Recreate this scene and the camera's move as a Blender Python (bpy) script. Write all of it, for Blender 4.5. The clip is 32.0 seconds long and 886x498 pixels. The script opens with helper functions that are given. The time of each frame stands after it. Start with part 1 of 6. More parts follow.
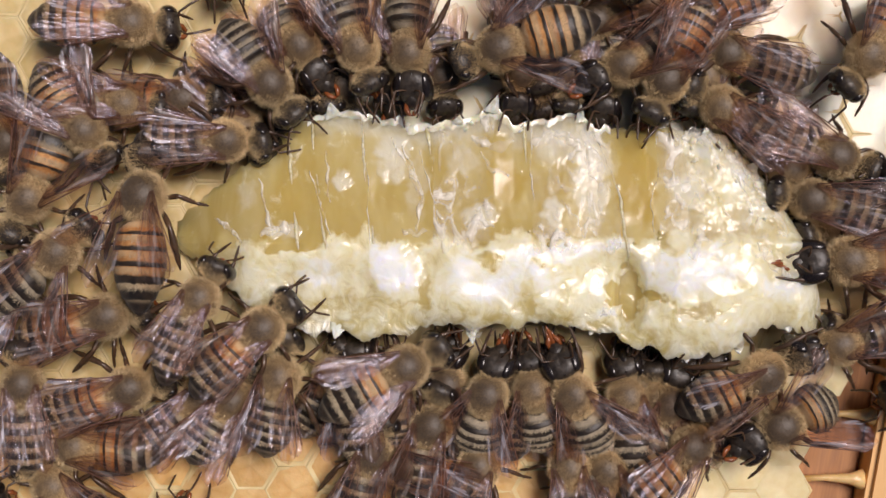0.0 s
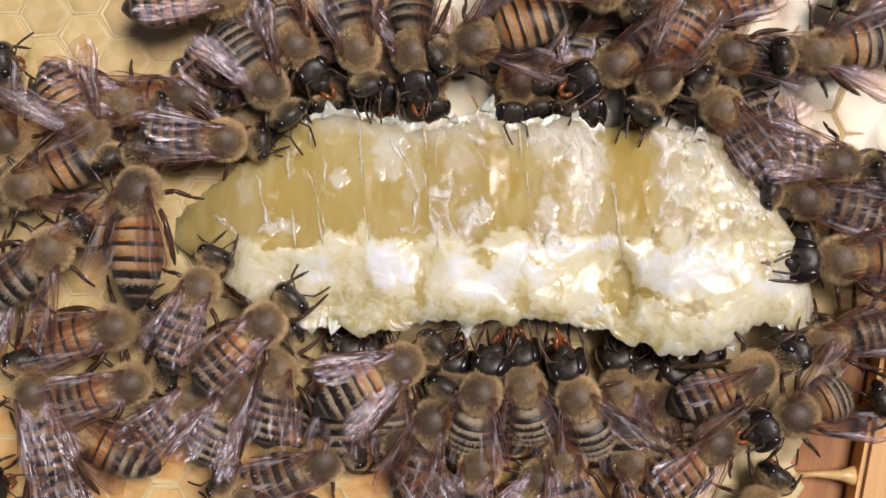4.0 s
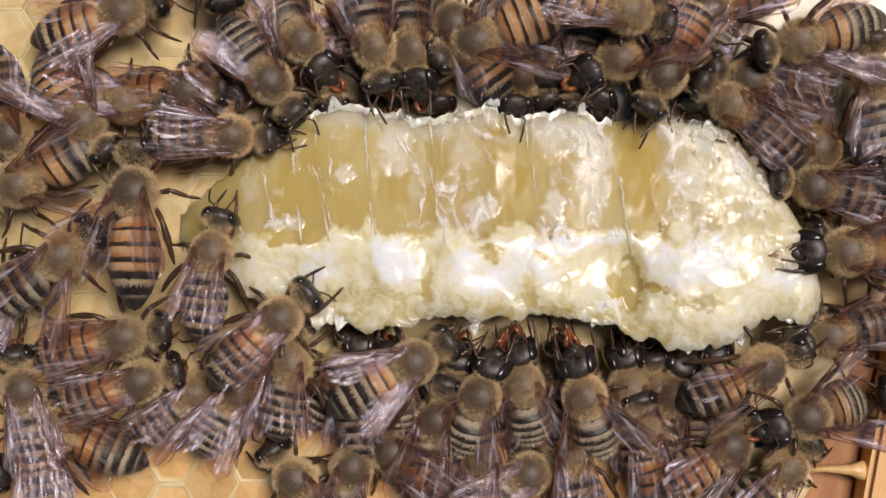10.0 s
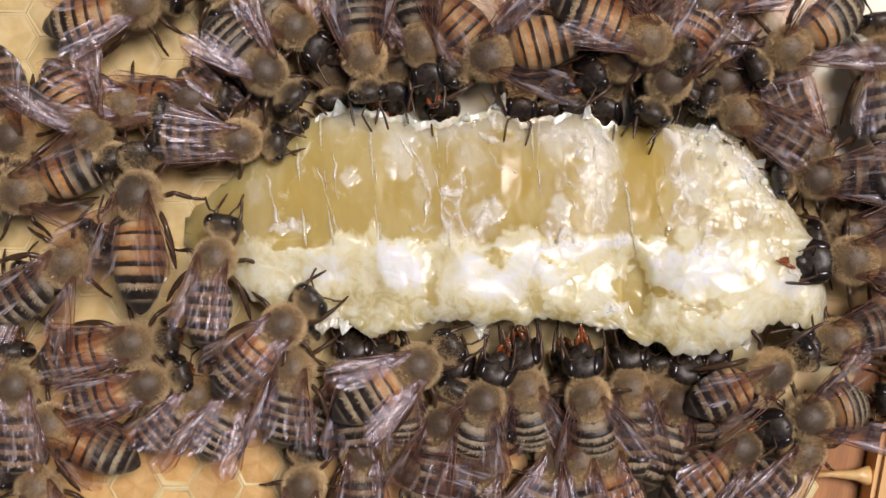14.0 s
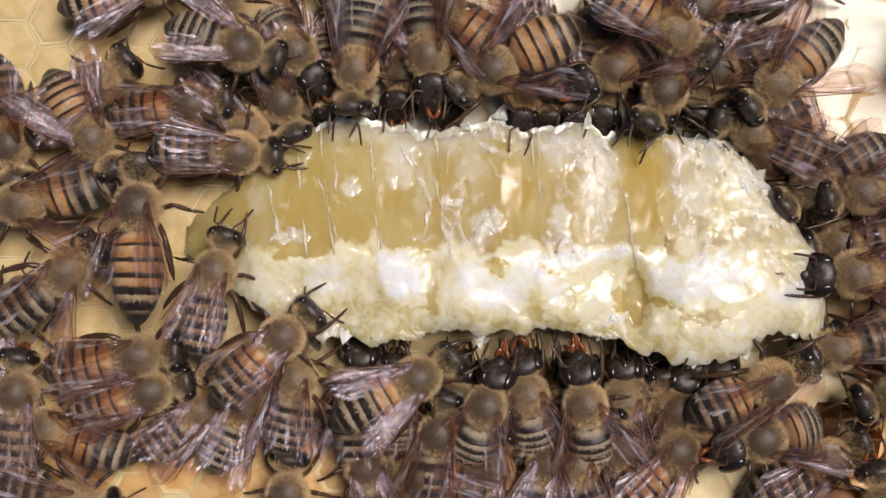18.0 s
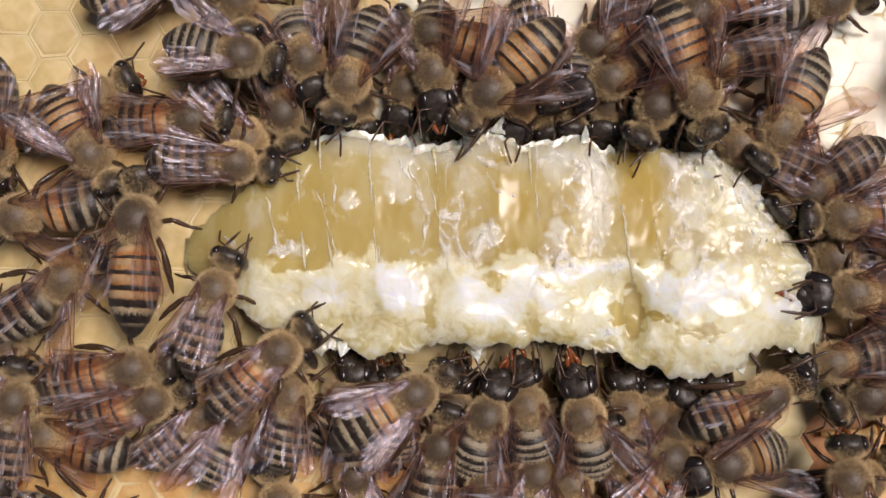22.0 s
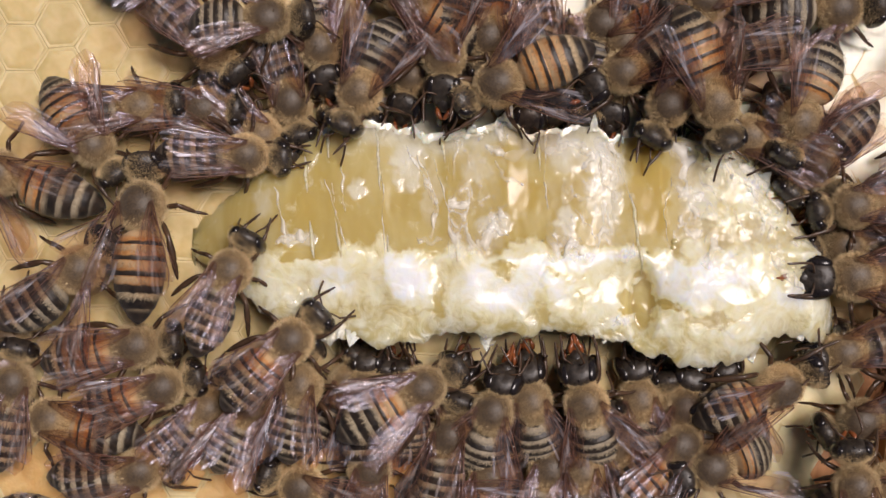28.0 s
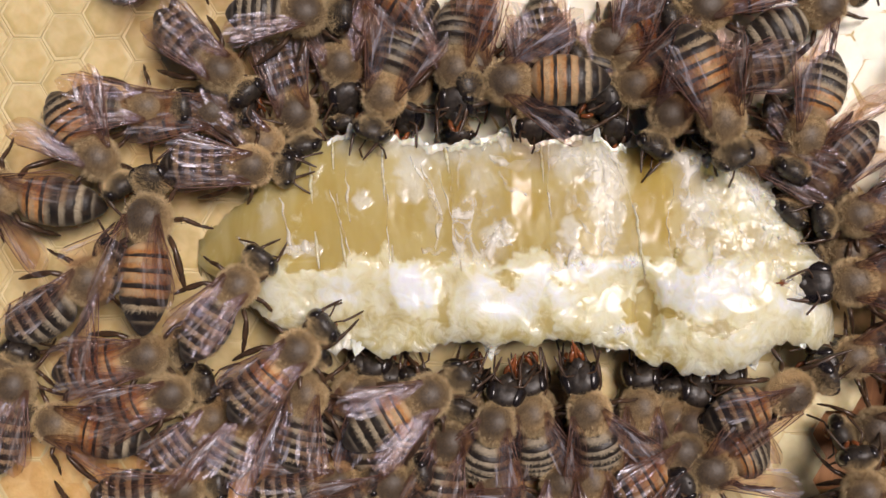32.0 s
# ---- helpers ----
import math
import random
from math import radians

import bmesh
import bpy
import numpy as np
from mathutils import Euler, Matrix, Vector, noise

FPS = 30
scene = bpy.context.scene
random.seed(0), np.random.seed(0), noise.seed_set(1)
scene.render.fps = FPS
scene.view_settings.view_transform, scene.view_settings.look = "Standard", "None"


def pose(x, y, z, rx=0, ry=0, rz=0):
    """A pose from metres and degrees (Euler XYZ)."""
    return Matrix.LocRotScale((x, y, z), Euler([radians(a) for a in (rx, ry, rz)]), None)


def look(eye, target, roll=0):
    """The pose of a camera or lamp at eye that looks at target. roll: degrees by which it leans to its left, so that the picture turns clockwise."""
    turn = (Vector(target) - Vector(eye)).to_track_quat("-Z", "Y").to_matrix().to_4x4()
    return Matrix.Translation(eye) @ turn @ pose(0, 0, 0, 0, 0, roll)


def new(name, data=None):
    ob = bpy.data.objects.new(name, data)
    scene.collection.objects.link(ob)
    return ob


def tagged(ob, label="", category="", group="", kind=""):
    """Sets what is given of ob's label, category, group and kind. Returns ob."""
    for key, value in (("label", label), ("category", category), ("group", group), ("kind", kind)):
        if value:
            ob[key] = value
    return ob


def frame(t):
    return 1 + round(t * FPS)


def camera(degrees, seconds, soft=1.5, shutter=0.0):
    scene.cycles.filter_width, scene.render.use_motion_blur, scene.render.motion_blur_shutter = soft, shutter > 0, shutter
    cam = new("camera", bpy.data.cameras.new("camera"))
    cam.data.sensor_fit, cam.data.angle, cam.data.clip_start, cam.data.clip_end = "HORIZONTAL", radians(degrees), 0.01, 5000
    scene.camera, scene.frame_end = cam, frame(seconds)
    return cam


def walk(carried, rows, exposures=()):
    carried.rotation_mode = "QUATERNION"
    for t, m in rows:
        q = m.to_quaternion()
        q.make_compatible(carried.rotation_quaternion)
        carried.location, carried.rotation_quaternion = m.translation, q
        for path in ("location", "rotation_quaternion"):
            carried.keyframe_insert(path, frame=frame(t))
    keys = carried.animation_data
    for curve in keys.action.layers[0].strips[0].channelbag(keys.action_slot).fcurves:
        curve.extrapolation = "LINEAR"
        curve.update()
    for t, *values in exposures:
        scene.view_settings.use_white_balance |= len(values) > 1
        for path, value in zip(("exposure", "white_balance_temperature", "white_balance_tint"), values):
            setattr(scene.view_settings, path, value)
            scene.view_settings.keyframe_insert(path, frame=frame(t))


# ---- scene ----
cam = camera(41.019, 32.0)
MOVE = [
    (0, pose(-0.00000, 0.00000, 0.10360, 0, 0, 0.00)), (0.5, pose(-0.00010, -0.00009, 0.10395, 0, 0, 0.00)), (1, pose(-0.00026, 0.00008, 0.10399, 0, 0, 0.06)),
    (1.5, pose(-0.00020, 0.00012, 0.10414, 0, 0, 0.13)), (2, pose(0.00009, 0.00008, 0.10425, 0, 0, 0.16)), (2.5, pose(0.00037, 0.00001, 0.10439, 0, 0, 0.18)),
    (3, pose(0.00052, -0.00018, 0.10447, 0, 0, 0.20)), (3.5, pose(0.00041, -0.00022, 0.10452, 0, 0, 0.20)), (5.5, pose(0.00032, -0.00035, 0.10459, 0, 0, 0.18)),
    (6, pose(0.00028, -0.00030, 0.10460, 0, 0, 0.17)), (6.5, pose(0.00018, -0.00022, 0.10459, 0, 0, 0.12)), (7, pose(0.00012, -0.00037, 0.10456, 0, 0, 0.07)),
    (7.5, pose(0.00015, -0.00074, 0.10453, 0, 0, 0.02)), (8, pose(0.00022, -0.00104, 0.10442, 0, 0, -0.03)), (8.5, pose(0.00023, -0.00092, 0.10430, 0, 0, -0.05)),
    (9, pose(0.00010, -0.00065, 0.10418, 0, 0, -0.07)), (9.5, pose(-0.00002, -0.00054, 0.10408, 0, 0, -0.10)), (10, pose(-0.00019, -0.00063, 0.10398, 0, 0, -0.10)),
    (10.5, pose(-0.00033, -0.00070, 0.10385, 0, 0, -0.10)), (11, pose(-0.00037, -0.00071, 0.10377, 0, 0, -0.08)), (11.5, pose(-0.00042, -0.00057, 0.10375, 0, 0, -0.05)),
    (12, pose(-0.00056, -0.00047, 0.10375, 0, 0, -0.03)), (12.5, pose(-0.00088, -0.00025, 0.10374, 0, 0, -0.01)), (13, pose(-0.00095, -0.00008, 0.10370, 0, 0, -0.00)),
    (13.5, pose(-0.00074, -0.00009, 0.10369, 0, 0, 0.01)), (14, pose(-0.00062, -0.00030, 0.10376, 0, 0, 0.02)), (14.5, pose(-0.00067, -0.00027, 0.10381, 0, 0, 0.04)),
    (16.5, pose(-0.00073, -0.00048, 0.10388, 0, 0, 0.06)), (17, pose(-0.00065, -0.00025, 0.10392, 0, 0, 0.08)), (17.5, pose(-0.00064, 0.00033, 0.10395, 0, 0, 0.09)),
    (18, pose(-0.00065, 0.00051, 0.10400, 0, 0, 0.12)), (18.5, pose(-0.00077, 0.00067, 0.10404, 0, 0, 0.15)), (19, pose(-0.00083, 0.00072, 0.10415, 0, 0, 0.17)),
    (19.5, pose(-0.00070, 0.00084, 0.10425, 0, 0, 0.19)), (20, pose(-0.00064, 0.00103, 0.10429, 0, 0, 0.21)), (20.5, pose(-0.00069, 0.00137, 0.10438, 0, 0, 0.23)),
    (21, pose(-0.00074, 0.00156, 0.10446, 0, 0, 0.25)), (21.5, pose(-0.00063, 0.00167, 0.10445, 0, 0, 0.27)), (22, pose(-0.00047, 0.00163, 0.10445, 0, 0, 0.29)),
    (22.5, pose(-0.00060, 0.00179, 0.10442, 0, 0, 0.30)), (23, pose(-0.00080, 0.00173, 0.10447, 0, 0, 0.31)), (23.5, pose(-0.00083, 0.00174, 0.10440, 0, 0, 0.33)),
    (24, pose(-0.00060, 0.00155, 0.10434, 0, 0, 0.31)), (24.5, pose(-0.00044, 0.00125, 0.10426, 0, 0, 0.30)), (25, pose(-0.00047, 0.00103, 0.10416, 0, 0, 0.27)),
    (25.5, pose(-0.00070, 0.00070, 0.10413, 0, 0, 0.24)), (27.5, pose(-0.00116, 0.00072, 0.10417, 0, 0, 0.20)), (28, pose(-0.00121, 0.00071, 0.10417, 0, 0, 0.14)),
    (28.5, pose(-0.00120, 0.00070, 0.10417, 0, 0, 0.09)), (29, pose(-0.00116, 0.00056, 0.10415, 0, 0, 0.04)), (29.5, pose(-0.00113, 0.00030, 0.10426, 0, 0, -0.01)),
    (30, pose(-0.00128, 0.00022, 0.10435, 0, 0, -0.03)), (30.5, pose(-0.00141, 0.00041, 0.10446, 0, 0, -0.07)), (31, pose(-0.00148, 0.00071, 0.10453, 0, 0, -0.10)),
    (31.5, pose(-0.00150, 0.00117, 0.10470, 0, 0, -0.12)), (32, pose(-0.00158, 0.00155, 0.10490, 0, 0, -0.13)),
]
walk(cam, MOVE, [(0, -0.02, 6300, 17), (32, -0.02, 6300, 17)])

# ---- world and light ----
world = bpy.data.worlds.new("sky")
scene.world = world
world.use_nodes = True
wn = world.node_tree.nodes
sky = wn.new("ShaderNodeTexSky")
sky.sky_type, sky.sun_disc = "NISHITA", False
sky.sun_elevation, sky.sun_rotation = radians(65), radians(52)
wn["Background"].inputs["Strength"].default_value = 0.024
world.node_tree.links.new(sky.outputs[0], wn["Background"].inputs["Color"])
sun = new("sun", bpy.data.lights.new("sun", "SUN"))
sun.data.energy, sun.data.angle, sun.data.color = 3.6, radians(26), (1.0, 0.908, 0.815)
sun.matrix_world = look((0.31, 0.24, 0.85), (0, 0, 0))

# ---- small tools: lengths below are millimetres ----
MM = 0.001


def nz(x, y, z=0.0, s=1.0):
    return noise.noise(Vector((x * s, y * s, z)))


def ramp(x, knots):
    """Straight lines from knot to knot."""
    if x <= knots[0][0]:
        return knots[0][1]
    for (a, p), (b, q) in zip(knots, knots[1:]):
        if x <= b:
            return p + (q - p) * (x - a) / (b - a)
    return knots[-1][1]


def mesh_of(name, verts, faces, mats, smooth=True):
    me = bpy.data.meshes.new(name)
    me.from_pydata([(a * MM, b * MM, c * MM) for a, b, c in verts], [], faces)
    for m in mats if isinstance(mats, (list, tuple)) else (mats,):
        me.materials.append(m)
    me.polygons.foreach_set("use_smooth", [smooth] * len(me.polygons))
    me.update()
    return me


def part(name, me, parent=None, at=(0, 0, 0), turn=(0, 0, 0), label=""):
    """One mesh object under a thing or a part; at in millimetres, turn in degrees."""
    ob = new(name, me)
    ob.parent = parent
    ob.matrix_basis = pose(at[0] * MM, at[1] * MM, at[2] * MM, *turn)
    return tagged(ob, label)


def ball(rx, ry, rz, seg=20, rings=12, centre=(0, 0, 0), shape=None):
    """Verts and faces of a ball drawn out along x, with poles on the x axis."""
    verts, faces = [], []
    for i in range(rings + 1):
        a = math.pi * i / rings
        for j in range(seg):
            b = 2 * math.pi * j / seg
            p = [math.cos(a), math.sin(a) * math.cos(b), math.sin(a) * math.sin(b)]
            if shape:
                p = shape(*p)
            verts.append((centre[0] + rx * p[0], centre[1] + ry * p[1], centre[2] + rz * p[2]))
    for i in range(rings):
        for j in range(seg):
            k = (j + 1) % seg
            faces.append((i * seg + j, (i + 1) * seg + j, (i + 1) * seg + k, i * seg + k))
    return verts, faces


def tube(points, radii, seg=7):
    """A tube along a line of points, closed at both ends."""
    verts, faces = [], []
    pts = [Vector(p) for p in points]
    for i, p in enumerate(pts):
        d = (pts[min(i + 1, len(pts) - 1)] - pts[max(i - 1, 0)]).normalized()
        side = d.cross(Vector((0.13, 0.29, 1))).normalized()
        up = side.cross(d)
        for j in range(seg):
            b = 2 * math.pi * j / seg
            verts.append(tuple(p + (side * math.cos(b) + up * math.sin(b)) * radii[i]))
    n = len(pts)
    for i in range(n - 1):
        for j in range(seg):
            k = (j + 1) % seg
            faces.append((i * seg + j, i * seg + k, (i + 1) * seg + k, (i + 1) * seg + j))
    faces.append(tuple(range(seg))[::-1])
    faces.append(tuple(range((n - 1) * seg, n * seg)))
    return verts, faces


def both(*shapes):
    verts, faces = [], []
    for v, f in shapes:
        o = len(verts)
        verts += v
        faces += [tuple(i + o for i in face) for face in f]
    return verts, faces


# ---- materials ----
def material(name, low, high, scale=1.0, rough=(0.5, 0.7), bump=0.2, fine=6.0, depth=0.1, sss=0.0, radius=(1, 0.6, 0.3),
             coat=0.0, spec=0.5, vary=0.0, metal=0.0, stretch=(1, 1, 1), contrast=(0.35, 0.65), sheen=0.0, reach=1.2):
    """A surface between two colours: blotches of size 1 / scale mm, grain finer than that, relief of depth mm."""
    m = bpy.data.materials.new(name)
    m.use_nodes = True
    n, l = m.node_tree.nodes, m.node_tree.links
    b = n["Principled BSDF"]
    tc, mp = n.new("ShaderNodeTexCoord"), n.new("ShaderNodeMapping")
    mp.inputs["Scale"].default_value = [1000 * s for s in stretch]
    l.new(tc.outputs["Object"], mp.inputs["Vector"])
    big, small = n.new("ShaderNodeTexNoise"), n.new("ShaderNodeTexNoise")
    for t, s, d in ((big, scale, 4), (small, scale * fine, 5)):
        t.inputs["Scale"].default_value, t.inputs["Detail"].default_value = s, d
        l.new(mp.outputs[0], t.inputs["Vector"])
    mix = n.new("ShaderNodeMath")
    mix.operation = "MULTIPLY_ADD"
    mix.inputs[1].default_value = 0.35
    l.new(small.outputs[0], mix.inputs[0])
    scaled = n.new("ShaderNodeMath")
    scaled.operation = "MULTIPLY"
    scaled.inputs[1].default_value = 0.65
    l.new(big.outputs[0], scaled.inputs[0])
    l.new(scaled.outputs[0], mix.inputs[2])
    cr = n.new("ShaderNodeValToRGB")
    cr.color_ramp.elements[0].position, cr.color_ramp.elements[1].position = contrast
    cr.color_ramp.elements[0].color, cr.color_ramp.elements[1].color = (*low, 1), (*high, 1)
    l.new(mix.outputs[0], cr.inputs[0])
    colour = cr.outputs[0]
    if vary:
        info, hsv = n.new("ShaderNodeObjectInfo"), n.new("ShaderNodeHueSaturation")
        mr = n.new("ShaderNodeMapRange")
        mr.inputs["To Min"].default_value, mr.inputs["To Max"].default_value = 1 - vary, 1 + vary
        l.new(info.outputs["Random"], mr.inputs["Value"])
        l.new(mr.outputs[0], hsv.inputs["Value"])
        l.new(colour, hsv.inputs["Color"])
        colour = hsv.outputs[0]
    l.new(colour, b.inputs["Base Color"])
    rr = n.new("ShaderNodeMapRange")
    rr.inputs["From Min"].default_value, rr.inputs["From Max"].default_value = 0.3, 0.7
    rr.inputs["To Min"].default_value, rr.inputs["To Max"].default_value = rough
    l.new(small.outputs[0], rr.inputs["Value"])
    l.new(rr.outputs[0], b.inputs["Roughness"])
    if bump:
        bp = n.new("ShaderNodeBump")
        bp.inputs["Strength"].default_value, bp.inputs["Distance"].default_value = bump, depth * MM
        l.new(mix.outputs[0], bp.inputs["Height"])
        l.new(bp.outputs[0], b.inputs["Normal"])
        if coat:
            l.new(bp.outputs[0], b.inputs["Coat Normal"])
    b.inputs["Metallic"].default_value = metal
    b.inputs["Specular IOR Level"].default_value = spec
    b.inputs["Coat Weight"].default_value, b.inputs["Coat Roughness"].default_value = coat, 0.06
    b.inputs["Sheen Weight"].default_value = sheen
    b.inputs["Subsurface Weight"].default_value = sss
    b.inputs["Subsurface Radius"].default_value, b.inputs["Subsurface Scale"].default_value = radius, reach * MM
    return m


def nodes_of(name):
    m = bpy.data.materials.new(name)
    m.use_nodes = True
    n, l = m.node_tree.nodes, m.node_tree.links
    tc, mp = n.new("ShaderNodeTexCoord"), n.new("ShaderNodeVectorMath")
    mp.operation = "SCALE"
    mp.inputs["Scale"].default_value = 1000
    l.new(tc.outputs["Object"], mp.inputs[0])

    def math_node(op, *ins):
        k = n.new("ShaderNodeMath")
        k.operation = op
        for i, v in enumerate(ins):
            if isinstance(v, (int, float)):
                k.inputs[i].default_value = v
            else:
                l.new(v, k.inputs[i])
        return k.outputs[0]

    def cloud(scale, detail=3, warp=0.0, stretch=(1, 1, 1), at=0.0):
        k, s = n.new("ShaderNodeTexNoise"), n.new("ShaderNodeMapping")
        s.inputs["Scale"].default_value, s.inputs["Location"].default_value = stretch, (at, at, at)
        k.inputs["Scale"].default_value, k.inputs["Detail"].default_value, k.inputs["Distortion"].default_value = scale, detail, warp
        l.new(mp.outputs[0], s.inputs[0])
        l.new(s.outputs[0], k.inputs["Vector"])
        return k.outputs[0]

    def span(v, a, b, lo=0.0, hi=1.0):
        k = n.new("ShaderNodeMapRange")
        k.interpolation_type = "SMOOTHSTEP"
        for i, x in zip((1, 2, 3, 4), (a, b, lo, hi)):
            k.inputs[i].default_value = x
        l.new(v, k.inputs[0])
        return k.outputs[0]

    def blend(f, p, q):
        k = n.new("ShaderNodeMix")
        k.data_type = "RGBA"
        l.new(f, k.inputs[0])
        for i, v in ((6, p), (7, q)):
            if isinstance(v, tuple):
                k.inputs[i].default_value = (*v, 1)
            else:
                l.new(v, k.inputs[i])
        return k.outputs[2]
    return m, n, l, mp.outputs[0], math_node, cloud, span, blend


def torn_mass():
    """Clear honey, milky honey and curds of white wax, mixed by how much wax and milkiness each spot of the mesh holds;
    some sky reflections are painted in as milkiness.
    """
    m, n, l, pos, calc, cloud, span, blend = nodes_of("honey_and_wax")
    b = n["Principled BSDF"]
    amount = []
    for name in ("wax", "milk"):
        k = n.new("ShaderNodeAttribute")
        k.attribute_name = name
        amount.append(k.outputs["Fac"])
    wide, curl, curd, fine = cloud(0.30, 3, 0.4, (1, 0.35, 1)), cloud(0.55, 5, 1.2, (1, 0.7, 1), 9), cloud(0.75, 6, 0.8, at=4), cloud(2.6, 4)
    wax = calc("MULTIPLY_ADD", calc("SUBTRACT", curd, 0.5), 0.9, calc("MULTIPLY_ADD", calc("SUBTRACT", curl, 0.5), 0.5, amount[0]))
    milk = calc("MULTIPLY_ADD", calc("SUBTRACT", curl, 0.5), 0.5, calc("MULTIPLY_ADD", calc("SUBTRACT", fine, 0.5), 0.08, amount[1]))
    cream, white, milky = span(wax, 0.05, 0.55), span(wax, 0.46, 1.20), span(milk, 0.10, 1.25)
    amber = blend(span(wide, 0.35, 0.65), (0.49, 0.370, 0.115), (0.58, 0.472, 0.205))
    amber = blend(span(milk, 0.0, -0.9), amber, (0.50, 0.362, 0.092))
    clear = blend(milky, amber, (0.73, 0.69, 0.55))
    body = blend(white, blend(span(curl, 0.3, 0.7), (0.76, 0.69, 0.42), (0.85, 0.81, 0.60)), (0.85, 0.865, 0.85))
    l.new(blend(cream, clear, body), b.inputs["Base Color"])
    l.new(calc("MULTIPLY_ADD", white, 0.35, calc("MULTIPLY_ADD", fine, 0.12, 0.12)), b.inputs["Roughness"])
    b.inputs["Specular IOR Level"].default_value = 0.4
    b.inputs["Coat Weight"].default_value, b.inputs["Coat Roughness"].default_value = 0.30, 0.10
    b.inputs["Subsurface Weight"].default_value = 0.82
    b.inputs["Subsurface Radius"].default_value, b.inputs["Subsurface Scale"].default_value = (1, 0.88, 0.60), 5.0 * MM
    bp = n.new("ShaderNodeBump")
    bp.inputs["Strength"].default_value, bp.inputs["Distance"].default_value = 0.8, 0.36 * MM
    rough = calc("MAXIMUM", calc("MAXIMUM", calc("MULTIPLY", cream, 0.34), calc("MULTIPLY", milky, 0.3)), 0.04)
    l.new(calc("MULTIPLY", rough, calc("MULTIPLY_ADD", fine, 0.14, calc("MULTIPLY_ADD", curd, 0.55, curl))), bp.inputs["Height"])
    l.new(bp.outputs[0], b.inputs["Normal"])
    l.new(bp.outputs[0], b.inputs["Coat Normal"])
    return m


def torn_film(name, thick, gaps, ground):
    """Crumpled wax film: milky shreds with gaps between them."""
    m, n, l, pos, calc, cloud, span, blend = nodes_of(name)
    b, out = n["Principled BSDF"], n["Material Output"]
    folds, holes = cloud(0.55, 6, 1.6, (1, 0.5, 1)), cloud(0.22, 4, 0.8, (1, 0.7, 1), 3)
    b.inputs["Base Color"].default_value = (0.94, 0.91, 0.82, 1)
    b.inputs["Roughness"].default_value = 0.16
    b.inputs["Specular IOR Level"].default_value = 0.9
    bp = n.new("ShaderNodeBump")
    bp.inputs["Strength"].default_value, bp.inputs["Distance"].default_value = 1.0, 0.7 * MM
    l.new(folds, bp.inputs["Height"])
    l.new(bp.outputs[0], b.inputs["Normal"])
    thin, mix = n.new("ShaderNodeBsdfTransparent"), n.new("ShaderNodeMixShader")
    milky = calc("MULTIPLY", span(folds, 0.44, 0.66, ground, thick), span(holes, 0.40, 0.60, gaps, 1.0))
    l.new(milky, mix.inputs[0])
    l.new(thin.outputs[0], mix.inputs[1])
    l.new(b.outputs[0], mix.inputs[2])
    l.new(mix.outputs[0], out.inputs[0])
    return m


M_mass = torn_mass()
M_veil = torn_film("torn_wax_film", 0.75, 0.08, 0.04)
M_shred = torn_film("wax_shred_film", 0.9, 0.75, 0.25)
M_film = material("cell_wall_wax", (0.66, 0.50, 0.22), (0.82, 0.72, 0.48), 0.8, (0.2, 0.4), 0.3, 4, 0.2, 0.7, (1, 0.8, 0.5), 0.3, reach=1.5)
M_flake = material("wax_flake", (0.74, 0.66, 0.42), (0.90, 0.87, 0.76), 0.5, (0.12, 0.35), 0.25, 5, 0.15, 0.5, coat=0.5, vary=0.05, reach=1.0)
M_rim = material("comb_wax", (0.68, 0.51, 0.235), (0.80, 0.64, 0.34), 0.3, (0.4, 0.65), 0.2, 6, 0.1, 0.15, vary=0.05, reach=0.8)
M_cap = material("capped_honey", (0.58, 0.43, 0.175), (0.74, 0.58, 0.295), 0.22, (0.35, 0.6), 0.25, 5, 0.15, 0.25, vary=0.05, reach=1.6)
M_pale = material("new_white_comb", (0.80, 0.74, 0.53), (0.88, 0.85, 0.71), 0.25, (0.3, 0.55), 0.25, 5, 0.15, 0.25, coat=0.15, vary=0.05, reach=1.6)
M_cream = material("cream_comb", (0.70, 0.56, 0.27), (0.84, 0.73, 0.44), 0.25, (0.3, 0.55), 0.25, 5, 0.15, 0.25, coat=0.15, vary=0.05, reach=1.6)
M_old = material("older_comb", (0.60, 0.35, 0.12), (0.76, 0.52, 0.23), 0.4, (0.25, 0.5), 0.6, 3, 0.4, 0.25, coat=0.2, vary=0.10)
M_wood = material("pine_bar", (0.70, 0.38, 0.130), (0.84, 0.53, 0.230), 0.25, (0.45, 0.7), 0.3, 6, 0.1, stretch=(3, 0.25, 3))
# the same pine, darkened in colour for the shaded ledge
M_wood_shade = material("pine_in_shade", (0.28, 0.115, 0.036), (0.47, 0.22, 0.078), 0.25, (0.4, 0.65), 0.3, 6, 0.1, stretch=(3, 0.25, 3))
M_board = material("hive_board", (0.38, 0.24, 0.12), (0.50, 0.34, 0.18), 0.1, (0.5, 0.7), 0.3, 6, 0.2, stretch=(0.2, 2, 2))
M_shell = material("dark_shell", (0.016, 0.011, 0.008), (0.055, 0.035, 0.022), 1.2, (0.26, 0.46), 0.4, 6, 0.06, coat=0.1)


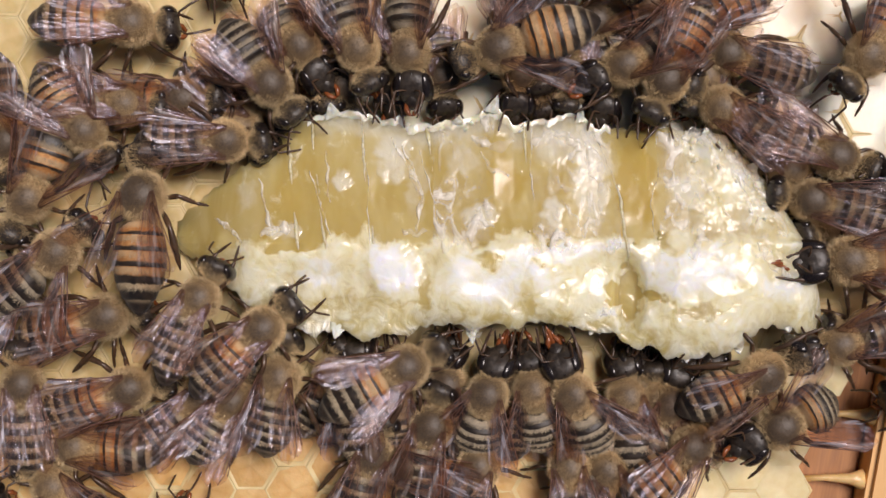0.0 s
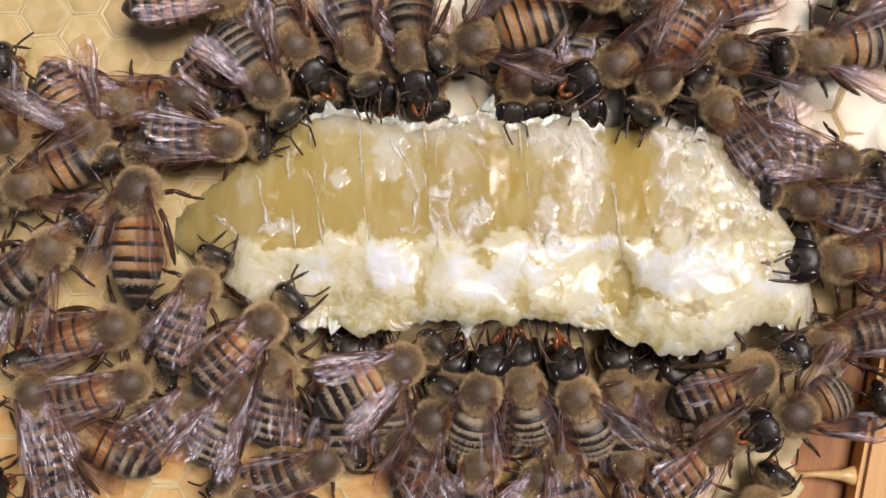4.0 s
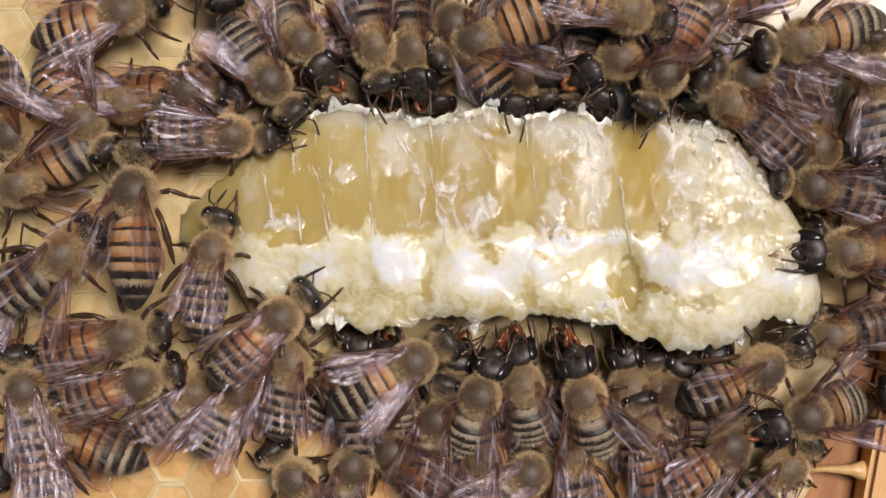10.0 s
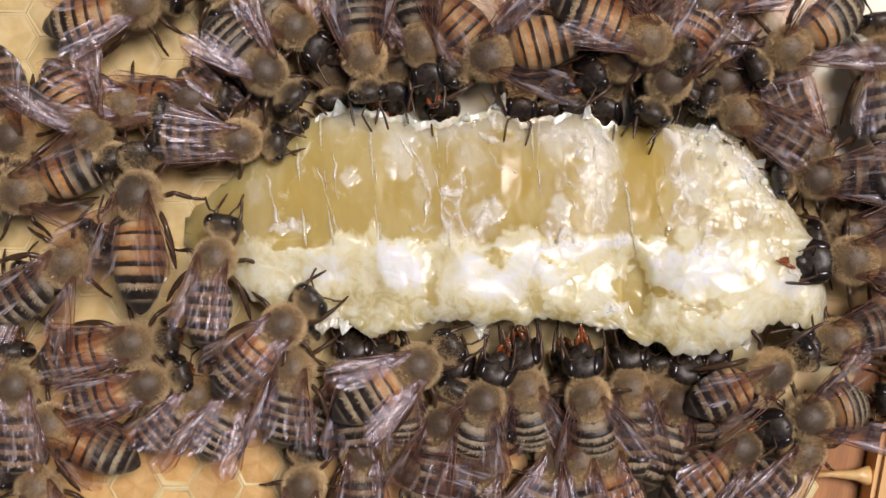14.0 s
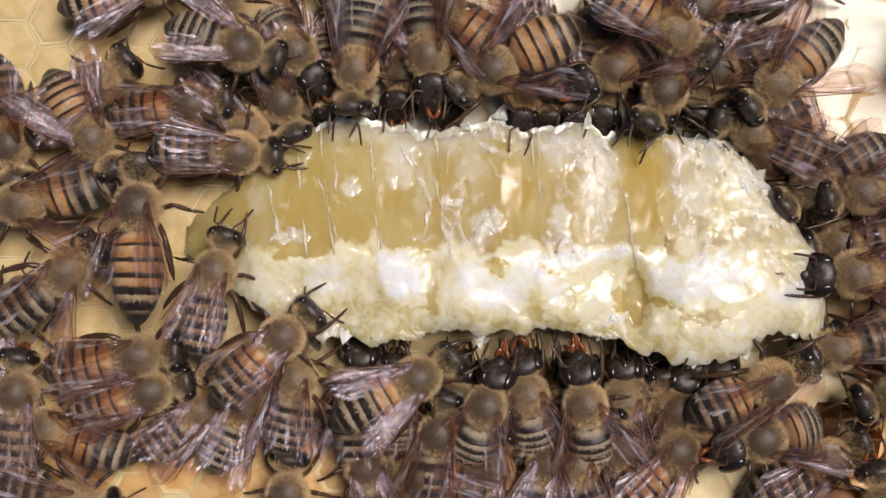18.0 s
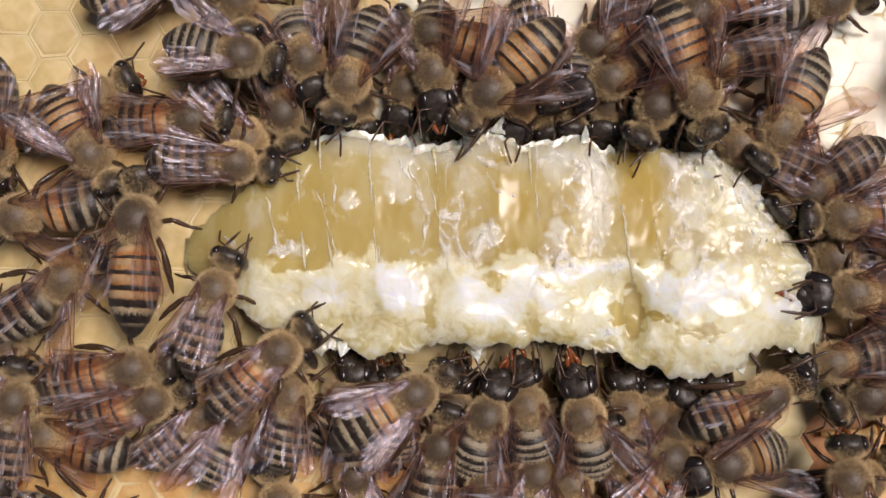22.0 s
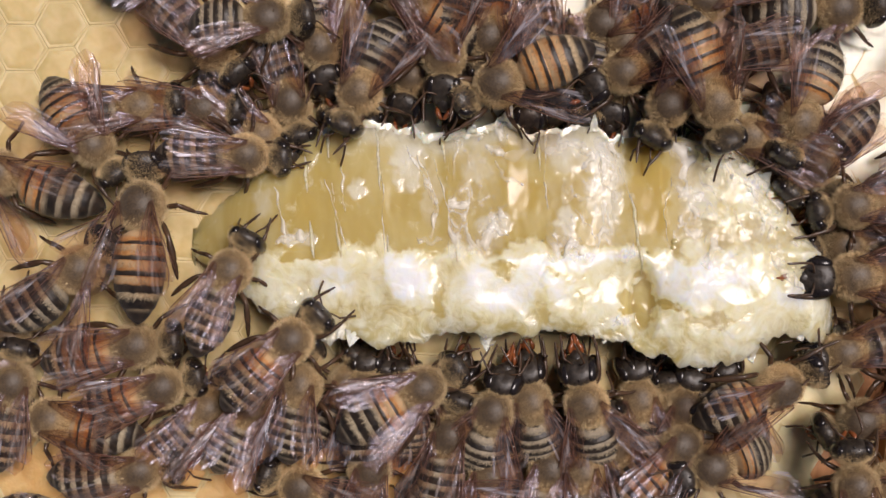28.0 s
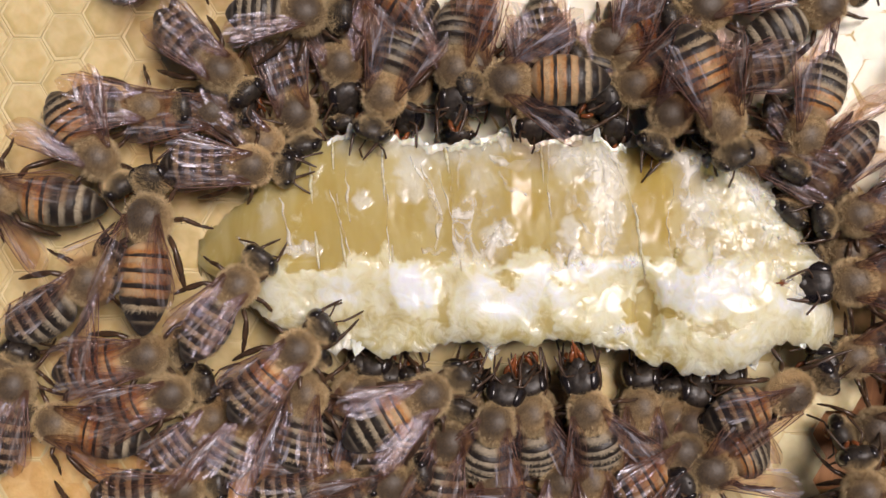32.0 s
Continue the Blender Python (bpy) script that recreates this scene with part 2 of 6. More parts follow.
def ring_coat(name, warm, felt):
    """Plates of the abdomen: a felt band with a ragged edge on the front of each, bare shell behind; the first plates are honey-coloured as far as warm (0 to 1 of the length)."""
    m, n, l, pos, calc, cloud, span, blend = nodes_of(name)
    b = n["Principled BSDF"]
    info, xyz = n.new("ShaderNodeObjectInfo"), n.new("ShaderNodeSeparateXYZ")
    l.new(pos, xyz.inputs[0])
    luck = info.outputs["Random"]
    tuft, grain, worn = cloud(1.5, 4, 0.3), cloud(7.0, 3, 0, (0.35, 2, 2)), cloud(0.35, 2)
    along = calc("MULTIPLY", xyz.outputs[0], -1 / 7.9)
    f = calc("FRACT", calc("MULTIPLY_ADD", along, 6.0, 0.02))
    f = calc("MULTIPLY_ADD", calc("SUBTRACT", tuft, 0.5), 0.26, f)
    f = calc("MULTIPLY_ADD", calc("SUBTRACT", grain, 0.5), 0.16, f)
    hairy = calc("MULTIPLY", span(f, 0.02, 0.12), span(calc("MULTIPLY_ADD", luck, -0.10, f), 0.52, 0.22))
    hairy = calc("MULTIPLY", hairy, span(along, 0.90, 0.78))
    hairy = calc("MULTIPLY", hairy, span(worn, 0.30, 0.50, 0.55, 1.0))
    bare = blend(span(tuft, 0.3, 0.7), (0.010, 0.008, 0.007), (0.036, 0.024, 0.016))
    if warm:
        honey = blend(span(tuft, 0.35, 0.65), (0.34, 0.142, 0.040), (0.54, 0.275, 0.098))
        edge = calc("MULTIPLY", span(calc("MULTIPLY_ADD", along, 0.45, calc("MULTIPLY_ADD", calc("SUBTRACT", worn, 0.5), 0.5, f)), 0.90, 0.72), span(calc("MULTIPLY_ADD", calc("SUBTRACT", tuft, 0.5), 0.10, along), warm + 0.05, warm - 0.05))
        bare = blend(edge, bare, honey)
    pale = blend(span(grain, 0.3, 0.7), tuple(0.6 * c for c in felt), felt)
    if warm:
        pale = blend(span(along, warm + 0.08, warm - 0.08, 0.0, 0.75), pale, (0.54, 0.34, 0.160))
    hue = n.new("ShaderNodeHueSaturation")
    l.new(calc("MULTIPLY_ADD", luck, 0.35, 0.82), hue.inputs["Value"])
    l.new(blend(hairy, bare, pale), hue.inputs["Color"])
    l.new(hue.outputs[0], b.inputs["Base Color"])
    l.new(calc("ADD", calc("MULTIPLY", hairy, 0.45), calc("MULTIPLY_ADD", grain, 0.2, 0.26)), b.inputs["Roughness"])
    b.inputs["Specular IOR Level"].default_value = 0.45
    b.inputs["Sheen Weight"].default_value = 0.1
    bp = n.new("ShaderNodeBump")
    bp.inputs["Strength"].default_value, bp.inputs["Distance"].default_value = 0.5, 0.07 * MM
    l.new(grain, bp.inputs["Height"])
    l.new(bp.outputs[0], b.inputs["Normal"])
    return m


M_ring = {"dark": ring_coat("dark_rings", 0.0, (0.46, 0.385, 0.28)), "mixed": ring_coat("brown_rings", 0.34, (0.48, 0.40, 0.275)), "amber": ring_coat("amber_rings", 0.60, (0.56, 0.42, 0.25))}


def thorax_coat():
    """Short down: grey-brown and nearly bare on the back, tan and dense on the flanks."""
    m, n, l, pos, calc, cloud, span, blend = nodes_of("thorax_down")
    b = n["Principled BSDF"]
    xyz = n.new("ShaderNodeSeparateXYZ")
    l.new(pos, xyz.inputs[0])
    tuft, grain = cloud(1.1, 3), cloud(7, 3)
    luck = n.new("ShaderNodeObjectInfo").outputs["Random"]
    height = calc("MULTIPLY_ADD", xyz.outputs[0], 0.16, calc("MULTIPLY_ADD", luck, -0.7, xyz.outputs[2]))
    bare = span(calc("MULTIPLY_ADD", calc("SUBTRACT", tuft, 0.5), 1.0, height), 0.15, 1.55)
    down = blend(span(grain, 0.3, 0.7), (0.32, 0.20, 0.085), (0.50, 0.345, 0.165))
    l.new(blend(bare, down, blend(span(grain, 0.3, 0.7), (0.056, 0.037, 0.021), (0.105, 0.071, 0.042))), b.inputs["Base Color"])
    l.new(span(bare, 0.2, 0.9, 0.8, 0.50), b.inputs["Roughness"])
    b.inputs["Sheen Weight"].default_value = 0.2
    bp = n.new("ShaderNodeBump")
    bp.inputs["Strength"].default_value, bp.inputs["Distance"].default_value = 0.4, 0.08 * MM
    l.new(grain, bp.inputs["Height"])
    l.new(bp.outputs[0], b.inputs["Normal"])
    return m


M_scutum = thorax_coat()
M_bandhair = material("band_hair", (0.36, 0.28, 0.17), (0.62, 0.51, 0.34), 0.9, (0.6, 0.9), 0, vary=0.15)
M_hair = material("fuzz", (0.48, 0.335, 0.152), (0.82, 0.645, 0.385), 0.9, (0.6, 0.9), 0, vary=0.2)
M_pile = material("brown_down", (0.13, 0.082, 0.040), (0.27, 0.178, 0.088), 0.9, (0.6, 0.9), 0, vary=0.15)
M_face = material("face", (0.013, 0.010, 0.009), (0.060, 0.046, 0.034), 2.2, (0.26, 0.5), 0.8, 5, 0.08)
M_eye = material("compound_eye", (0.008, 0.006, 0.006), (0.020, 0.014, 0.012), 6, (0.20, 0.32), 0.15, 4, 0.02, coat=0.25)
M_leg = material("leg", (0.020, 0.012, 0.008), (0.110, 0.060, 0.032), 1.5, (0.25, 0.5), 0.3, 6, 0.04, coat=0.1)
M_tongue = material("tongue", (0.17, 0.045, 0.014), (0.32, 0.10, 0.028), 2, (0.2, 0.4), 0.2, 5, 0.03, coat=0.3)
M_vein = material("wing_vein", (0.08, 0.036, 0.024), (0.22, 0.105, 0.07), 1, (0.25, 0.45), 0)
M_drop = material("honey_drop", (0.54, 0.37, 0.10), (0.66, 0.50, 0.20), 0.5, (0.05, 0.12), 0, 4, 0.1, 0.7, (1, 0.8, 0.5), coat=0.6, reach=1.5)


def wing_skin():
    """Clear crinkled skin; pale highlights are painted along its lengthwise pleats."""
    m, n, l, pos, calc, cloud, span, blend = nodes_of("wing_skin")
    b, out = n["Principled BSDF"], n["Material Output"]
    info = n.new("ShaderNodeObjectInfo")
    pleat, broad = cloud(1.0, 3, 0.5, (0.18, 1.5, 1)), cloud(0.40, 2, 0.3)
    # tan to lilac: the tint of reflected sky is put into the colour
    l.new(blend(info.outputs["Random"], (0.74, 0.63, 0.55), (0.70, 0.68, 0.78)), b.inputs["Base Color"])
    b.inputs["Roughness"].default_value = 0.30
    b.inputs["Specular IOR Level"].default_value = 0.9
    bp = n.new("ShaderNodeBump")
    bp.inputs["Strength"].default_value, bp.inputs["Distance"].default_value = 1.0, 0.26 * MM
    l.new(pleat, bp.inputs["Height"])
    l.new(bp.outputs[0], b.inputs["Normal"])
    thin, mix, gloss, total = n.new("ShaderNodeBsdfTransparent"), n.new("ShaderNodeMixShader"), n.new("ShaderNodeBsdfGlossy"), n.new("ShaderNodeAddShader")
    thin.inputs[0].default_value = (0.83, 0.74, 0.67, 1)
    gloss.inputs["Color"].default_value, gloss.inputs["Roughness"].default_value = (0.019, 0.0185, 0.023, 1), 0.14
    l.new(bp.outputs[0], gloss.inputs["Normal"])
    # highlight streaks painted as pale, less clear skin along the pleats
    body = calc("ADD", span(pleat, 0.54, 0.69, 0.012, 0.29), span(broad, 0.50, 0.72, 0.0, 0.08))
    body = calc("MULTIPLY", body, calc("MULTIPLY_ADD", info.outputs["Random"], 1.1, 0.4))
    l.new(body, mix.inputs[0])
    l.new(thin.outputs[0], mix.inputs[1])
    l.new(b.outputs[0], mix.inputs[2])
    l.new(mix.outputs[0], total.inputs[0])
    l.new(gloss.outputs[0], total.inputs[1])
    l.new(total.outputs[0], out.inputs[0])
    return m


M_wing = wing_skin()

# ---- setting: board, comb sheet, side bar ----
def block(name, lo, hi, mat, bevel=0.4, turn=(0, 0, 0), at=(0, 0, 0)):
    bm = bmesh.new()
    bmesh.ops.create_cube(bm, size=1)
    for v in bm.verts:
        v.co = Vector([(lo[i] + (v.co[i] + 0.5) * (hi[i] - lo[i])) * MM for i in range(3)])
    bmesh.ops.bevel(bm, geom=bm.edges[:], offset=bevel * MM, segments=2, affect="EDGES")
    me = bpy.data.meshes.new(name)
    bm.to_mesh(me)
    bm.free()
    me.materials.append(mat)
    return part(name, me, None, at, turn)


tagged(block("ground", (-150, -130, -18), (150, 130, -10), M_board, 1), "worn brown wooden board under the frame", "board", kind="structure")

PITCH = 4.15
ROW = PITCH * math.sqrt(3) / 2
CELL = PITCH / math.sqrt(3)


def hexagon(r, turn=0):
    return [(r * math.cos(radians(60 * i + turn)), r * math.sin(radians(60 * i + turn))) for i in range(6)]


def comb_centres():
    for i in range(-16, 17):
        for j in range(-10, 11):
            yield i * ROW + 1.1, (j + 0.5 * (i % 2)) * PITCH - 0.35


def build_comb():
    comb = new("honeycomb")
    tagged(comb, "pale yellow wax honeycomb sheet crowded with bees", "honeycomb", kind="structure")
    inside = [(x, y) for x, y in comb_centres() if x < (33.4 + 0.25 * (y + 11) if y < -7 else 42 + 0.2 * y)]
    # cell walls: a hexagonal tube with a rounded lip for each cell
    verts, faces = [], []
    for x, y in inside:
        o = len(verts)
        for r, z in ((1.0, -4.0), (1.0, 0.0), (0.95, 0.0), (0.88, -0.04), (0.80, -0.10), (0.74, -0.5)):
            for px, py in hexagon(r * CELL):
                gx, gy = x + px, y + py
                w = 0.16 * nz(gx, gy, 5, 0.45)
                verts.append((gx + w, gy - w + 0.10 * nz(gx, gy, 7, 0.5), z + 0.10 * nz(gx, gy, 2, 0.35)))
        for k in range(5):
            for j in range(6):
                m = (j + 1) % 6
                faces.append((o + k * 6 + j, o + k * 6 + m, o + k * 6 + 6 + m, o + k * 6 + 6 + j))
    part("cell_walls", mesh_of("cell_walls", verts, faces, M_rim), comb)
    tagged(comb.children[0], kind="stuff")
    # caps and honey surfaces: a low dome in each cell
    caps = {}
    for key, mat in (("capped", M_cap), ("older", M_old), ("fresh", M_pale), ("cream", M_cream)):
        for n in range(4):
            verts, faces = [(0, 0, 0.05 - 0.05 * n)], []
            for k, (r, z) in enumerate(((0.34, 0.07 - 0.03 * n), (0.62, 0.06 - 0.02 * n), (0.84, 0.02), (0.97, -0.08) if key == "capped" else (1.03, 0.02))):
                for px, py in hexagon(r * CELL):
                    verts.append((px, py, z + (0.14 if key == "older" else 0.06) * nz(px + 9 * n, py, n, 0.8)))
            faces += [(0, 1 + j, 1 + (j + 1) % 6) for j in range(6)]
            for k in range(3):
                for j in range(6):
                    m = (j + 1) % 6
                    faces.append((1 + k * 6 + j, 7 + k * 6 + j, 7 + k * 6 + m, 1 + k * 6 + m))
            caps[key, n] = mesh_of("cell_cap", verts, faces, mat)
    r2 = random.Random(3)
    near = sorted(inside, key=lambda p: -(abs(p[0]) / 40 + abs(p[1]) / 24) if abs(p[0]) < 42 and abs(p[1]) < 26 else 9)
    rest_v, rest_f = [], []
    for n, (x, y) in enumerate(near):
        key = "cream" if y < -8 and x > 19 + 6 * nz(x, y, 8, 0.1) else "older" if y < -13 + 3 * nz(x, y, 4, 0.1) else "fresh" if y > 4 + 3 * nz(x, y, 6, 0.1) and x > -6 + 5 * nz(x, y, 3, 0.1) else "capped"
        low = 0.0 - (0.3 * r2.random() if key == "older" and r2.random() < 0.4 else 0.03 * r2.random())
        if n < 290:
            part("cell_cap", caps[key, r2.randrange(4)], comb, (x, y, low), (0, 0, 60 * r2.randrange(6)))
        else:
            o = len(rest_v)
            rest_v.append((x, y, low + 0.15))
            rest_v += [(x + px, y + py, low - 0.25) for px, py in hexagon(0.92 * CELL)]
            rest_f += [(o, o + 1 + j, o + 1 + (j + 1) % 6) for j in range(6)]
    tagged(part("hidden_caps", mesh_of("hidden_caps", rest_v, rest_f, M_cap), comb), kind="stuff")


build_comb()
bar = block("frame_side_bar", (2.5, -70, -9), (18, 70, 1.2), M_wood, 0.5, (0, 0, -10.4), (36.0, -11.0, 0))
tagged(bar, "orange-brown pine side bar of the hive frame", "frame", kind="structure")
# lower ledge of the bar; its shade is put into the brown
rebate = block("rebate", (-6, -70, -9), (2.496, 70, -1.6), M_wood_shade, 0.3)
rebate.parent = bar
tagged(rebate, "brown rebate along the bar with shade in its colour")
for i, (y, l) in enumerate(((-20.2, 5.6), (-14.6, 4.6), (-26, 5.4))):
    v, f = tube([(0, 0, 0), (l * 0.4, 0.15, 0.2), (l * 0.8, 0.05, 0.25), (l, 0, 0.3)], [0.30, 0.28, 0.5, 0.95], 9)
    tagged(part("wax_bridge", mesh_of("wax_bridge", v, f, M_old), None, (38.4 + 0.18 * (y + 11) - l, y, -0.5)), "thin tan wax bridge from comb to wooden bar", "wax")

# ---- the torn piece of comb ----
TOP = ((-24, 1.6), (-22.6, 2.9), (-15.5, 8.2), (-13, 10.6), (-8, 11.9), (-4, 10.9), (-1.5, 10.5), (2.6, 11.2), (4.2, 12.2), (6, 10.6), (11.3, 11.6), (13, 10.2), (19, 10.3), (24, 9.6), (27, 6.2), (30, 1.8), (32.4, -5.6))
LOW = ((-24, 0.9), (-22.6, 0.3), (-17.5, -4), (-11, -6.7), (-7, -7.4), (-2.5, -7.0), (0, -6.3), (4, -6.5), (8.4, -6.3), (12.7, -6.8), (15, -7.6), (17.4, -8.5), (19.8, -9.5), (21.7, -9.2), (24.5, -7.6), (27.3, -6.4), (32.4, -6.8))
CELLS = (-23.2, -15.2, -12.5, -10.4, -6.3, -1.9, -0.7, 4.2, 7.5, 14.6, 17.4)
RIDGE = 0.5


def top_edge(x):
    return ramp(x, TOP) + 0.45 * nz(x, 3, 0, 0.9) + 0.26 * nz(x, 9, 0, 2.0) + 0.07 * nz(x, 7, 0, 5.0)


def low_edge(x):
    jag = 2 * abs((0.37 * x + 0.5 * nz(x, 1, 0, 0.5)) % 1 - 0.5)
    return ramp(x, LOW) + 0.80 * nz(x, 5, 0, 0.7) + 0.40 * nz(x, 2, 0, 1.7) + 0.14 * nz(x, 8, 0, 4.0) - 0.5 * jag * max(0.0, nz(x, 12, 0, 0.35) + 0.25)


def slab(x, y):
    """Height of the torn piece over the comb: a slope of opened cells, a ridge, and a crumbled lower face."""
    yt, yb = ramp(x, TOP), ramp(x, LOW)
    ends = max(0.06, min(1.0, (x + 23.6) / 9, (33.6 - x) / 4))
    ends = min(1.0, ends * (1.6 - 0.6 * ends))
    if y > RIDGE:
        h = 3.2 + 2.6 * (yt - y) / max(1.0, yt - RIDGE)
    else:
        u = min(1.1, (RIDGE - y) / max(1.0, RIDGE - yb))
        h = 5.8 - 0.5 * u - 0.1 * u ** 8
    return h * ends


def sheet(name, x0, x1, dx, bottom, top, rows, height, mat, skirt=True):
    """A surface between two edge lines, with its rim turned down to the comb."""
    cols = max(3, round((x1 - x0) / dx))
    verts, faces = [], []
    for i in range(cols + 1):
        x = x0 + (x1 - x0) * i / cols
        a, b = bottom(x), top(x)
        for j in range(rows + 1):
            y = a + (b - a) * j / rows
            verts.append((x, y, height(x, y, (x - x0) / (x1 - x0), j / rows)))
    n = rows + 1
    for i in range(cols):
        for j in range(rows):
            faces.append((i * n + j, i * n + n + j, i * n + n + j + 1, i * n + j + 1))
    if skirt:
        rim = [i * n for i in range(cols + 1)] + [cols * n + j for j in range(1, n)] + [i * n + rows for i in range(cols - 1, -1, -1)] + [j for j in range(rows - 1, 0, -1)]
        o, m = len(verts), len(rim)
        verts += [verts[v] for v in rim]
        for v in rim:
            x, y, z = verts[v]
            verts.append((x + 0.25 * nz(x, y, 7, 1.5), y + 0.25 * nz(x, y, 8, 1.5) + 0.9 * (1 if y < 0 else -1), min(z - 0.5, 0.2)))
        for k in range(m):
            j = (k + 1) % m
            faces.append((o + j, o + k, o + m + k, o + m + j))
    return mesh_of(name, verts, faces, mat)


def flake(x, y, s, k=0.0):
    """Angular flakes that tilt this way and that."""
    p = noise.voronoi(Vector((x * s + 0.3 * nz(x, y, 31, 2 * s), y * s, k)))[1][0]
    v = noise.cell_vector(p * 37.0)
    return 0.5 * (v.z - 0.5) + (x * s - p.x) * (v.x - 0.5) + (y * s - p.y) * (v.y - 0.5)


def lumps(x, y):
    a = abs(nz(x, y, 0.0, 0.26))
    rough = max(0.08, min(1.3, 0.28 - 0.25 * float(soft(2.0, -8.0, x)) + 1.6 * nz(x, y, 12, 0.16) + max(0.0, min(0.35, (x - 14) / 6))))
    return 0.4 * (0.3 - a) + 0.35 * nz(x, y, 3, 0.34) + rough * (0.12 * nz(x, y, 6, 1.1) + 0.34 * flake(x, y, 0.42) + 0.05 * flake(x, y, 1.3, 5.0) + 0.04 * nz(x, y, 9, 3.2))


def ripple(x, y):
    """Lie of the honey: each opened cell a shallow trough that runs down the slope."""
    x += 0.14 * (y - 5) - 0.3 * nz(x, y, 17, 0.2)
    for n, (a, b) in enumerate(zip(CELLS, CELLS[1:])):
        if a <= x < b:
            u = 2 * (x - a) / (b - a) - 1
            return -0.012 * (b - a) ** 0.6 * (1 - u * u) + 0.10 * nz(x, y, 1, 0.20) + 0.07 * nz(x, 0.6 * y, 2, 0.45) + 0.02 * nz(x, 0.5 * y, n, 1.7)
    return 0.0


def soft(a, b, v):
    """0 to 1 as v goes from a to b, eased at both ends; numbers or arrays."""
    u = np.clip((v - a) / (b - a), 0.0, 1.0)
    return u * u * (3 - 2 * u)


def patch(x, y, px, py, rx, ry):
    return soft(1.25, 0.55, np.hypot((x - px) / rx, (y - py) / ry))


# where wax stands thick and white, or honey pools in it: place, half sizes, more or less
# the white at (-4.4, -1.7) also paints in a sky reflection on the ridge
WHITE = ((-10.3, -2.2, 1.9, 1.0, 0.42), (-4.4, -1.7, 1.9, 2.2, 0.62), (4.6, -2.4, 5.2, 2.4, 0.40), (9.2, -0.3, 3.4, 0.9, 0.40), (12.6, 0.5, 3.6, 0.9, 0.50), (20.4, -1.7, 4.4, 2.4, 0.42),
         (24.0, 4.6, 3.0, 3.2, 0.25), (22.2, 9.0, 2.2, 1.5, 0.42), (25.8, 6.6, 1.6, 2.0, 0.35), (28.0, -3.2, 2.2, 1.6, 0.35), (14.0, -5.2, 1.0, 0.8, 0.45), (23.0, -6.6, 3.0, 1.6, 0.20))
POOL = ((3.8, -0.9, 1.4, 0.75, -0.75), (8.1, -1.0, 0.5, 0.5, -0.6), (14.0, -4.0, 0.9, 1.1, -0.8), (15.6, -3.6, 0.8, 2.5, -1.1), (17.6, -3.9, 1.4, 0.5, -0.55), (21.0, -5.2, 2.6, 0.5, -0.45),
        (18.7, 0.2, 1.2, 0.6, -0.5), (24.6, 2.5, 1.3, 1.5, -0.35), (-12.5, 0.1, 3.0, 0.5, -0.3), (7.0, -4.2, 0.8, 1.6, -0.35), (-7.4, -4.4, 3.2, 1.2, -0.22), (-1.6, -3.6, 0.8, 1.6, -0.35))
# milky film, and patches of reflected sky painted in as milkiness
MILKY_SHEEN = ((-8.3, 5.8, 1.0, 1.0, 0.8), (-4.3, 7.4, 1.4, 2.0, 0.8), (-2.2, 5.4, 1.0, 3.2, 0.45), (3.0, 2.9, 1.4, 1.3, 0.85), (9.2, 2.7, 1.1, 1.3, 0.95), (12.6, 5.5, 1.7, 4.6, 0.75), (20.6, 5.0, 1.5, 1.4, 0.7),
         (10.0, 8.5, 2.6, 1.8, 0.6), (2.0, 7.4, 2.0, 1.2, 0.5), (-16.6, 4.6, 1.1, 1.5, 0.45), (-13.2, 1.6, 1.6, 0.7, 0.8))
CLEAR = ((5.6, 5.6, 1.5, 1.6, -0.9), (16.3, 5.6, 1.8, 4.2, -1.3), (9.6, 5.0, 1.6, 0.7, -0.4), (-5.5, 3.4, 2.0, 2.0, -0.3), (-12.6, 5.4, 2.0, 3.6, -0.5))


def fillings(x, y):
    """How much wax and how much milkiness, painted sheen included, each spot holds; arrays in millimetres."""
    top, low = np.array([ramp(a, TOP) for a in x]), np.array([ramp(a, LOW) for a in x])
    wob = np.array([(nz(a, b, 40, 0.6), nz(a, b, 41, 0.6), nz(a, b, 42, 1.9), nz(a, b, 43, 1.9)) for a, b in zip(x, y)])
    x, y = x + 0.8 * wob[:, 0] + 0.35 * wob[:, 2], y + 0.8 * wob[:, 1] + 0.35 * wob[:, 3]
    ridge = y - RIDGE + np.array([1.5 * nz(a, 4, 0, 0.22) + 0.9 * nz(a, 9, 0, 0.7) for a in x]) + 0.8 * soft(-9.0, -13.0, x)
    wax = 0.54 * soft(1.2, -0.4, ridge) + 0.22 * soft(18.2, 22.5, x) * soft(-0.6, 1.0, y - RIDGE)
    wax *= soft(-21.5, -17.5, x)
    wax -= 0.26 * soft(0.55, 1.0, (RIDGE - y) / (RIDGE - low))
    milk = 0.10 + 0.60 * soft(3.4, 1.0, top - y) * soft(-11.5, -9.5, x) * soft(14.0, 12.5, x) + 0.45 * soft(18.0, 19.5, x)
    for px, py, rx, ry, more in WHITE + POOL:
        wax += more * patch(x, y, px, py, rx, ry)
    for px, py, rx, ry, more in MILKY_SHEEN + CLEAR:
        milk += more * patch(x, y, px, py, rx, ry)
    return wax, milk


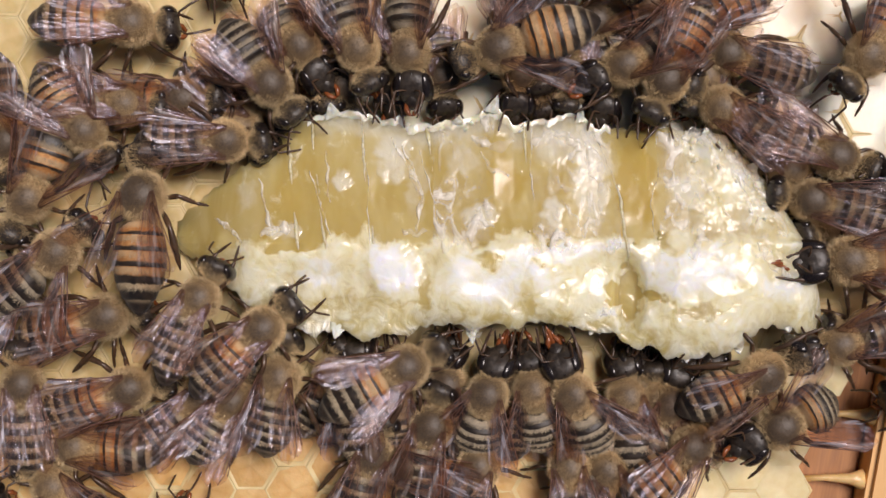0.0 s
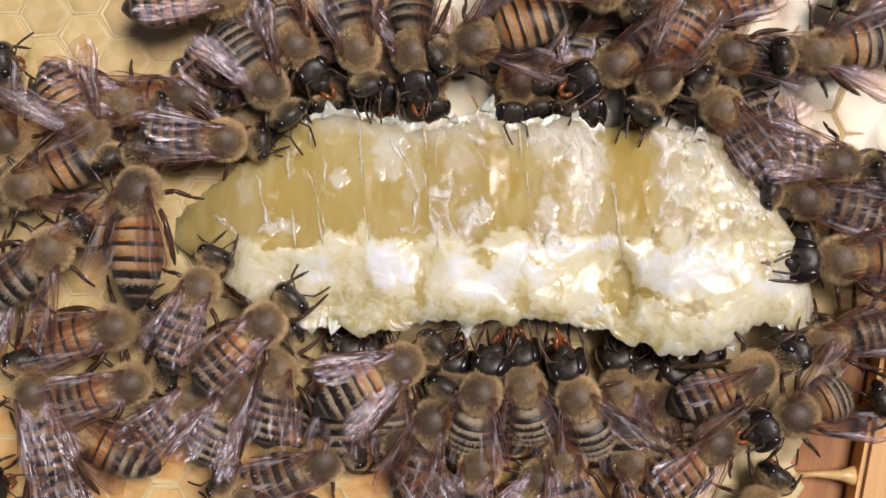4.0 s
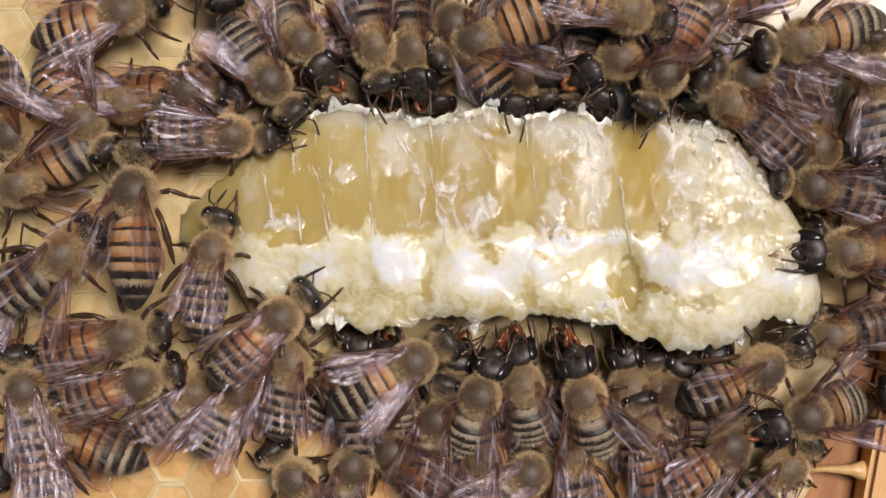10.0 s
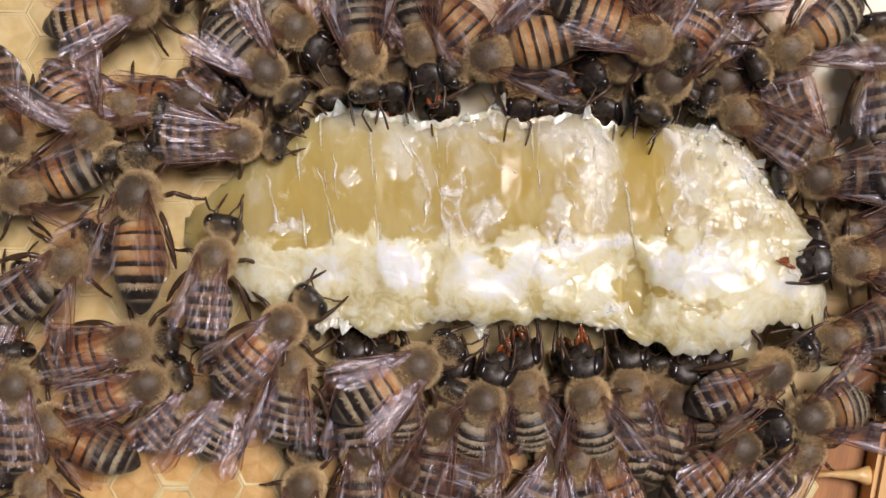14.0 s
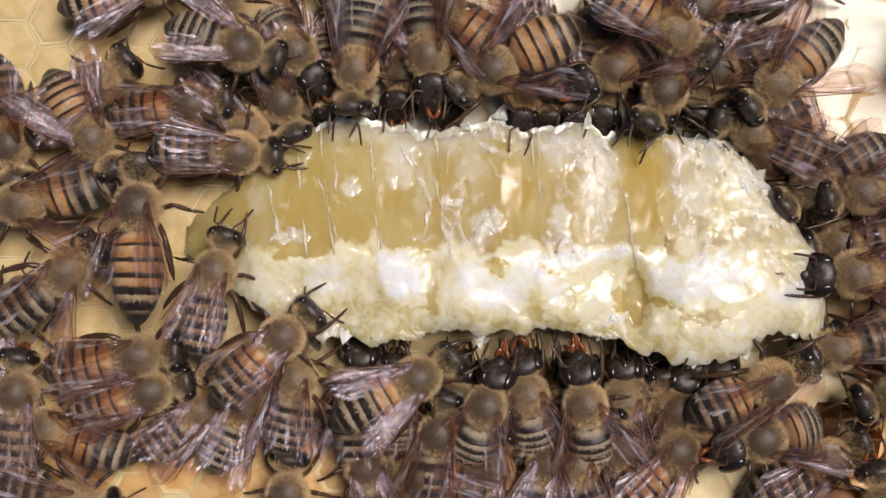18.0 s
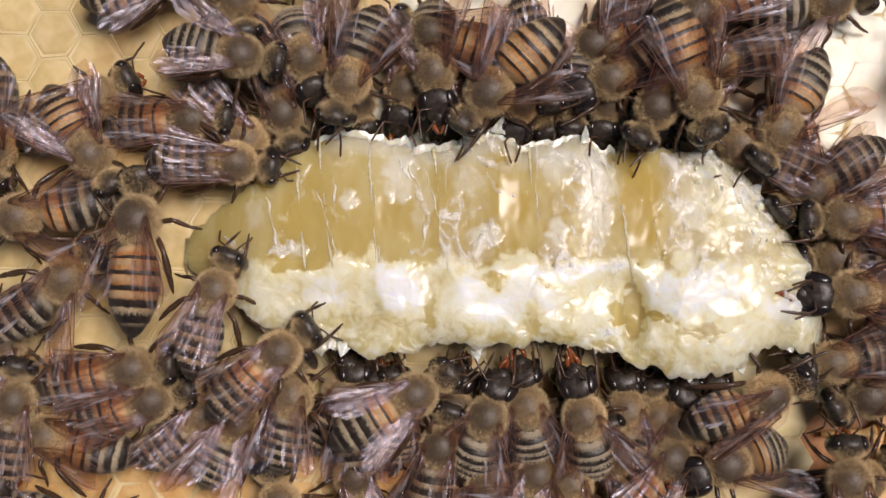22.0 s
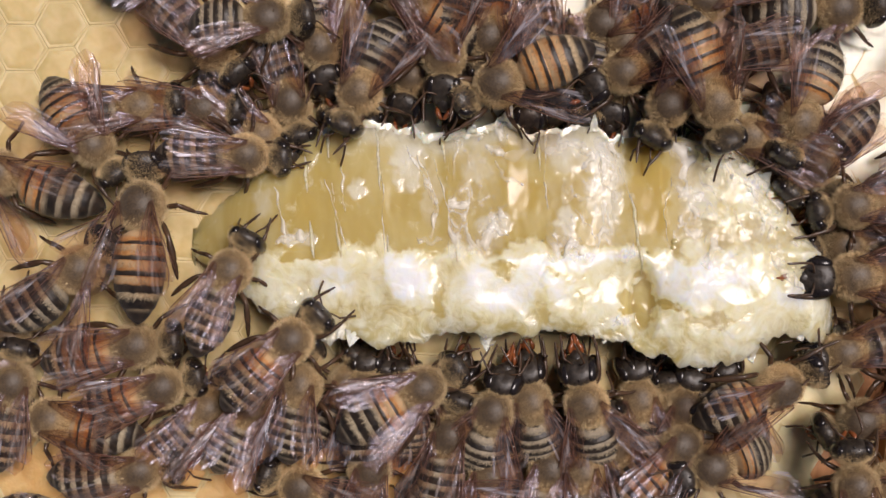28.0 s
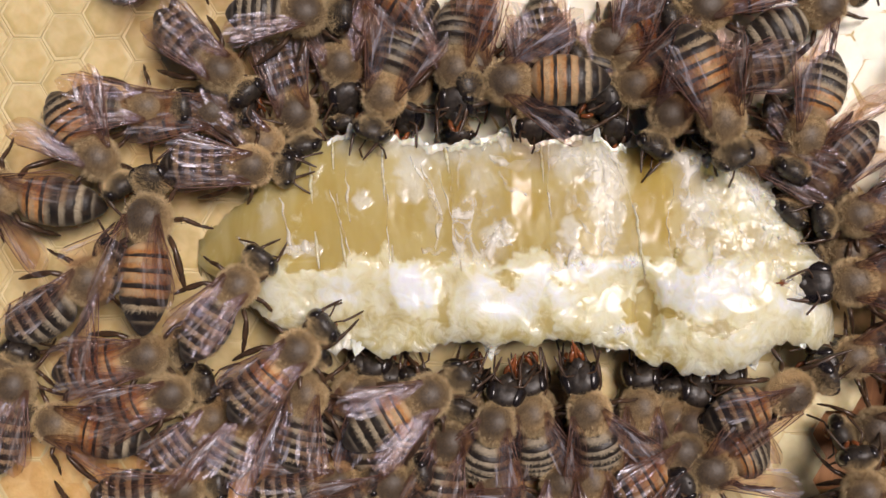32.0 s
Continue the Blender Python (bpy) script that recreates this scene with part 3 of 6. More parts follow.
def relief(x, y):
    """Two thick lumps of the lower face, the cleft between them, and the thinner near end."""
    return (0.7 * patch(x, y, 4.5, -3.0, 6.5, 4.2) + 0.9 * patch(x, y, 22.0, -4.2, 5.8, 4.6) - 1.3 * patch(x, y, 15.5, -3.8, 1.2, 3.2) + 0.4 * patch(x, y, -4.4, -1.7, 2.2, 2.4) - 0.5 * patch(x, y, -11.0, -4.0, 6.0, 3.0))


def mass(x, y):
    """Honey slope and crumbled crust in one surface; the line where they meet wanders."""
    wander = y - RIDGE + 1.6 * nz(x, 4, 0, 0.22) + 0.9 * nz(x, y, 5, 0.6)
    crust = max(0.0, min(1.0, 0.5 - wander / 2.4), min(1.0, (x - 20.2 + 2.5 * nz(x, y, 2, 0.4)) / 2.4))
    crust = crust * crust * (3 - 2 * crust)
    return slab(x, y) - 0.2 + crust * (lumps(x, y) + 0.15 + float(relief(x, y))) + (1 - crust) * ripple(x, y)


def build_torn_comb():
    thing = new("torn_honeycomb")
    tagged(thing, "torn-open lump of white wax comb dripping with golden honey", "honeycomb")
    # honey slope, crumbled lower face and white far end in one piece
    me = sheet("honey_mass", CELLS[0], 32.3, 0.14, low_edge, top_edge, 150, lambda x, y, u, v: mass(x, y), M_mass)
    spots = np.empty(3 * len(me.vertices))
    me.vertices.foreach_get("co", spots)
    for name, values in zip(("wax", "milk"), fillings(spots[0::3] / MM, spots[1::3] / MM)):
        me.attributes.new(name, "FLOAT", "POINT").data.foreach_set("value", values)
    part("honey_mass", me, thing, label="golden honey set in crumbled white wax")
    # a torn film of wax on each opened cell, and the thin wall between two cells
    for n, (a, b) in enumerate(zip(CELLS, CELLS[1:])):
        if n not in (6, 8):
            continue
        part("wax_veil", sheet("wax_veil", a - 0.1, b + 0.1, 0.2, lambda x: RIDGE - 0.4 + 2.6 * nz(x, 2, 5, 0.45) + 0.8 * nz(x, 7, 1, 1.6), lambda x: top_edge(x) - 0.3, 50,
                               lambda x, y, u, v: mass(x, y) + 0.16 + 0.12 * abs(nz(x, 0.5 * y, 8, 0.7)) + 0.14 * flake(x, 0.6 * y, 0.6, 9.0), M_veil, False), thing, label="milky film of wax over honey")
    part("wax_veil", sheet("wax_veil", 18.0, 28.6, 0.16, lambda x: RIDGE - 0.8 + 1.6 * nz(x, 2, 5, 0.45) + 0.8 * nz(x, 7, 1, 1.6), lambda x: top_edge(x) - 0.4, 60,
                           lambda x, y, u, v: mass(x, y) + 0.10 + 0.20 * abs(nz(x, y, 8, 0.7)) + 0.60 * flake(x, 0.7 * y, 0.45, 9.0) + 0.07 * flake(x, y, 1.7, 3.0), M_veil, False), thing, label="crumpled film of wax over honey")
    for n, a in enumerate(CELLS[1:]):
        if n in (0, 4, 6, 9):
            continue
        verts, faces = [], []
        rows = 40
        ya, yb = RIDGE - 0.4 + 3.0 * nz(a, 6, 6, 0.6), top_edge(a) - 0.2
        for j in range(rows + 1):
            y = ya + (yb - ya) * j / rows
            x = a + 0.30 * nz(n * 7, y, 0, 0.22) + 0.10 * nz(n, y, 4, 1.1) - 0.14 * (y - 5)
            h = mass(x, y) - 0.03 + 0.30 * nz(n * 3, y, 2, 0.35) + 0.05 * nz(n, y, 6, 2.0)
            w = 0.05 + 0.08 * abs(nz(n, y, 8, 0.8)) + 0.12 * max(0, nz(n, y, 3, 0.3))
            verts += [(x - w - 0.22, y, h - 0.40), (x - w - 0.05, y, h - 0.10), (x - 0.4 * w, y, h + 0.05), (x + 0.4 * w, y, h + 0.05), (x + w + 0.05, y, h - 0.10), (x + w + 0.22, y, h - 0.40)]
        for j in range(rows):
            faces += [(j * 6 + k, j * 6 + k + 1, j * 6 + k + 7, j * 6 + k + 6) for k in range(5)]
        part("cell_wall", mesh_of("cell_wall", verts, faces, M_film), thing, label="thin translucent wax cell wall")
    # shreds of wax that lie on the honey, and shards along the torn edge
    r3 = random.Random(11)

    def ribbon(line, wide, name="wax_shred", lift=0.05):
        """A crumpled strip of wax film that follows a line over the honey."""
        steps, across = 8 * (len(line) - 1), 6
        verts, faces = [], []
        k = line[0][0]
        for i in range(steps + 1):
            f = i / 8
            a = min(int(f), len(line) - 2)
            p, q = Vector(line[a]), Vector(line[a + 1])
            c, d = p.lerp(q, f - a), (q - p).normalized()
            w = wide * (0.25 + math.sin(math.pi * (i + 0.4) / (steps + 0.8)) ** 0.6) * (1 + 1.1 * nz(i * 0.33, k, 2, 1)) * 0.85
            shift = 0.25 * nz(i * 0.3, k, 8, 1)
            for j in range(across + 1):
                u = 2 * j / across - 1
                x = c.x - d.y * (u * w + shift) + 0.06 * nz(i, j, k, 0.9)
                y = c.y + d.x * (u * w + shift) + 0.06 * nz(i, j, k + 5, 0.9)
                verts.append((x, y, mass(x, y) + lift + 0.16 * (1 - u * u) ** 0.5 * min(1, w * 1.5) + 0.12 * nz(x, y, k, 1.6) + 0.15 * flake(x, y, 1.6, k) - 0.2 * abs(u) ** 3))
        n = across + 1
        for i in range(steps):
            faces += [(i * n + j, i * n + j + 1, i * n + n + j + 1, i * n + n + j)[::-1] for j in range(across)]
        part(name, mesh_of(name, verts, faces, M_shred), thing)
    # edges of the opened cells
    for line, wide in (
            (((-15.5, 6.0), (-14.9, 3.6), (-14.2, 1.4)), 0.22), (((-11.2, 6.6), (-10.2, 3.8), (-9.2, 0.6)), 0.10), (((-9.9, 8.4), (-9.7, 5.8), (-9.5, 3.8)), 0.14), (((-6.8, 9.4), (-6.3, 6.0), (-6.05, 0.4)), 0.07),
            (((-4.5, 9.4), (-2.8, 6.8), (-1.8, 4.2), (-2.1, 1.4)), 0.26), (((-3.4, 8.8), (-2.2, 6.2), (-1.7, 4.0)), 0.15), (((-2.2, 9.0), (-1.2, 5.8), (-0.2, 1.6)), 0.08), (((7.5, 9.4), (7.4, 6.4), (7.6, 4.2)), 0.12),
            (((12.6, 10.4), (13.6, 8.0), (14.4, 5.8), (15.0, 4.2)), 0.09), (((18.2, 6.8), (17.4, 4.0), (17.5, 1.4)), 0.06)):
        ribbon(line, wide)
    # folds and chips that lie on the slope
    for line, wide in (
            (((-15.2, 1.2), (-13.6, 1.7), (-12.2, 1.9)), 0.55), (((-3.4, 1.7), (-2.2, 1.2), (-1.3, 1.5)), 0.36), (((1.8, 2.0), (3.0, 2.6), (4.2, 1.8)), 0.5), (((2.4, 3.4), (3.4, 3.8), (4.2, 3.2)), 0.35),
            (((2.4, 9.6), (4.4, 8.6), (6.0, 9.2)), 0.5), (((3.2, 8.2), (3.8, 6.8), (5.6, 6.2)), 0.24), (((8.6, 9.4), (10.2, 9.8), (11.4, 8.6), (10.4, 7.6)), 0.34), (((9.8, 5.2), (10.8, 4.9), (11.4, 5.1)), 0.35),
            (((9.8, 4.0), (11.2, 2.6), (11.6, 1.0)), 0.14), (((8.0, 2.0), (9.2, 1.0), (10.4, 1.4)), 0.5), (((11.8, 10.2), (12.6, 7.6), (13.4, 5.0), (13.2, 2.8)), 0.7), (((-19.5, 2.6), (-18.2, 1.9), (-16.8, 0.4)), 0.26)):
        ribbon(line, wide)
    # crumpled far end and lower rim
    for line, wide in (
            (((20.6, 6.4), (22.0, 5.6), (22.6, 4.0)), 0.30), (((23.0, 4.4), (23.8, 2.6), (24.6, 1.8)), 0.2), (((24.2, 6.8), (25.4, 5.2), (26.4, 3.4)), 0.36), (((20.2, 9.4), (22.0, 9.6), (23.4, 9.2)), 0.7),
            (((23.6, 8.4), (25.2, 7.4), (26.4, 5.8)), 0.6), (((13.0, -5.6), (14.0, -5.0), (14.6, -5.6)), 0.4), (((2.0, -6.6), (2.6, -7.0), (3.0, -7.4)), 0.5), (((26.0, 0.6), (27.2, -1.2), (28.8, -2.6)), 0.5)):
        ribbon(line, wide)
    # the torn upper edge: a crumbled strip that thins out over the honey, and a few thin shards
    def lip(x, y, u, v):
        return mass(x, y) + 0.55 * lumps(x + 11, y) + 0.15 - 1.3 * (1 - v) ** 1.5
    part("torn_edge", sheet("torn_edge", -11.5, 14.2, 0.14, lambda x: top_edge(x) - 2.4 - nz(x, 6, 0, 0.5), lambda x: top_edge(x) + 0.25 * nz(x, 8, 2, 1.5), 26, lip, M_flake), thing, label="ragged white wax edge")
    for x, wide, high, lean in ((-9.3, 1.6, 1.2, 20), (4.1, 1.3, 1.5, -12), (11.6, 0.9, 1.4, 8), (1.2, 1.1, 0.8, 0), (22.2, 1.2, 0.9, 15), (26.0, 1.2, 0.8, -30),
                                (2.4, 1.3, 1.5, 190), (-8.6, 1.6, 1.4, 172), (12.6, 1.0, 0.9, 165), (24.6, 1.3, 1.0, 200), (20.4, 1.1, 0.8, 185), (28.6, 1.4, 1.0, 205)):
        verts, faces = [], []
        for j in range(9):
            v = j / 8
            w = wide * (1 - v) ** 0.8 * (1 + 0.3 * nz(x, v * 4, 1, 1)) + 0.03
            for i in range(7):
                u = i / 6 - 0.5
                verts.append((u * w + 0.2 * v, v * high + 0.1 * nz(u * 4, v * 4, x, 1), 0.5 * v + 0.25 * nz(u * 3 + x, v * 3, 2, 1)))
        n = len(verts)
        verts += [(p, q, r - 0.09) for p, q, r in verts]
        for j in range(8):
            for i in range(6):
                q = (j * 7 + i, j * 7 + i + 1, j * 7 + i + 8, j * 7 + i + 7)
                faces += [q, tuple(n + p for p in q[::-1])]
            faces += [(j * 7, j * 7 + 7, n + j * 7 + 7, n + j * 7), (j * 7 + 13, j * 7 + 6, n + j * 7 + 6, n + j * 7 + 13)]
        part("wax_shard", mesh_of("wax_shard", verts, faces, M_flake), thing, (x, top_edge(x) - 0.6, slab(x, top_edge(x)) + 0.2) if lean < 90 else (x, low_edge(x) + 0.5, slab(x, low_edge(x)) - 0.5), (0, 0, lean), "thin pointed flake of wax")
    # angular chips heaped on the far end and its upper corner
    chips = []
    for n in range(6):
        v, f = ball(1, 1, 1, 8, 5, shape=lambda x, y, z, n=n: tuple(c * (0.75 + 0.9 * abs(flake(2 * x + 5 * n, 2 * y + 3 * z, 0.8, n))) for c in (x, y, z)))
        chips.append(mesh_of("wax_chip", v, f, M_flake, smooth=False))
    for n in range(28):
        if n < 14:
            x = r3.uniform(19.6, 27.5)
            y = top_edge(x) - 0.2 - abs(r3.gauss(0, 1.3))
        else:
            x = r3.uniform(-8.0, 13.0)
            y = top_edge(x) - 0.1 - abs(r3.gauss(0, 0.5))
        k = r3.uniform(0.2, 0.55) if n < 14 else r3.uniform(0.15, 0.35)
        ob = part("wax_chip", chips[r3.randrange(6)], thing, (x, y, mass(x, y) + 0.05), (r3.uniform(0, 360), r3.uniform(0, 360), r3.uniform(0, 360)))
        ob.scale = (k, k * r3.uniform(0.5, 1.0), k * r3.uniform(0.35, 0.8))
    # drops of honey
    v, f = ball(1, 1, 1, 14, 8)
    drop = mesh_of("honey_drop", v, f, M_drop)
    for n in range(7):
        x = r3.uniform(7.0, 11.0) if n < 4 else r3.uniform(14.5, 20.0)
        y = r3.uniform(0.3, 1.6)
        s = r3.uniform(0.14, 0.30)
        ob = part("honey_drop", drop, thing, (x, y, mass(x, y) + 0.02), (0, 0, 0))
        ob.scale = (s, s, s * 0.35)


build_torn_comb()

# ---- the bees ----
def fuzz(name, count, rx, ry, rz, length, keep, seed, mat, width=0.045, lean=(-0.35, 0, 0.1)):
    """A coat of single hairs over a ball."""
    r4 = random.Random(seed)
    verts, faces = [], []
    while len(faces) < count:
        p = Vector((r4.gauss(0, 1), r4.gauss(0, 1), r4.gauss(0, 1))).normalized()
        if not keep(p):
            continue
        root = Vector((p.x * rx, p.y * ry, p.z * rz))
        d = (p + Vector(lean) + 0.45 * Vector((r4.gauss(0, 1), r4.gauss(0, 1), r4.gauss(0, 1))) * 0.6).normalized()
        side = d.cross(Vector((r4.gauss(0, 1), r4.gauss(0, 1), r4.gauss(0, 1)))).normalized() * width
        tip = root + d * length * r4.uniform(0.6, 1.15)
        o = len(verts)
        verts += [tuple(root * 0.96 - side), tuple(root * 0.96 + side), tuple(tip)]
        faces.append((o, o + 1, o + 2))
    return mesh_of(name, verts, faces, mat, smooth=False)


AB = 7.9


def ab_radius(s):
    return ramp(s, ((0, 0.8), (0.07, 1.6), (0.18, 2.1), (0.36, 2.3), (0.52, 2.22), (0.68, 1.9), (0.82, 1.4), (0.93, 0.8), (1.0, 0.16)))


def tergite(k, kind):
    """One ring of the abdomen: a felted pale band in front, a bare glossy plate behind, a raised hind edge."""
    a, b = k / 6 - (0.0 if k == 0 else 0.015), (k + 1) / 6 + (0.02 if k < 5 else 0)
    steps, seg = 7, 28
    verts, faces = [], []
    for i in range(steps + 1):
        s = a + (b - a) * i / steps
        r = ab_radius(max(0, min(1, s))) + (0.10 * (i / steps) - 0.03)
        if i == steps:
            r -= 0.14
        for j in range(seg):
            t = 2 * math.pi * j / seg
            drop = 0.5 * s * s
            verts.append((-s * AB, r * math.cos(t), r * 0.82 * math.sin(t) - drop))
    for i in range(steps):
        for j in range(seg):
            m = (j + 1) % seg
            faces.append((i * seg + j, (i + 1) * seg + j, (i + 1) * seg + m, i * seg + m))
    if k == 5:
        faces.append(tuple(steps * seg + j for j in range(seg)))
    return mesh_of("tergite", verts, faces, M_ring[kind])


def wing_mesh(length, width, flip, hind):
    """Skin of a wing, its hinge at the origin, its tip towards -x."""
    verts, faces = [], []
    n, m = 22, 8
    for i in range(n + 1):
        u = i / n
        lead = ramp(u, ((0, 0.06), (0.3, 0.16), (0.8, 0.30), (0.93, 0.24), (1, 0.04)))
        trail = ramp(u, ((0, -0.08), (0.2, -0.35), (0.5, -0.60), (0.78, -0.62), (0.92, -0.42), (1, 0.02)))
        for j in range(m + 1):
            v = trail + (lead - trail) * j / m
            z = 0.10 * math.sin(j * 1.9 + u * 3) * u + 0.35 * u * (1 - u) + 0.06 * nz(u * 6, v * 5, length, 1)
            verts.append((-u * length, v * width * flip, z))
    for i in range(n):
        for j in range(m):
            f = (i * (m + 1) + j, (i + 1) * (m + 1) + j, (i + 1) * (m + 1) + j + 1, i * (m + 1) + j + 1)
            faces.append(f[::-1] if flip > 0 else f)
    return mesh_of("hindwing" if hind else "forewing", verts, faces, M_wing)


def vein_mesh(length, width, flip, lines):
    shapes = []
    for k, pts in enumerate(lines):
        p3 = [(-u * length, v * width * flip, 0.35 * u * (1 - u) + 0.10) for u, v in pts]
        r = [(0.058 if k == 0 else 0.027 if k < 4 else 0.019) * (1 - 0.5 * u) for u, v in pts]
        shapes.append(tube(p3, r, 5))
    v, f = both(*shapes)
    return mesh_of("venation", v, f, M_vein)


FORE = (((0, 0.04), (0.3, 0.15), (0.6, 0.24), (0.8, 0.29), (0.93, 0.22)), ((0, 0), (0.25, 0.04), (0.45, 0.10), (0.7, 0.16), (0.86, 0.2)),
        ((0, -0.03), (0.2, -0.12), (0.4, -0.16), (0.6, -0.10), (0.78, 0.02), (0.9, 0.1)), ((0, -0.05), (0.2, -0.28), (0.42, -0.42), (0.6, -0.44), (0.8, -0.35)),
        ((0.4, -0.16), (0.46, -0.42)), ((0.60, -0.10), (0.66, -0.26), (0.85, -0.30)), ((0.62, 0.14), (0.70, -0.04), (0.84, -0.12)))
HIND = (((0, 0.04), (0.4, 0.16), (0.85, 0.26)), ((0, -0.02), (0.35, -0.06), (0.6, -0.02), (0.85, 0.04)), ((0, -0.05), (0.3, -0.3), (0.55, -0.5)), ((0.35, -0.06), (0.42, -0.36)), ((0.6, -0.02), (0.8, -0.25)))


def leg_mesh(points, radii):
    """Thigh, shin and foot, with a waist at each joint."""
    pts, rad = [], []
    for (p, q), (a, b) in zip(zip(points, points[1:]), zip(radii, radii[1:])):
        p, q = Vector(p), Vector(q)
        for t, s in ((0.02, 0.75), (0.2, 1.0), (0.6, 1.1), (0.9, 0.95), (0.99, 0.7)):
            pts.append(tuple(p.lerp(q, t)))
            rad.append((a + (b - a) * t) * s)
    shape = [tube(pts, rad, 7)]
    r5 = random.Random(len(pts) + int(100 * radii[0]))
    for k in range(60):
        i = r5.randrange(3, len(pts) - 1)
        base = Vector(pts[i]).lerp(Vector(pts[i - 1]), r5.random())
        d = Vector((r5.gauss(0, 1), r5.gauss(0, 1), r5.gauss(0, 1))).normalized()
        o = [tuple(base + d.orthogonal().normalized() * 0.03), tuple(base - d.orthogonal().normalized() * 0.03), tuple(base + d * (rad[i] + 0.28))]
        shape.append((o, [(0, 1, 2)]))
    v, f = both(*shape)
    return mesh_of("leg", v, f, M_leg)


# hip, knee, ankle, foot tip; the near side is +y
LEGS = (("foreleg", (1.3, 1.0, 1.4), ((0, 0, 0), (1.2, 1.1, 0.4), (2.3, 1.7, -0.6), (3.3, 2.0, -1.35)), (0.22, 0.23, 0.17, 0.08)),
        ("midleg", (0.1, 1.4, 1.3), ((0, 0, 0), (0.1, 1.5, 0.5), (-0.3, 2.6, -0.6), (-0.4, 3.5, -1.25)), (0.22, 0.23, 0.17, 0.08)),
        ("hindleg", (-1.1, 1.3, 1.3), ((0, 0, 0), (-1.2, 1.2, 0.6), (-3.1, 1.8, -0.3), (-4.5, 2.1, -1.25)), (0.22, 0.27, 0.31, 0.09)))

STORE = {}


def stock():
    """The meshes that the bees share."""
    def dome(x, y, z):
        return x, y, z * (1.0 if z > 0 else 0.85)
    v, f = ball(2.1, 1.9, 1.8, 26, 16, shape=dome)
    STORE["thorax"] = mesh_of("thorax", v, f, M_scutum)
    STORE["collar"] = fuzz("fuzz", 6600, 2.05, 1.86, 1.75, 0.52, lambda p: p.z < 0.50 + 0.5 * p.x * p.x + 0.35 * nz(p.x, p.y, p.z * 5, 5) and p.z > -0.5, 5, M_hair, 0.014)
    STORE["pile"] = fuzz("down", 2400, 2.05, 1.87, 1.78, 0.36, lambda p: p.z > 0.30 and p.x * p.x + p.y * p.y > 0.16 + 0.6 * nz(p.x, p.y, p.z * 7, 8), 6, M_pile, 0.010)
    v, f = ball(1.22, 1.80, 1.80, 22, 14, shape=lambda x, y, z: (x * (1 - 0.30 * y * y) - 0.22 * max(0.0, x) * max(0.0, 0.5 - abs(y)) * 2, y * (1 - 0.22 * max(0, -z)), z))
    muzzle = ball(0.6, 0.75, 0.9, 12, 8, (0.55, 0, -1.05))
    v, f = both((v, f), muzzle)
    STORE["head"] = mesh_of("head", v, f, M_face)
    STORE["headfuzz"] = fuzz("fuzz", 2300, 1.2, 1.72, 1.78, 0.40, lambda p: p.z > -0.4 and p.x < -0.12 + 0.3 * nz(p.x, p.y, p.z * 7, 7), 8, M_hair, 0.012, (0.0, 0, 0.2))
    v, f = ball(0.80, 0.60, 1.46, 16, 12, shape=lambda x, y, z: (x, y, z))
    STORE["eye"] = mesh_of("eye", v, f, M_eye)
    STORE["bead"] = mesh_of("ocellus", *ball(0.13, 0.13, 0.13, 8, 6), M_eye)
    v, f = tube([(0, 0, 0), (0.35, 0.4, 0.35), (0.7, 0.85, 0.55), (0.78, 0.95, 0.5), (1.6, 1.15, 0.05), (2.6, 1.3, -0.45), (2.75, 1.32, -0.55)], [0.10, 0.085, 0.085, 0.11, 0.115, 0.11, 0.05], 7)
    STORE["antenna", 1] = mesh_of("antenna", v, f, M_leg)
    STORE["antenna", -1] = mesh_of("antenna", [(x, -y, z) for x, y, z in v], [g[::-1] for g in f], M_leg)
    for s in (1, -1):
        v, f = tube([(0, 0.55 * s, 0), (0.45, 0.5 * s, -0.3), (0.75, 0.2 * s, -0.65), (0.7, 0.03 * s, -0.8)], [0.22, 0.26, 0.2, 0.07], 7)
        STORE["jaw", s] = mesh_of("mandible", v, f, M_tongue)
    v, f = both(tube([(0, 0, 0), (0.35, 0, -0.7), (0.75, 0, -1.5), (1.1, 0, -2.1)], [0.26, 0.24, 0.17, 0.05], 8),
                tube([(0.1, 0.22, -0.1), (0.5, 0.3, -0.9), (0.85, 0.2, -1.6)], [0.16, 0.14, 0.04], 6), tube([(0.1, -0.22, -0.1), (0.5, -0.3, -0.9), (0.85, -0.2, -1.6)], [0.16, 0.14, 0.04], 6))
    STORE["tongue"] = mesh_of("proboscis", v, f, M_tongue)
    v, f = ball(AB * 0.47, 1.7, 1.35, 18, 12, (-AB * 0.48, 0, -0.2))
    STORE["belly"] = mesh_of("abdomen", v, f, M_shell)
    for kind in ("dark", "mixed", "amber"):
        for k in range(6):
            STORE[kind, k] = tergite(k, kind)
    r6 = random.Random(4)
    verts, faces = [], []
    for n in range(1300):
        s, t = r6.choice((0.03, 0.19, 0.36, 0.52, 0.69)) + r6.uniform(-0.03, 0.05), r6.uniform(-0.2, math.pi + 0.2)
        rad = ab_radius(max(0, s)) + 0.03
        root = Vector((-s * AB, rad * math.cos(t), rad * 0.82 * math.sin(t) - 0.5 * s * s))
        d = Vector((-0.8, math.cos(t) * 0.6 + r6.gauss(0, 0.3), math.sin(t) * 0.6)).normalized()
        side = d.cross(Vector((0, math.cos(t), math.sin(t)))).normalized() * 0.016
        o = len(verts)
        verts += [tuple(root - side), tuple(root + side), tuple(root + d * r6.uniform(0.25, 0.5))]
        faces.append((o, o + 1, o + 2))
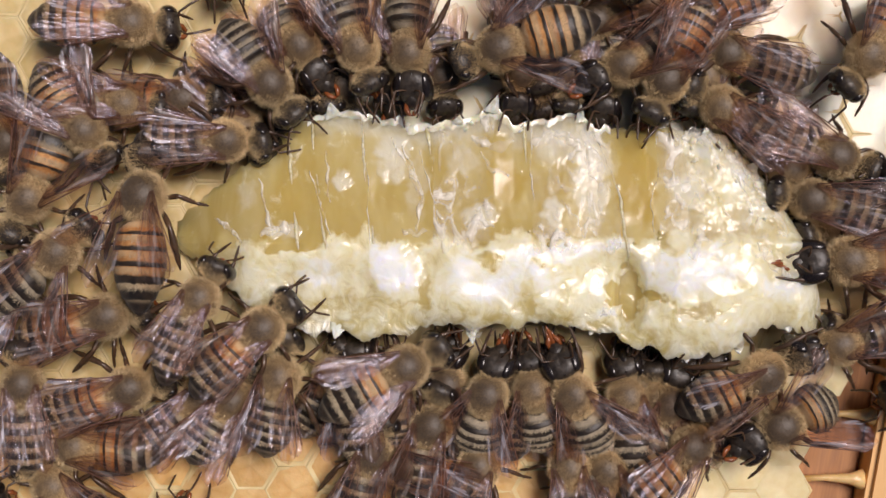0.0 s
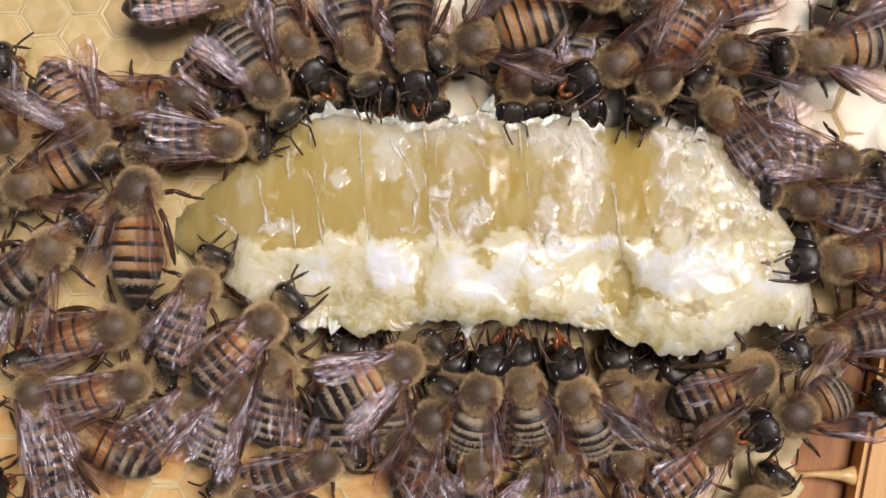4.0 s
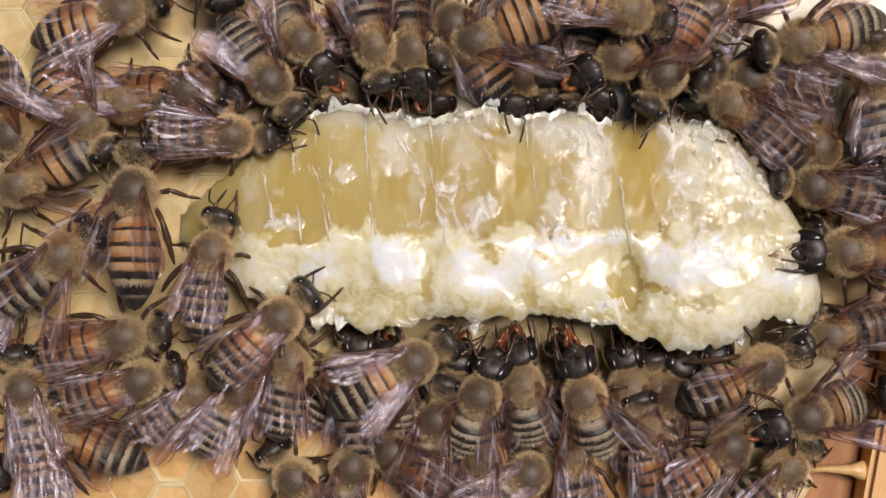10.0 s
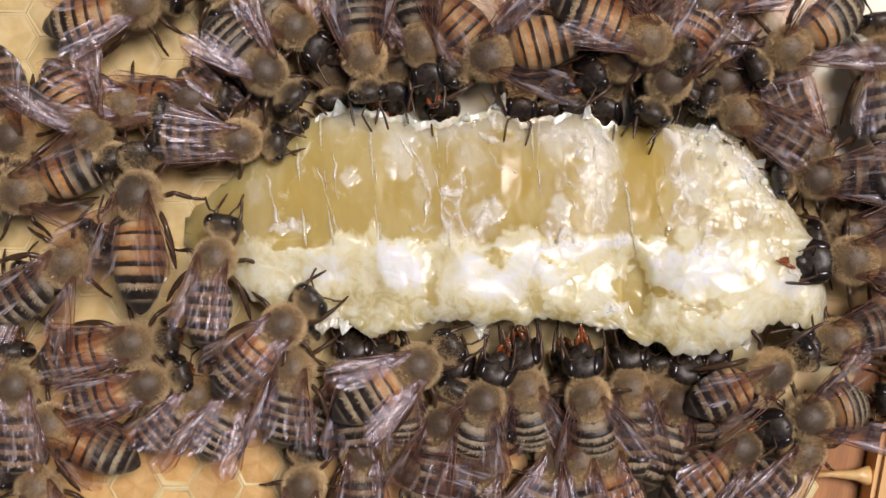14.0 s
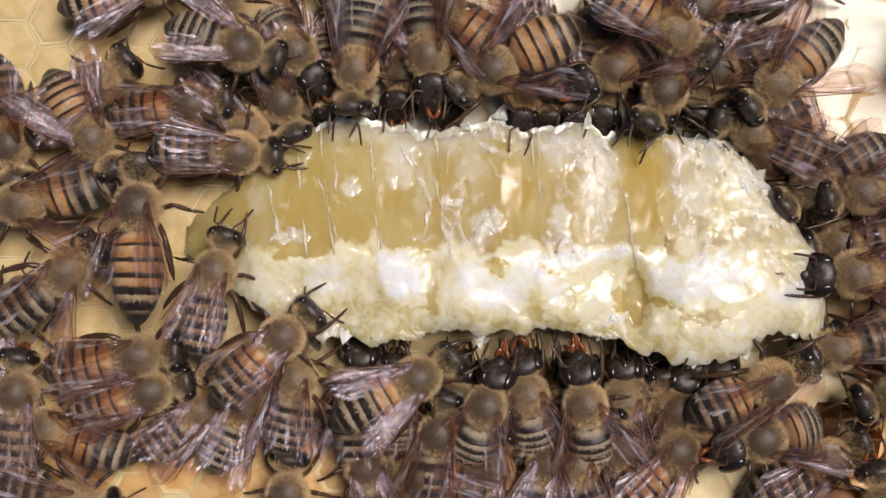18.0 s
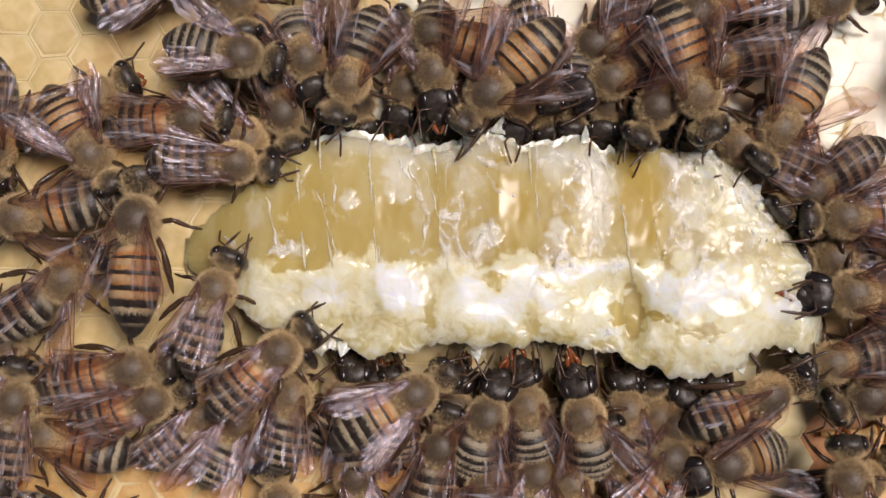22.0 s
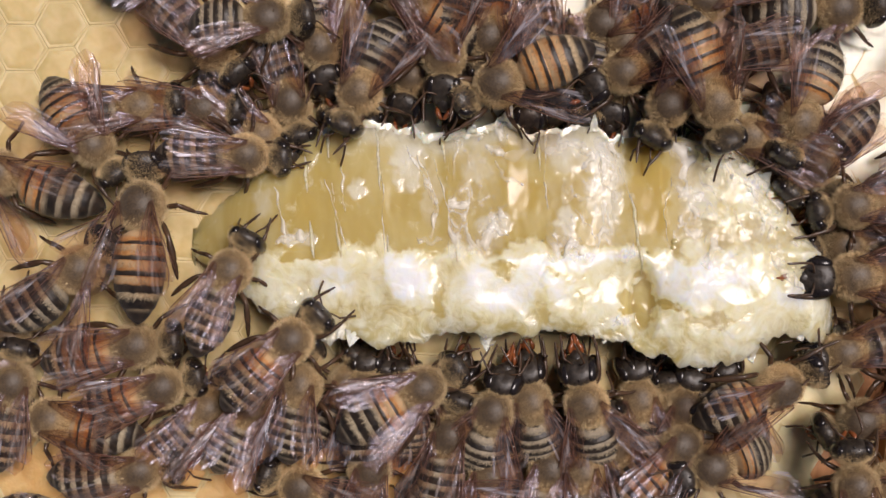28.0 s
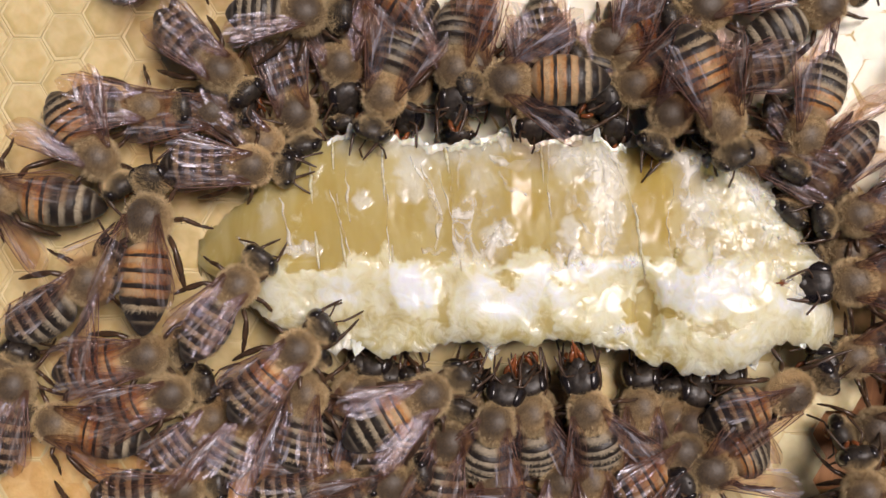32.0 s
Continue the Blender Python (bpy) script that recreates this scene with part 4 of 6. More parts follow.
    STORE["bandhair"] = mesh_of("fuzz", verts, faces, M_bandhair, smooth=False)
    for s in (1, -1):
        STORE["fore", s] = wing_mesh(8.9, 3.0, s, False)
        STORE["hind", s] = wing_mesh(6.4, 2.3, s, True)
        STORE["forevein", s] = vein_mesh(8.9, 3.0, s, FORE)
        STORE["hindvein", s] = vein_mesh(6.4, 2.3, s, HIND)
        for name, hip, points, radii in LEGS:
            STORE[name, s] = leg_mesh([(x, y * s, z) for x, y, z in points], radii)


stock()
LABELS = {"dark": "dark bee with grey-banded abdomen", "mixed": "brown bee with banded abdomen",
          "amber": "bee with orange black-striped abdomen"}
STATES = {"feed": " feeding at the torn comb", "stand": " in the crowd on the comb", "walk": " walking over the comb"}
CREW = {}


def bee(key, kind="dark", size=1.0, wings=16, lift=9, nod=35, bend=0, droop=4, state="stand", tongue=False, spread=None, tuck=0.9, flare=0):
    """A worker bee that faces +x, standing on its origin. wings: angle of the wings from the body's line; nod: how far the head looks down."""
    r7 = random.Random(key)
    b = new("bee")
    tagged(b, LABELS[kind] + STATES[state], "bee", "bees round the torn comb")
    b.scale = (0.90 * size,) * 3
    thorax = part("thorax", STORE["thorax"], b, (0, 0, 2.5))
    part("fuzz", STORE["collar"], thorax, turn=(r7.uniform(-6, 6), 0, 0))
    part("down", STORE["pile"], thorax)
    head = part("head", STORE["head"], b, (3.35, 0, 2.4), (0, nod - 25, r7.uniform(-8, 8)))
    part("fuzz", STORE["headfuzz"], head)
    for s in (1, -1):
        part("eye", STORE["eye"], head, (0.12, 1.34 * s, 0.14), (10 * s, 0, -18 * s), "glossy black compound eye")
    for x, y in ((0.35, 0), (0.1, 0.35), (0.1, -0.35)):
        part("ocellus", STORE["bead"], head, (x, y, 1.62))
    feelers = [part("antenna", STORE["antenna", s], head, (0.85, 0.3 * s, 0.1), (r7.uniform(-15, 15), r7.uniform(-20, 25), r7.uniform(-20, 20))) for s in (1, -1)]
    for s in (1, -1):
        part("mandible", STORE["jaw", s], head, (0.75, 0, -1.35))
    if tongue:
        part("proboscis", STORE["tongue"], head, (0.6, 0, -1.5), (0, -35, 0), "red-brown tongue")
    belly = part("abdomen", STORE["belly"], b, (-2.0, 0, 2.45), (0, -droop + r7.uniform(-4, 4), bend + r7.uniform(-10, 10)))
    belly.scale = (tuck, 1, 1)
    for k in range(6):
        part("tergite", STORE[kind, k], belly)
    part("fuzz", STORE["bandhair"], belly)
    for s in (1, -1):
        a = (wings if spread is None or s > 0 else spread) * 0.85 - 6 + r7.uniform(-3, 3)
        short = 0.72 + 0.23 * tuck
        fore = part("forewing", STORE["fore", s], b, (0.2, 1.45 * s, 3.95), (s * r7.uniform(-5, 5), lift + r7.uniform(-2, 3), -a * s))
        fore.scale = (short, 1, 1)
        part("venation", STORE["forevein", s], fore)
        rear = part("hindwing", STORE["hind", s], b, (-0.7, 1.45 * s, 3.78), (0, lift + r7.uniform(-3, 1), -(a + 8 + (flare if s > 0 else 0)) * s))
        part("venation", STORE["hindvein", s], rear)
    legs = []
    for name, hip, points, radii in LEGS:
        for s in (1, -1):
            eager = state == "feed" and name == "foreleg"
            legs.append(part(name, STORE[name, s], b, (hip[0], hip[1] * s, hip[2]), (0, -34, -s * r7.uniform(8, 34)) if eager else (0, 0, r7.uniform(-14, 14))))
            if eager:
                legs[-1].scale = (1.45, 1, 1)
    CREW[key] = (b, head, feelers, legs, belly)


def way(rows, z, pitch=0, roll=0):
    """Rows of seconds, millimetres and heading as poses of a bee."""
    return [(t, pose(x * MM, y * MM, z * MM, 0, 0, h) @ pose(0, 0, 0, roll, pitch, 0)) for t, x, y, h in rows]


def fidget(key, walks=False):
    """Feelers that swing, a head that nods and, on a walking bee, legs that step."""
    b, head, feelers, legs, belly = CREW[key]
    r8 = random.Random(key + "f")
    for n, ob in enumerate(feelers):
        m0 = ob.matrix_basis.copy()
        walk(ob, [(0.9 * k, m0 @ pose(0, 0, 0, r8.uniform(-12, 12), r8.uniform(-22, 22), r8.uniform(-22, 22))) for k in range(36)])
    m0 = head.matrix_basis.copy()
    walk(head, [(1.1 * k, m0 @ pose(0, 0, 0, r8.uniform(-4, 4), r8.uniform(-6, 6), r8.uniform(-5, 5))) for k in range(30)])
    for n, ob in enumerate(legs):
        m0 = ob.matrix_basis.copy()
        swing = 16 if walks else 3
        step = 0.4 if walks else 1.6
        walk(ob, [(step * k, m0 @ pose(0, 0, 0, 0, 0, swing * (1 if (k + n + n // 2) % 2 else -1) * r8.uniform(0.5, 1))) for k in range(int(32 / step) + 2)])


bee("a9", wings=8, nod=40, size=0.97, state='feed', tongue=True)
bee("a10", kind='amber', wings=22, nod=55, size=1.1, state='stand', tuck=1, flare=42)
bee("b1", wings=10, nod=40, size=0.95, state='feed')
bee("b2", kind='mixed', wings=12, nod=45, size=1.0, state='feed', tongue=True)
bee("b3", wings=17, nod=60, size=1.0, tuck=0.72)
bee("b4", kind='mixed', wings=24, nod=50, size=1.02, state='feed')
bee("b5", wings=40, spread=30, nod=-25, size=0.98, state='feed', tuck=0.72, droop=34, lift=-16, tongue=True)
bee("b5b", wings=24, spread=30, nod=-25, size=0.95, state='feed', tuck=0.7, droop=34, lift=-18)
bee("b6", wings=26, spread=44, nod=-25, size=1.0, state='feed', tongue=True, tuck=0.72, droop=32, lift=-14)
bee("b7", kind='mixed', wings=26, spread=4, nod=40, size=1.05, state='feed', tuck=0.8)
bee("b7c", nod=-25, size=0.95, state='feed', tuck=0.75)
bee("b9", kind='mixed', wings=24, nod=-38, size=1.08, state='feed', tongue=True)
bee("e1", kind='amber', wings=36, nod=45, size=1.0, state='feed', tuck=0.74)
bee("e5", wings=12, spread=52, nod=40, size=1.05)
bee("a12", kind='amber', wings=9, nod=50, size=1.05)
bee("p34", kind='mixed', wings=8, nod=50)
bee("a3", wings=34, spread=18, nod=45, size=1.0, state='walk', tuck=0.68)
bee("a4", nod=-25, wings=30, tuck=0.5, droop=34, lift=-10)
bee("a5", wings=26, spread=20, nod=40, size=1.0, state='feed', tongue=True, tuck=0.75, droop=12)
bee("a6", wings=30, nod=-25, state='feed', tuck=0.75, droop=14)
bee("a7", kind='amber', wings=52, spread=36, nod=45, size=1.06, state='feed')
bee("a8", nod=-25, size=0.95)
bee("a8b", nod=35, size=0.95)
bee("a9h", nod=-25, state='feed', tuck=0.8)
bee("a10t", kind='amber', wings=12, nod=40, size=1.0, state='feed', tongue=True)
bee("tr1", kind='amber', wings=10, size=1.1)
bee("tr2", wings=10)
bee("tr3", wings=6, nod=35, state='feed')
bee("tr4", wings=8)
bee("a13", kind='mixed', wings=44, spread=34, nod=45, state='walk')
bee("a14", kind='amber', wings=20, nod=45, size=1.05, state='walk')
bee("a16", kind='amber', wings=16, nod=40, state='feed', tongue=True)
bee("a17", nod=35, wings=12, size=0.98)
bee("r18", wings=16, state='walk')
bee("r19", wings=10)
bee("r20", nod=30)
bee("r21", wings=16, nod=40)
bee("r22", nod=40, size=0.9)
bee("b8", kind='mixed', wings=36, nod=-25, size=1.02, tuck=0.54, droop=14, state='walk')
bee("b21", kind='amber', wings=14)
bee("b22", kind='amber', wings=12)
bee("b23", wings=12)
bee("b24", nod=-25, state='feed', lift=-6)
bee("b25", nod=-25, state='feed', lift=-6)
bee("c1", nod=-25, size=0.95, state='feed', lift=-6)
bee("c2", nod=40)
bee("c3", wings=14)
bee("c4", wings=12, tuck=0.8)
bee("c6", wings=12, tuck=0.8)
bee("c7", wings=10, kind='mixed')
bee("c8", wings=14)
bee("c9", wings=18, nod=50, tuck=0.65)
bee("c11", wings=10, tuck=0.7)
bee("d1", wings=9)
bee("d2", kind='mixed', wings=16)
bee("d3", wings=12, state='walk')
bee("d4", wings=12)
bee("d6", wings=12, state='walk')
bee("d7", wings=14)
bee("l1", kind='mixed', wings=46, spread=20, nod=45, tuck=1.0, size=1.04)
bee("l3", wings=12, state='walk')
bee("l4", kind='mixed', wings=10)
bee("l8", wings=8)
bee("t1", kind='amber', wings=14, nod=35, size=1.05, state='walk')
bee("t2", kind='amber', wings=22, nod=35, size=1.02, state='walk')
bee("t3", kind='amber', wings=20, size=1.0, state='walk')
bee("t4", kind='amber', wings=8, state='walk')
bee("t5", wings=50, size=1.02, state='walk')
bee("t6", wings=22, state='walk')
bee("t10", wings=12, kind='mixed')
bee("t17", wings=12)
bee("t18", wings=8, nod=35, state='walk')
bee("f0", wings=10, nod=30, size=0.95, state='feed', tuck=0.55, droop=14, lift=-6)
bee("f1", wings=10, nod=-20, size=0.95, state='feed', tuck=0.55, droop=14, lift=-6)
bee("f4", wings=10, nod=30, size=0.95, state='feed', tuck=0.55, droop=14, lift=-6)
bee("f6", wings=10, nod=30, size=0.95, state='feed', tuck=0.55, droop=14, lift=-6)
bee("f8", wings=10, nod=30, size=0.95, state='feed', tuck=0.55, droop=14, lift=-6)
bee("f9", wings=10, nod=-20, size=0.95, state='feed', tuck=0.55, droop=14, lift=-6)
bee("f10", wings=10, nod=30, size=0.95, state='feed', tuck=0.55, droop=14, lift=-6)
bee("f11", wings=10, nod=-20, size=0.95, state='feed', tuck=0.55, droop=14, lift=-6)
bee("r23", wings=12, state='walk')
bee("g0", wings=10, nod=10, size=0.93, state='feed', tuck=0.7, lift=-6)
bee("g1", wings=10, nod=-25, size=0.93, state='feed', tuck=0.7, lift=-6)
bee("g2", wings=10, nod=10, size=0.93, state='feed', tuck=0.7, lift=-6)
bee("g3", wings=10, nod=-25, size=0.93, state='feed', tuck=0.7, lift=-6)
bee("g4", wings=10, nod=10, size=0.93, state='feed', tuck=0.7, lift=-6)
bee("g5", wings=10, nod=-25, size=0.93, state='feed', tuck=0.7, lift=-6)
bee("g6", wings=10, nod=10, size=0.93, state='feed', tuck=0.7, lift=-6)
bee("r24", wings=14, state='walk')
bee("h0", wings=8, nod=10, size=0.93, state='feed', tuck=0.5, droop=16, lift=-6)
bee("h2", wings=8, nod=10, size=0.93, state='feed', tuck=0.5, droop=16, lift=-6)
bee("h3", wings=8, nod=-25, size=0.93, state='feed', tuck=0.5, droop=16, lift=-6)
bee("h4", wings=8, nod=10, size=0.93, state='feed', tuck=0.5, droop=16, lift=-6)
bee("h5", wings=8, nod=-25, size=0.93, state='feed', tuck=0.5, droop=16, lift=-6)
bee("l2", wings=10)
bee("l9", wings=10, tuck=0.7)


def motions():
    walk(CREW["a9"][0], way([(0, -18.36, 9.48, -3), (1, -18.31, 9.40, -4), (2, -18.39, 9.42, -3), (3, -18.29, 9.40, -3), (3.5, -18.27, 9.36, -4), (5.5, -18.28, 9.32, -3), (6, -18.18, 9.33, -4), (7, -18.15, 9.35, -2), (8, -18.25, 9.37, -3), (9, -18.14, 9.34, -3), (10, -18.12, 9.33, -3), (11, -17.98, 9.34, -3), (12, -18.00, 9.38, -3), (13, -17.91, 9.27, -4), (14, -17.84, 9.20, -4), (14.5, -17.89, 9.15, -4), (16.5, -18.02, 9.06, -4), (17, -18.03, 8.93, -3), (18, -18.02, 8.97, -6), (19, -18.13, 9.16, -5), (20, -18.14, 9.22, -5), (21, -18.09, 9.20, -4), (22, -18.19, 9.24, -6), (23, -18.10, 9.26, -5), (24, -18.15, 9.22, -6), (25, -18.07, 9.20, -4), (25.5, -17.98, 9.20, -5), (27.5, -17.96, 9.10, -5), (28, -17.98, 9.01, -4), (29, -18.18, 9.04, -5), (30, -18.08, 9.03, -5), (31, -18.04, 9.06, -3), (32, -18.01, 9.05, -5)], 2.20, 4.6, 10.5))
    walk(CREW["a10"][0], way([(0, -24.38, 4.02, 88), (1, -24.37, 4.07, 88), (2, -24.49, 4.15, 89), (3, -24.59, 4.14, 88), (3.5, -24.59, 4.09, 89), (5.5, -24.52, 4.11, 89), (6, -24.40, 4.11, 89), (7, -24.64, 4.07, 89), (8, -24.67, 3.89, 88), (9, -24.97, 3.79, 89), (10, -25.32, 3.81, 90), (11, -25.42, 3.71, 89), (12, -25.56, 3.78, 91), (13, -25.36, 4.08, 90), (14, -25.36, 3.76, 91), (14.5, -25.47, 3.85, 90), (16.5, -25.49, 3.85, 89), (17, -25.56, 3.91, 90), (18, -25.52, 3.58, 90), (19, -25.47, 3.55, 89), (20, -25.51, 3.56, 89), (21, -25.54, 3.54, 88), (22, -25.56, 3.55, 88), (23, -25.47, 3.46, 89), (24, -25.59, 3.49, 89), (25, -25.87, 3.92, 89), (25.5, -25.86, 3.99, 88), (27.5, -25.81, 3.93, 88), (28, -25.79, 3.89, 88), (29, -25.81, 3.90, 88), (30, -25.74, 3.88, 88), (31, -25.80, 3.81, 88), (32, -25.81, 3.79, 87)], 3.20, 6.9, -10.8))
    walk(CREW["b1"][0], way([(0, -20.11, -4.29, 61), (1, -19.81, -4.29, 63), (2, -19.76, -4.23, 64), (3, -19.80, -4.07, 63), (3.5, -19.86, -3.87, 64), (5.5, -19.82, -3.45, 65), (6, -19.75, -3.05, 65), (7, -19.42, -2.34, 69), (8, -19.16, -1.47, 72), (9, -19.30, -0.98, 75), (10, -19.24, -1.04, 77), (11, -19.32, -1.21, 78), (12, -19.48, -1.35, 79), (13, -19.42, -1.27, 80), (14, -19.35, -1.28, 78), (14.5, -19.41, -1.33, 78), (16.5, -19.47, -1.39, 76), (17, -19.47, -1.46, 74), (18, -19.46, -1.55, 73), (19, -19.44, -1.54, 72), (20, -19.36, -1.73, 69), (21, -19.40, -2.01, 70), (22, -19.36, -2.10, 68), (23, -19.30, -2.09, 66), (24, -19.23, -1.87, 65), (25, -19.11, -1.75, 64), (25.5, -19.03, -1.60, 64), (27.5, -18.92, -1.45, 61), (28, -18.83, -1.32, 62), (29, -18.84, -1.39, 59), (30, -18.90, -1.42, 56), (31, -18.78, -1.54, 53), (32, -18.78, -1.67, 49)], 4.00, 3.7, -2))
    walk(CREW["b2"][0], way([(0, -14.81, -6.60, 41), (1, -14.61, -6.54, 42), (2, -14.52, -6.60, 43), (3, -14.51, -6.56, 42), (3.5, -14.42, -6.55, 43), (5.5, -14.31, -6.55, 41), (6, -14.20, -6.45, 43), (7, -14.22, -6.37, 42), (8, -13.97, -6.19, 42), (9, -13.71, -6.35, 41), (10, -13.61, -6.40, 42), (11, -13.65, -6.53, 41), (12, -13.87, -6.63, 42), (13, -13.74, -6.69, 42), (14, -13.72, -6.65, 43), (14.5, -13.77, -6.67, 42), (16.5, -13.80, -6.78, 42), (17, -13.84, -6.82, 41), (18, -13.85, -6.82, 42), (19, -13.91, -6.95, 42), (20, -14.00, -6.97, 42), (21, -13.94, -7.11, 42), (22, -13.95, -7.08, 41), (23, -13.95, -7.19, 41), (24, -13.94, -7.13, 42), (25, -13.81, -7.11, 43), (25.5, -13.73, -7.13, 41), (27.5, -13.71, -7.06, 42), (28, -13.72, -6.91, 43), (29, -13.73, -6.94, 42), (30, -13.73, -6.90, 43), (31, -13.70, -6.97, 42), (32, -13.70, -6.97, 43)], 4.20, -0.7, -1.1))
    walk(CREW["b3"][0], way([(0, -13.37, -11.02, 84), (1, -13.23, -10.92, 84), (2, -13.19, -10.83, 85), (3, -13.24, -10.76, 84), (3.5, -13.14, -10.73, 84), (5.5, -13.10, -10.71, 84), (6, -13.01, -10.63, 84), (7, -13.04, -10.53, 83), (8, -12.90, -10.36, 84), (9, -12.77, -10.41, 84), (10, -12.72, -10.39, 84), (11, -12.72, -10.42, 84), (12, -12.79, -10.50, 84), (13, -12.79, -10.50, 84), (14, -12.78, -10.57, 84), (14.5, -12.78, -10.66, 85), (16.5, -12.76, -10.71, 84), (17, -12.73, -10.72, 83), (18, -12.73, -10.70, 84), (19, -12.77, -10.83, 84), (20, -12.82, -10.82, 84), (21, -12.79, -10.98, 84), (22, -12.84, -11.07, 84), (23, -12.82, -11.14, 85), (24, -12.87, -11.18, 85), (25, -12.87, -11.10, 85), (25.5, -12.83, -11.07, 84), (27.5, -12.83, -11.11, 83), (28, -12.82, -11.03, 84), (29, -12.78, -10.99, 85), (30, -12.78, -10.94, 83), (31, -12.84, -10.99, 85), (32, -12.87, -11.02, 83)], 2.40, 5.2, -8.8))
    walk(CREW["b4"][0], way([(0, -3.24, -10.12, 29), (1, -3.26, -10.08, 29), (2, -3.24, -10.18, 27), (3, -3.28, -10.18, 28), (3.5, -3.27, -10.23, 28), (5.5, -3.31, -10.35, 29), (6, -3.32, -10.42, 29), (7, -3.27, -10.32, 29), (8, -3.21, -10.30, 29), (9, -3.02, -10.30, 29), (10, -2.82, -10.35, 30), (11, -2.84, -10.44, 30), (12, -2.86, -10.48, 30), (13, -2.78, -10.45, 29), (14, -2.86, -10.36, 31), (14.5, -2.86, -10.37, 30), (16.5, -2.84, -10.41, 31), (17, -2.85, -10.45, 30), (18, -2.90, -10.56, 29), (19, -2.90, -10.62, 29), (20, -2.97, -10.77, 30), (21, -2.93, -10.84, 31), (22, -2.94, -10.88, 31), (23, -2.92, -10.89, 31), (24, -2.87, -10.86, 29), (25, -2.91, -10.85, 31), (25.5, -2.94, -10.94, 29), (27.5, -2.98, -11.03, 31), (28, -3.03, -11.20, 30), (29, -3.05, -11.26, 30), (30, -3.04, -11.04, 30), (31, -3.16, -11.16, 31), (32, -2.97, -11.08, 30)], 2.60, 5.3, -3.4))
    walk(CREW["b5"][0], way([(0, 4.06, -12.50, 73), (1, 4.04, -12.61, 72), (2, 4.18, -12.58, 73), (3, 4.11, -12.52, 72), (3.5, 4.03, -12.62, 72), (5.5, 3.91, -12.70, 71), (6, 3.84, -12.75, 72), (7, 3.14, -12.88, 71), (8, 3.19, -13.01, 70), (9, 3.17, -13.18, 71), (10, 3.24, -13.28, 69), (11, 3.37, -13.34, 71), (12, 3.30, -13.35, 71), (13, 3.21, -13.45, 69), (14, 3.23, -13.40, 70), (14.5, 3.24, -13.42, 69), (16.5, 3.23, -13.37, 70), (17, 3.25, -13.16, 71), (18, 3.36, -13.00, 71), (19, 3.44, -13.04, 70), (20, 3.53, -12.93, 71), (21, 3.60, -12.80, 70), (22, 3.68, -12.84, 70), (23, 3.61, -13.06, 71), (24, 3.52, -13.11, 71), (25, 3.45, -13.12, 71), (25.5, 3.44, -13.16, 72), (27.5, 3.42, -13.23, 71), (28, 3.41, -13.27, 72), (29, 3.26, -13.36, 72), (30, 3.17, -13.44, 71), (31, 3.12, -13.52, 72), (32, 3.22, -13.51, 72)], 2.00, 1.1, -10.4))
    walk(CREW["b5b"][0], way([(0, 7.87, -12.17, 97), (1, 7.83, -12.22, 97), (2, 7.94, -12.14, 96), (3, 7.84, -12.02, 98), (3.5, 7.75, -12.10, 97), (5.5, 7.58, -12.06, 97), (6, 7.50, -12.09, 97), (7, 6.77, -12.17, 98), (8, 6.80, -12.24, 97), (9, 6.75, -12.36, 98), (10, 6.80, -12.40, 97), (11, 6.90, -12.41, 97), (12, 6.81, -12.36, 98), (13, 6.70, -12.41, 96), (14, 6.71, -12.38, 97), (14.5, 6.71, -12.41, 97), (16.5, 6.69, -12.39, 98), (17, 6.70, -12.19, 96), (18, 6.82, -12.06, 97), (19, 6.89, -12.11, 98), (20, 6.94, -12.02, 97), (21, 6.99, -11.91, 96), (22, 7.04, -11.98, 97), (23, 6.93, -12.22, 96), (24, 6.82, -12.29, 97), (25, 6.71, -12.32, 98), (25.5, 6.69, -12.36, 97), (27.5, 6.61, -12.47, 96), (28, 6.58, -12.52, 97), (29, 6.41, -12.64, 97), (30, 6.28, -12.74, 96), (31, 6.20, -12.84, 97), (32, 6.28, -12.86, 96)], 1.60, 6.5, -5.8))
    walk(CREW["b6"][0], way([(0, 11.33, -12.05, 112), (1, 11.78, -12.20, 112), (2, 12.04, -12.40, 110), (3, 12.12, -12.50, 110), (3.5, 12.17, -12.54, 109), (5.5, 12.09, -12.74, 109), (6, 12.02, -12.72, 108), (7, 12.00, -12.62, 106), (8, 12.07, -12.79, 105), (9, 11.95, -12.78, 105), (10, 12.04, -12.92, 103), (11, 11.89, -12.81, 101), (12, 12.04, -12.86, 100), (13, 11.94, -12.76, 97), (14, 11.92, -12.66, 98), (14.5, 11.97, -12.77, 98), (16.5, 11.92, -12.63, 98), (17, 11.68, -12.52, 97), (18, 11.70, -12.46, 98), (19, 11.68, -12.44, 99), (20, 11.78, -12.53, 99), (21, 11.84, -12.47, 101), (22, 11.87, -12.36, 101), (23, 11.79, -12.15, 103), (24, 11.70, -12.22, 103), (25, 11.45, -12.16, 102), (25.5, 11.29, -12.09, 103), (27.5, 11.25, -12.13, 103), (28, 11.27, -12.18, 104), (29, 11.20, -12.19, 105), (30, 11.05, -12.13, 105), (31, 11.11, -12.25, 106), (32, 11.15, -12.11, 105)], 2.60, -0.3, -10.5))
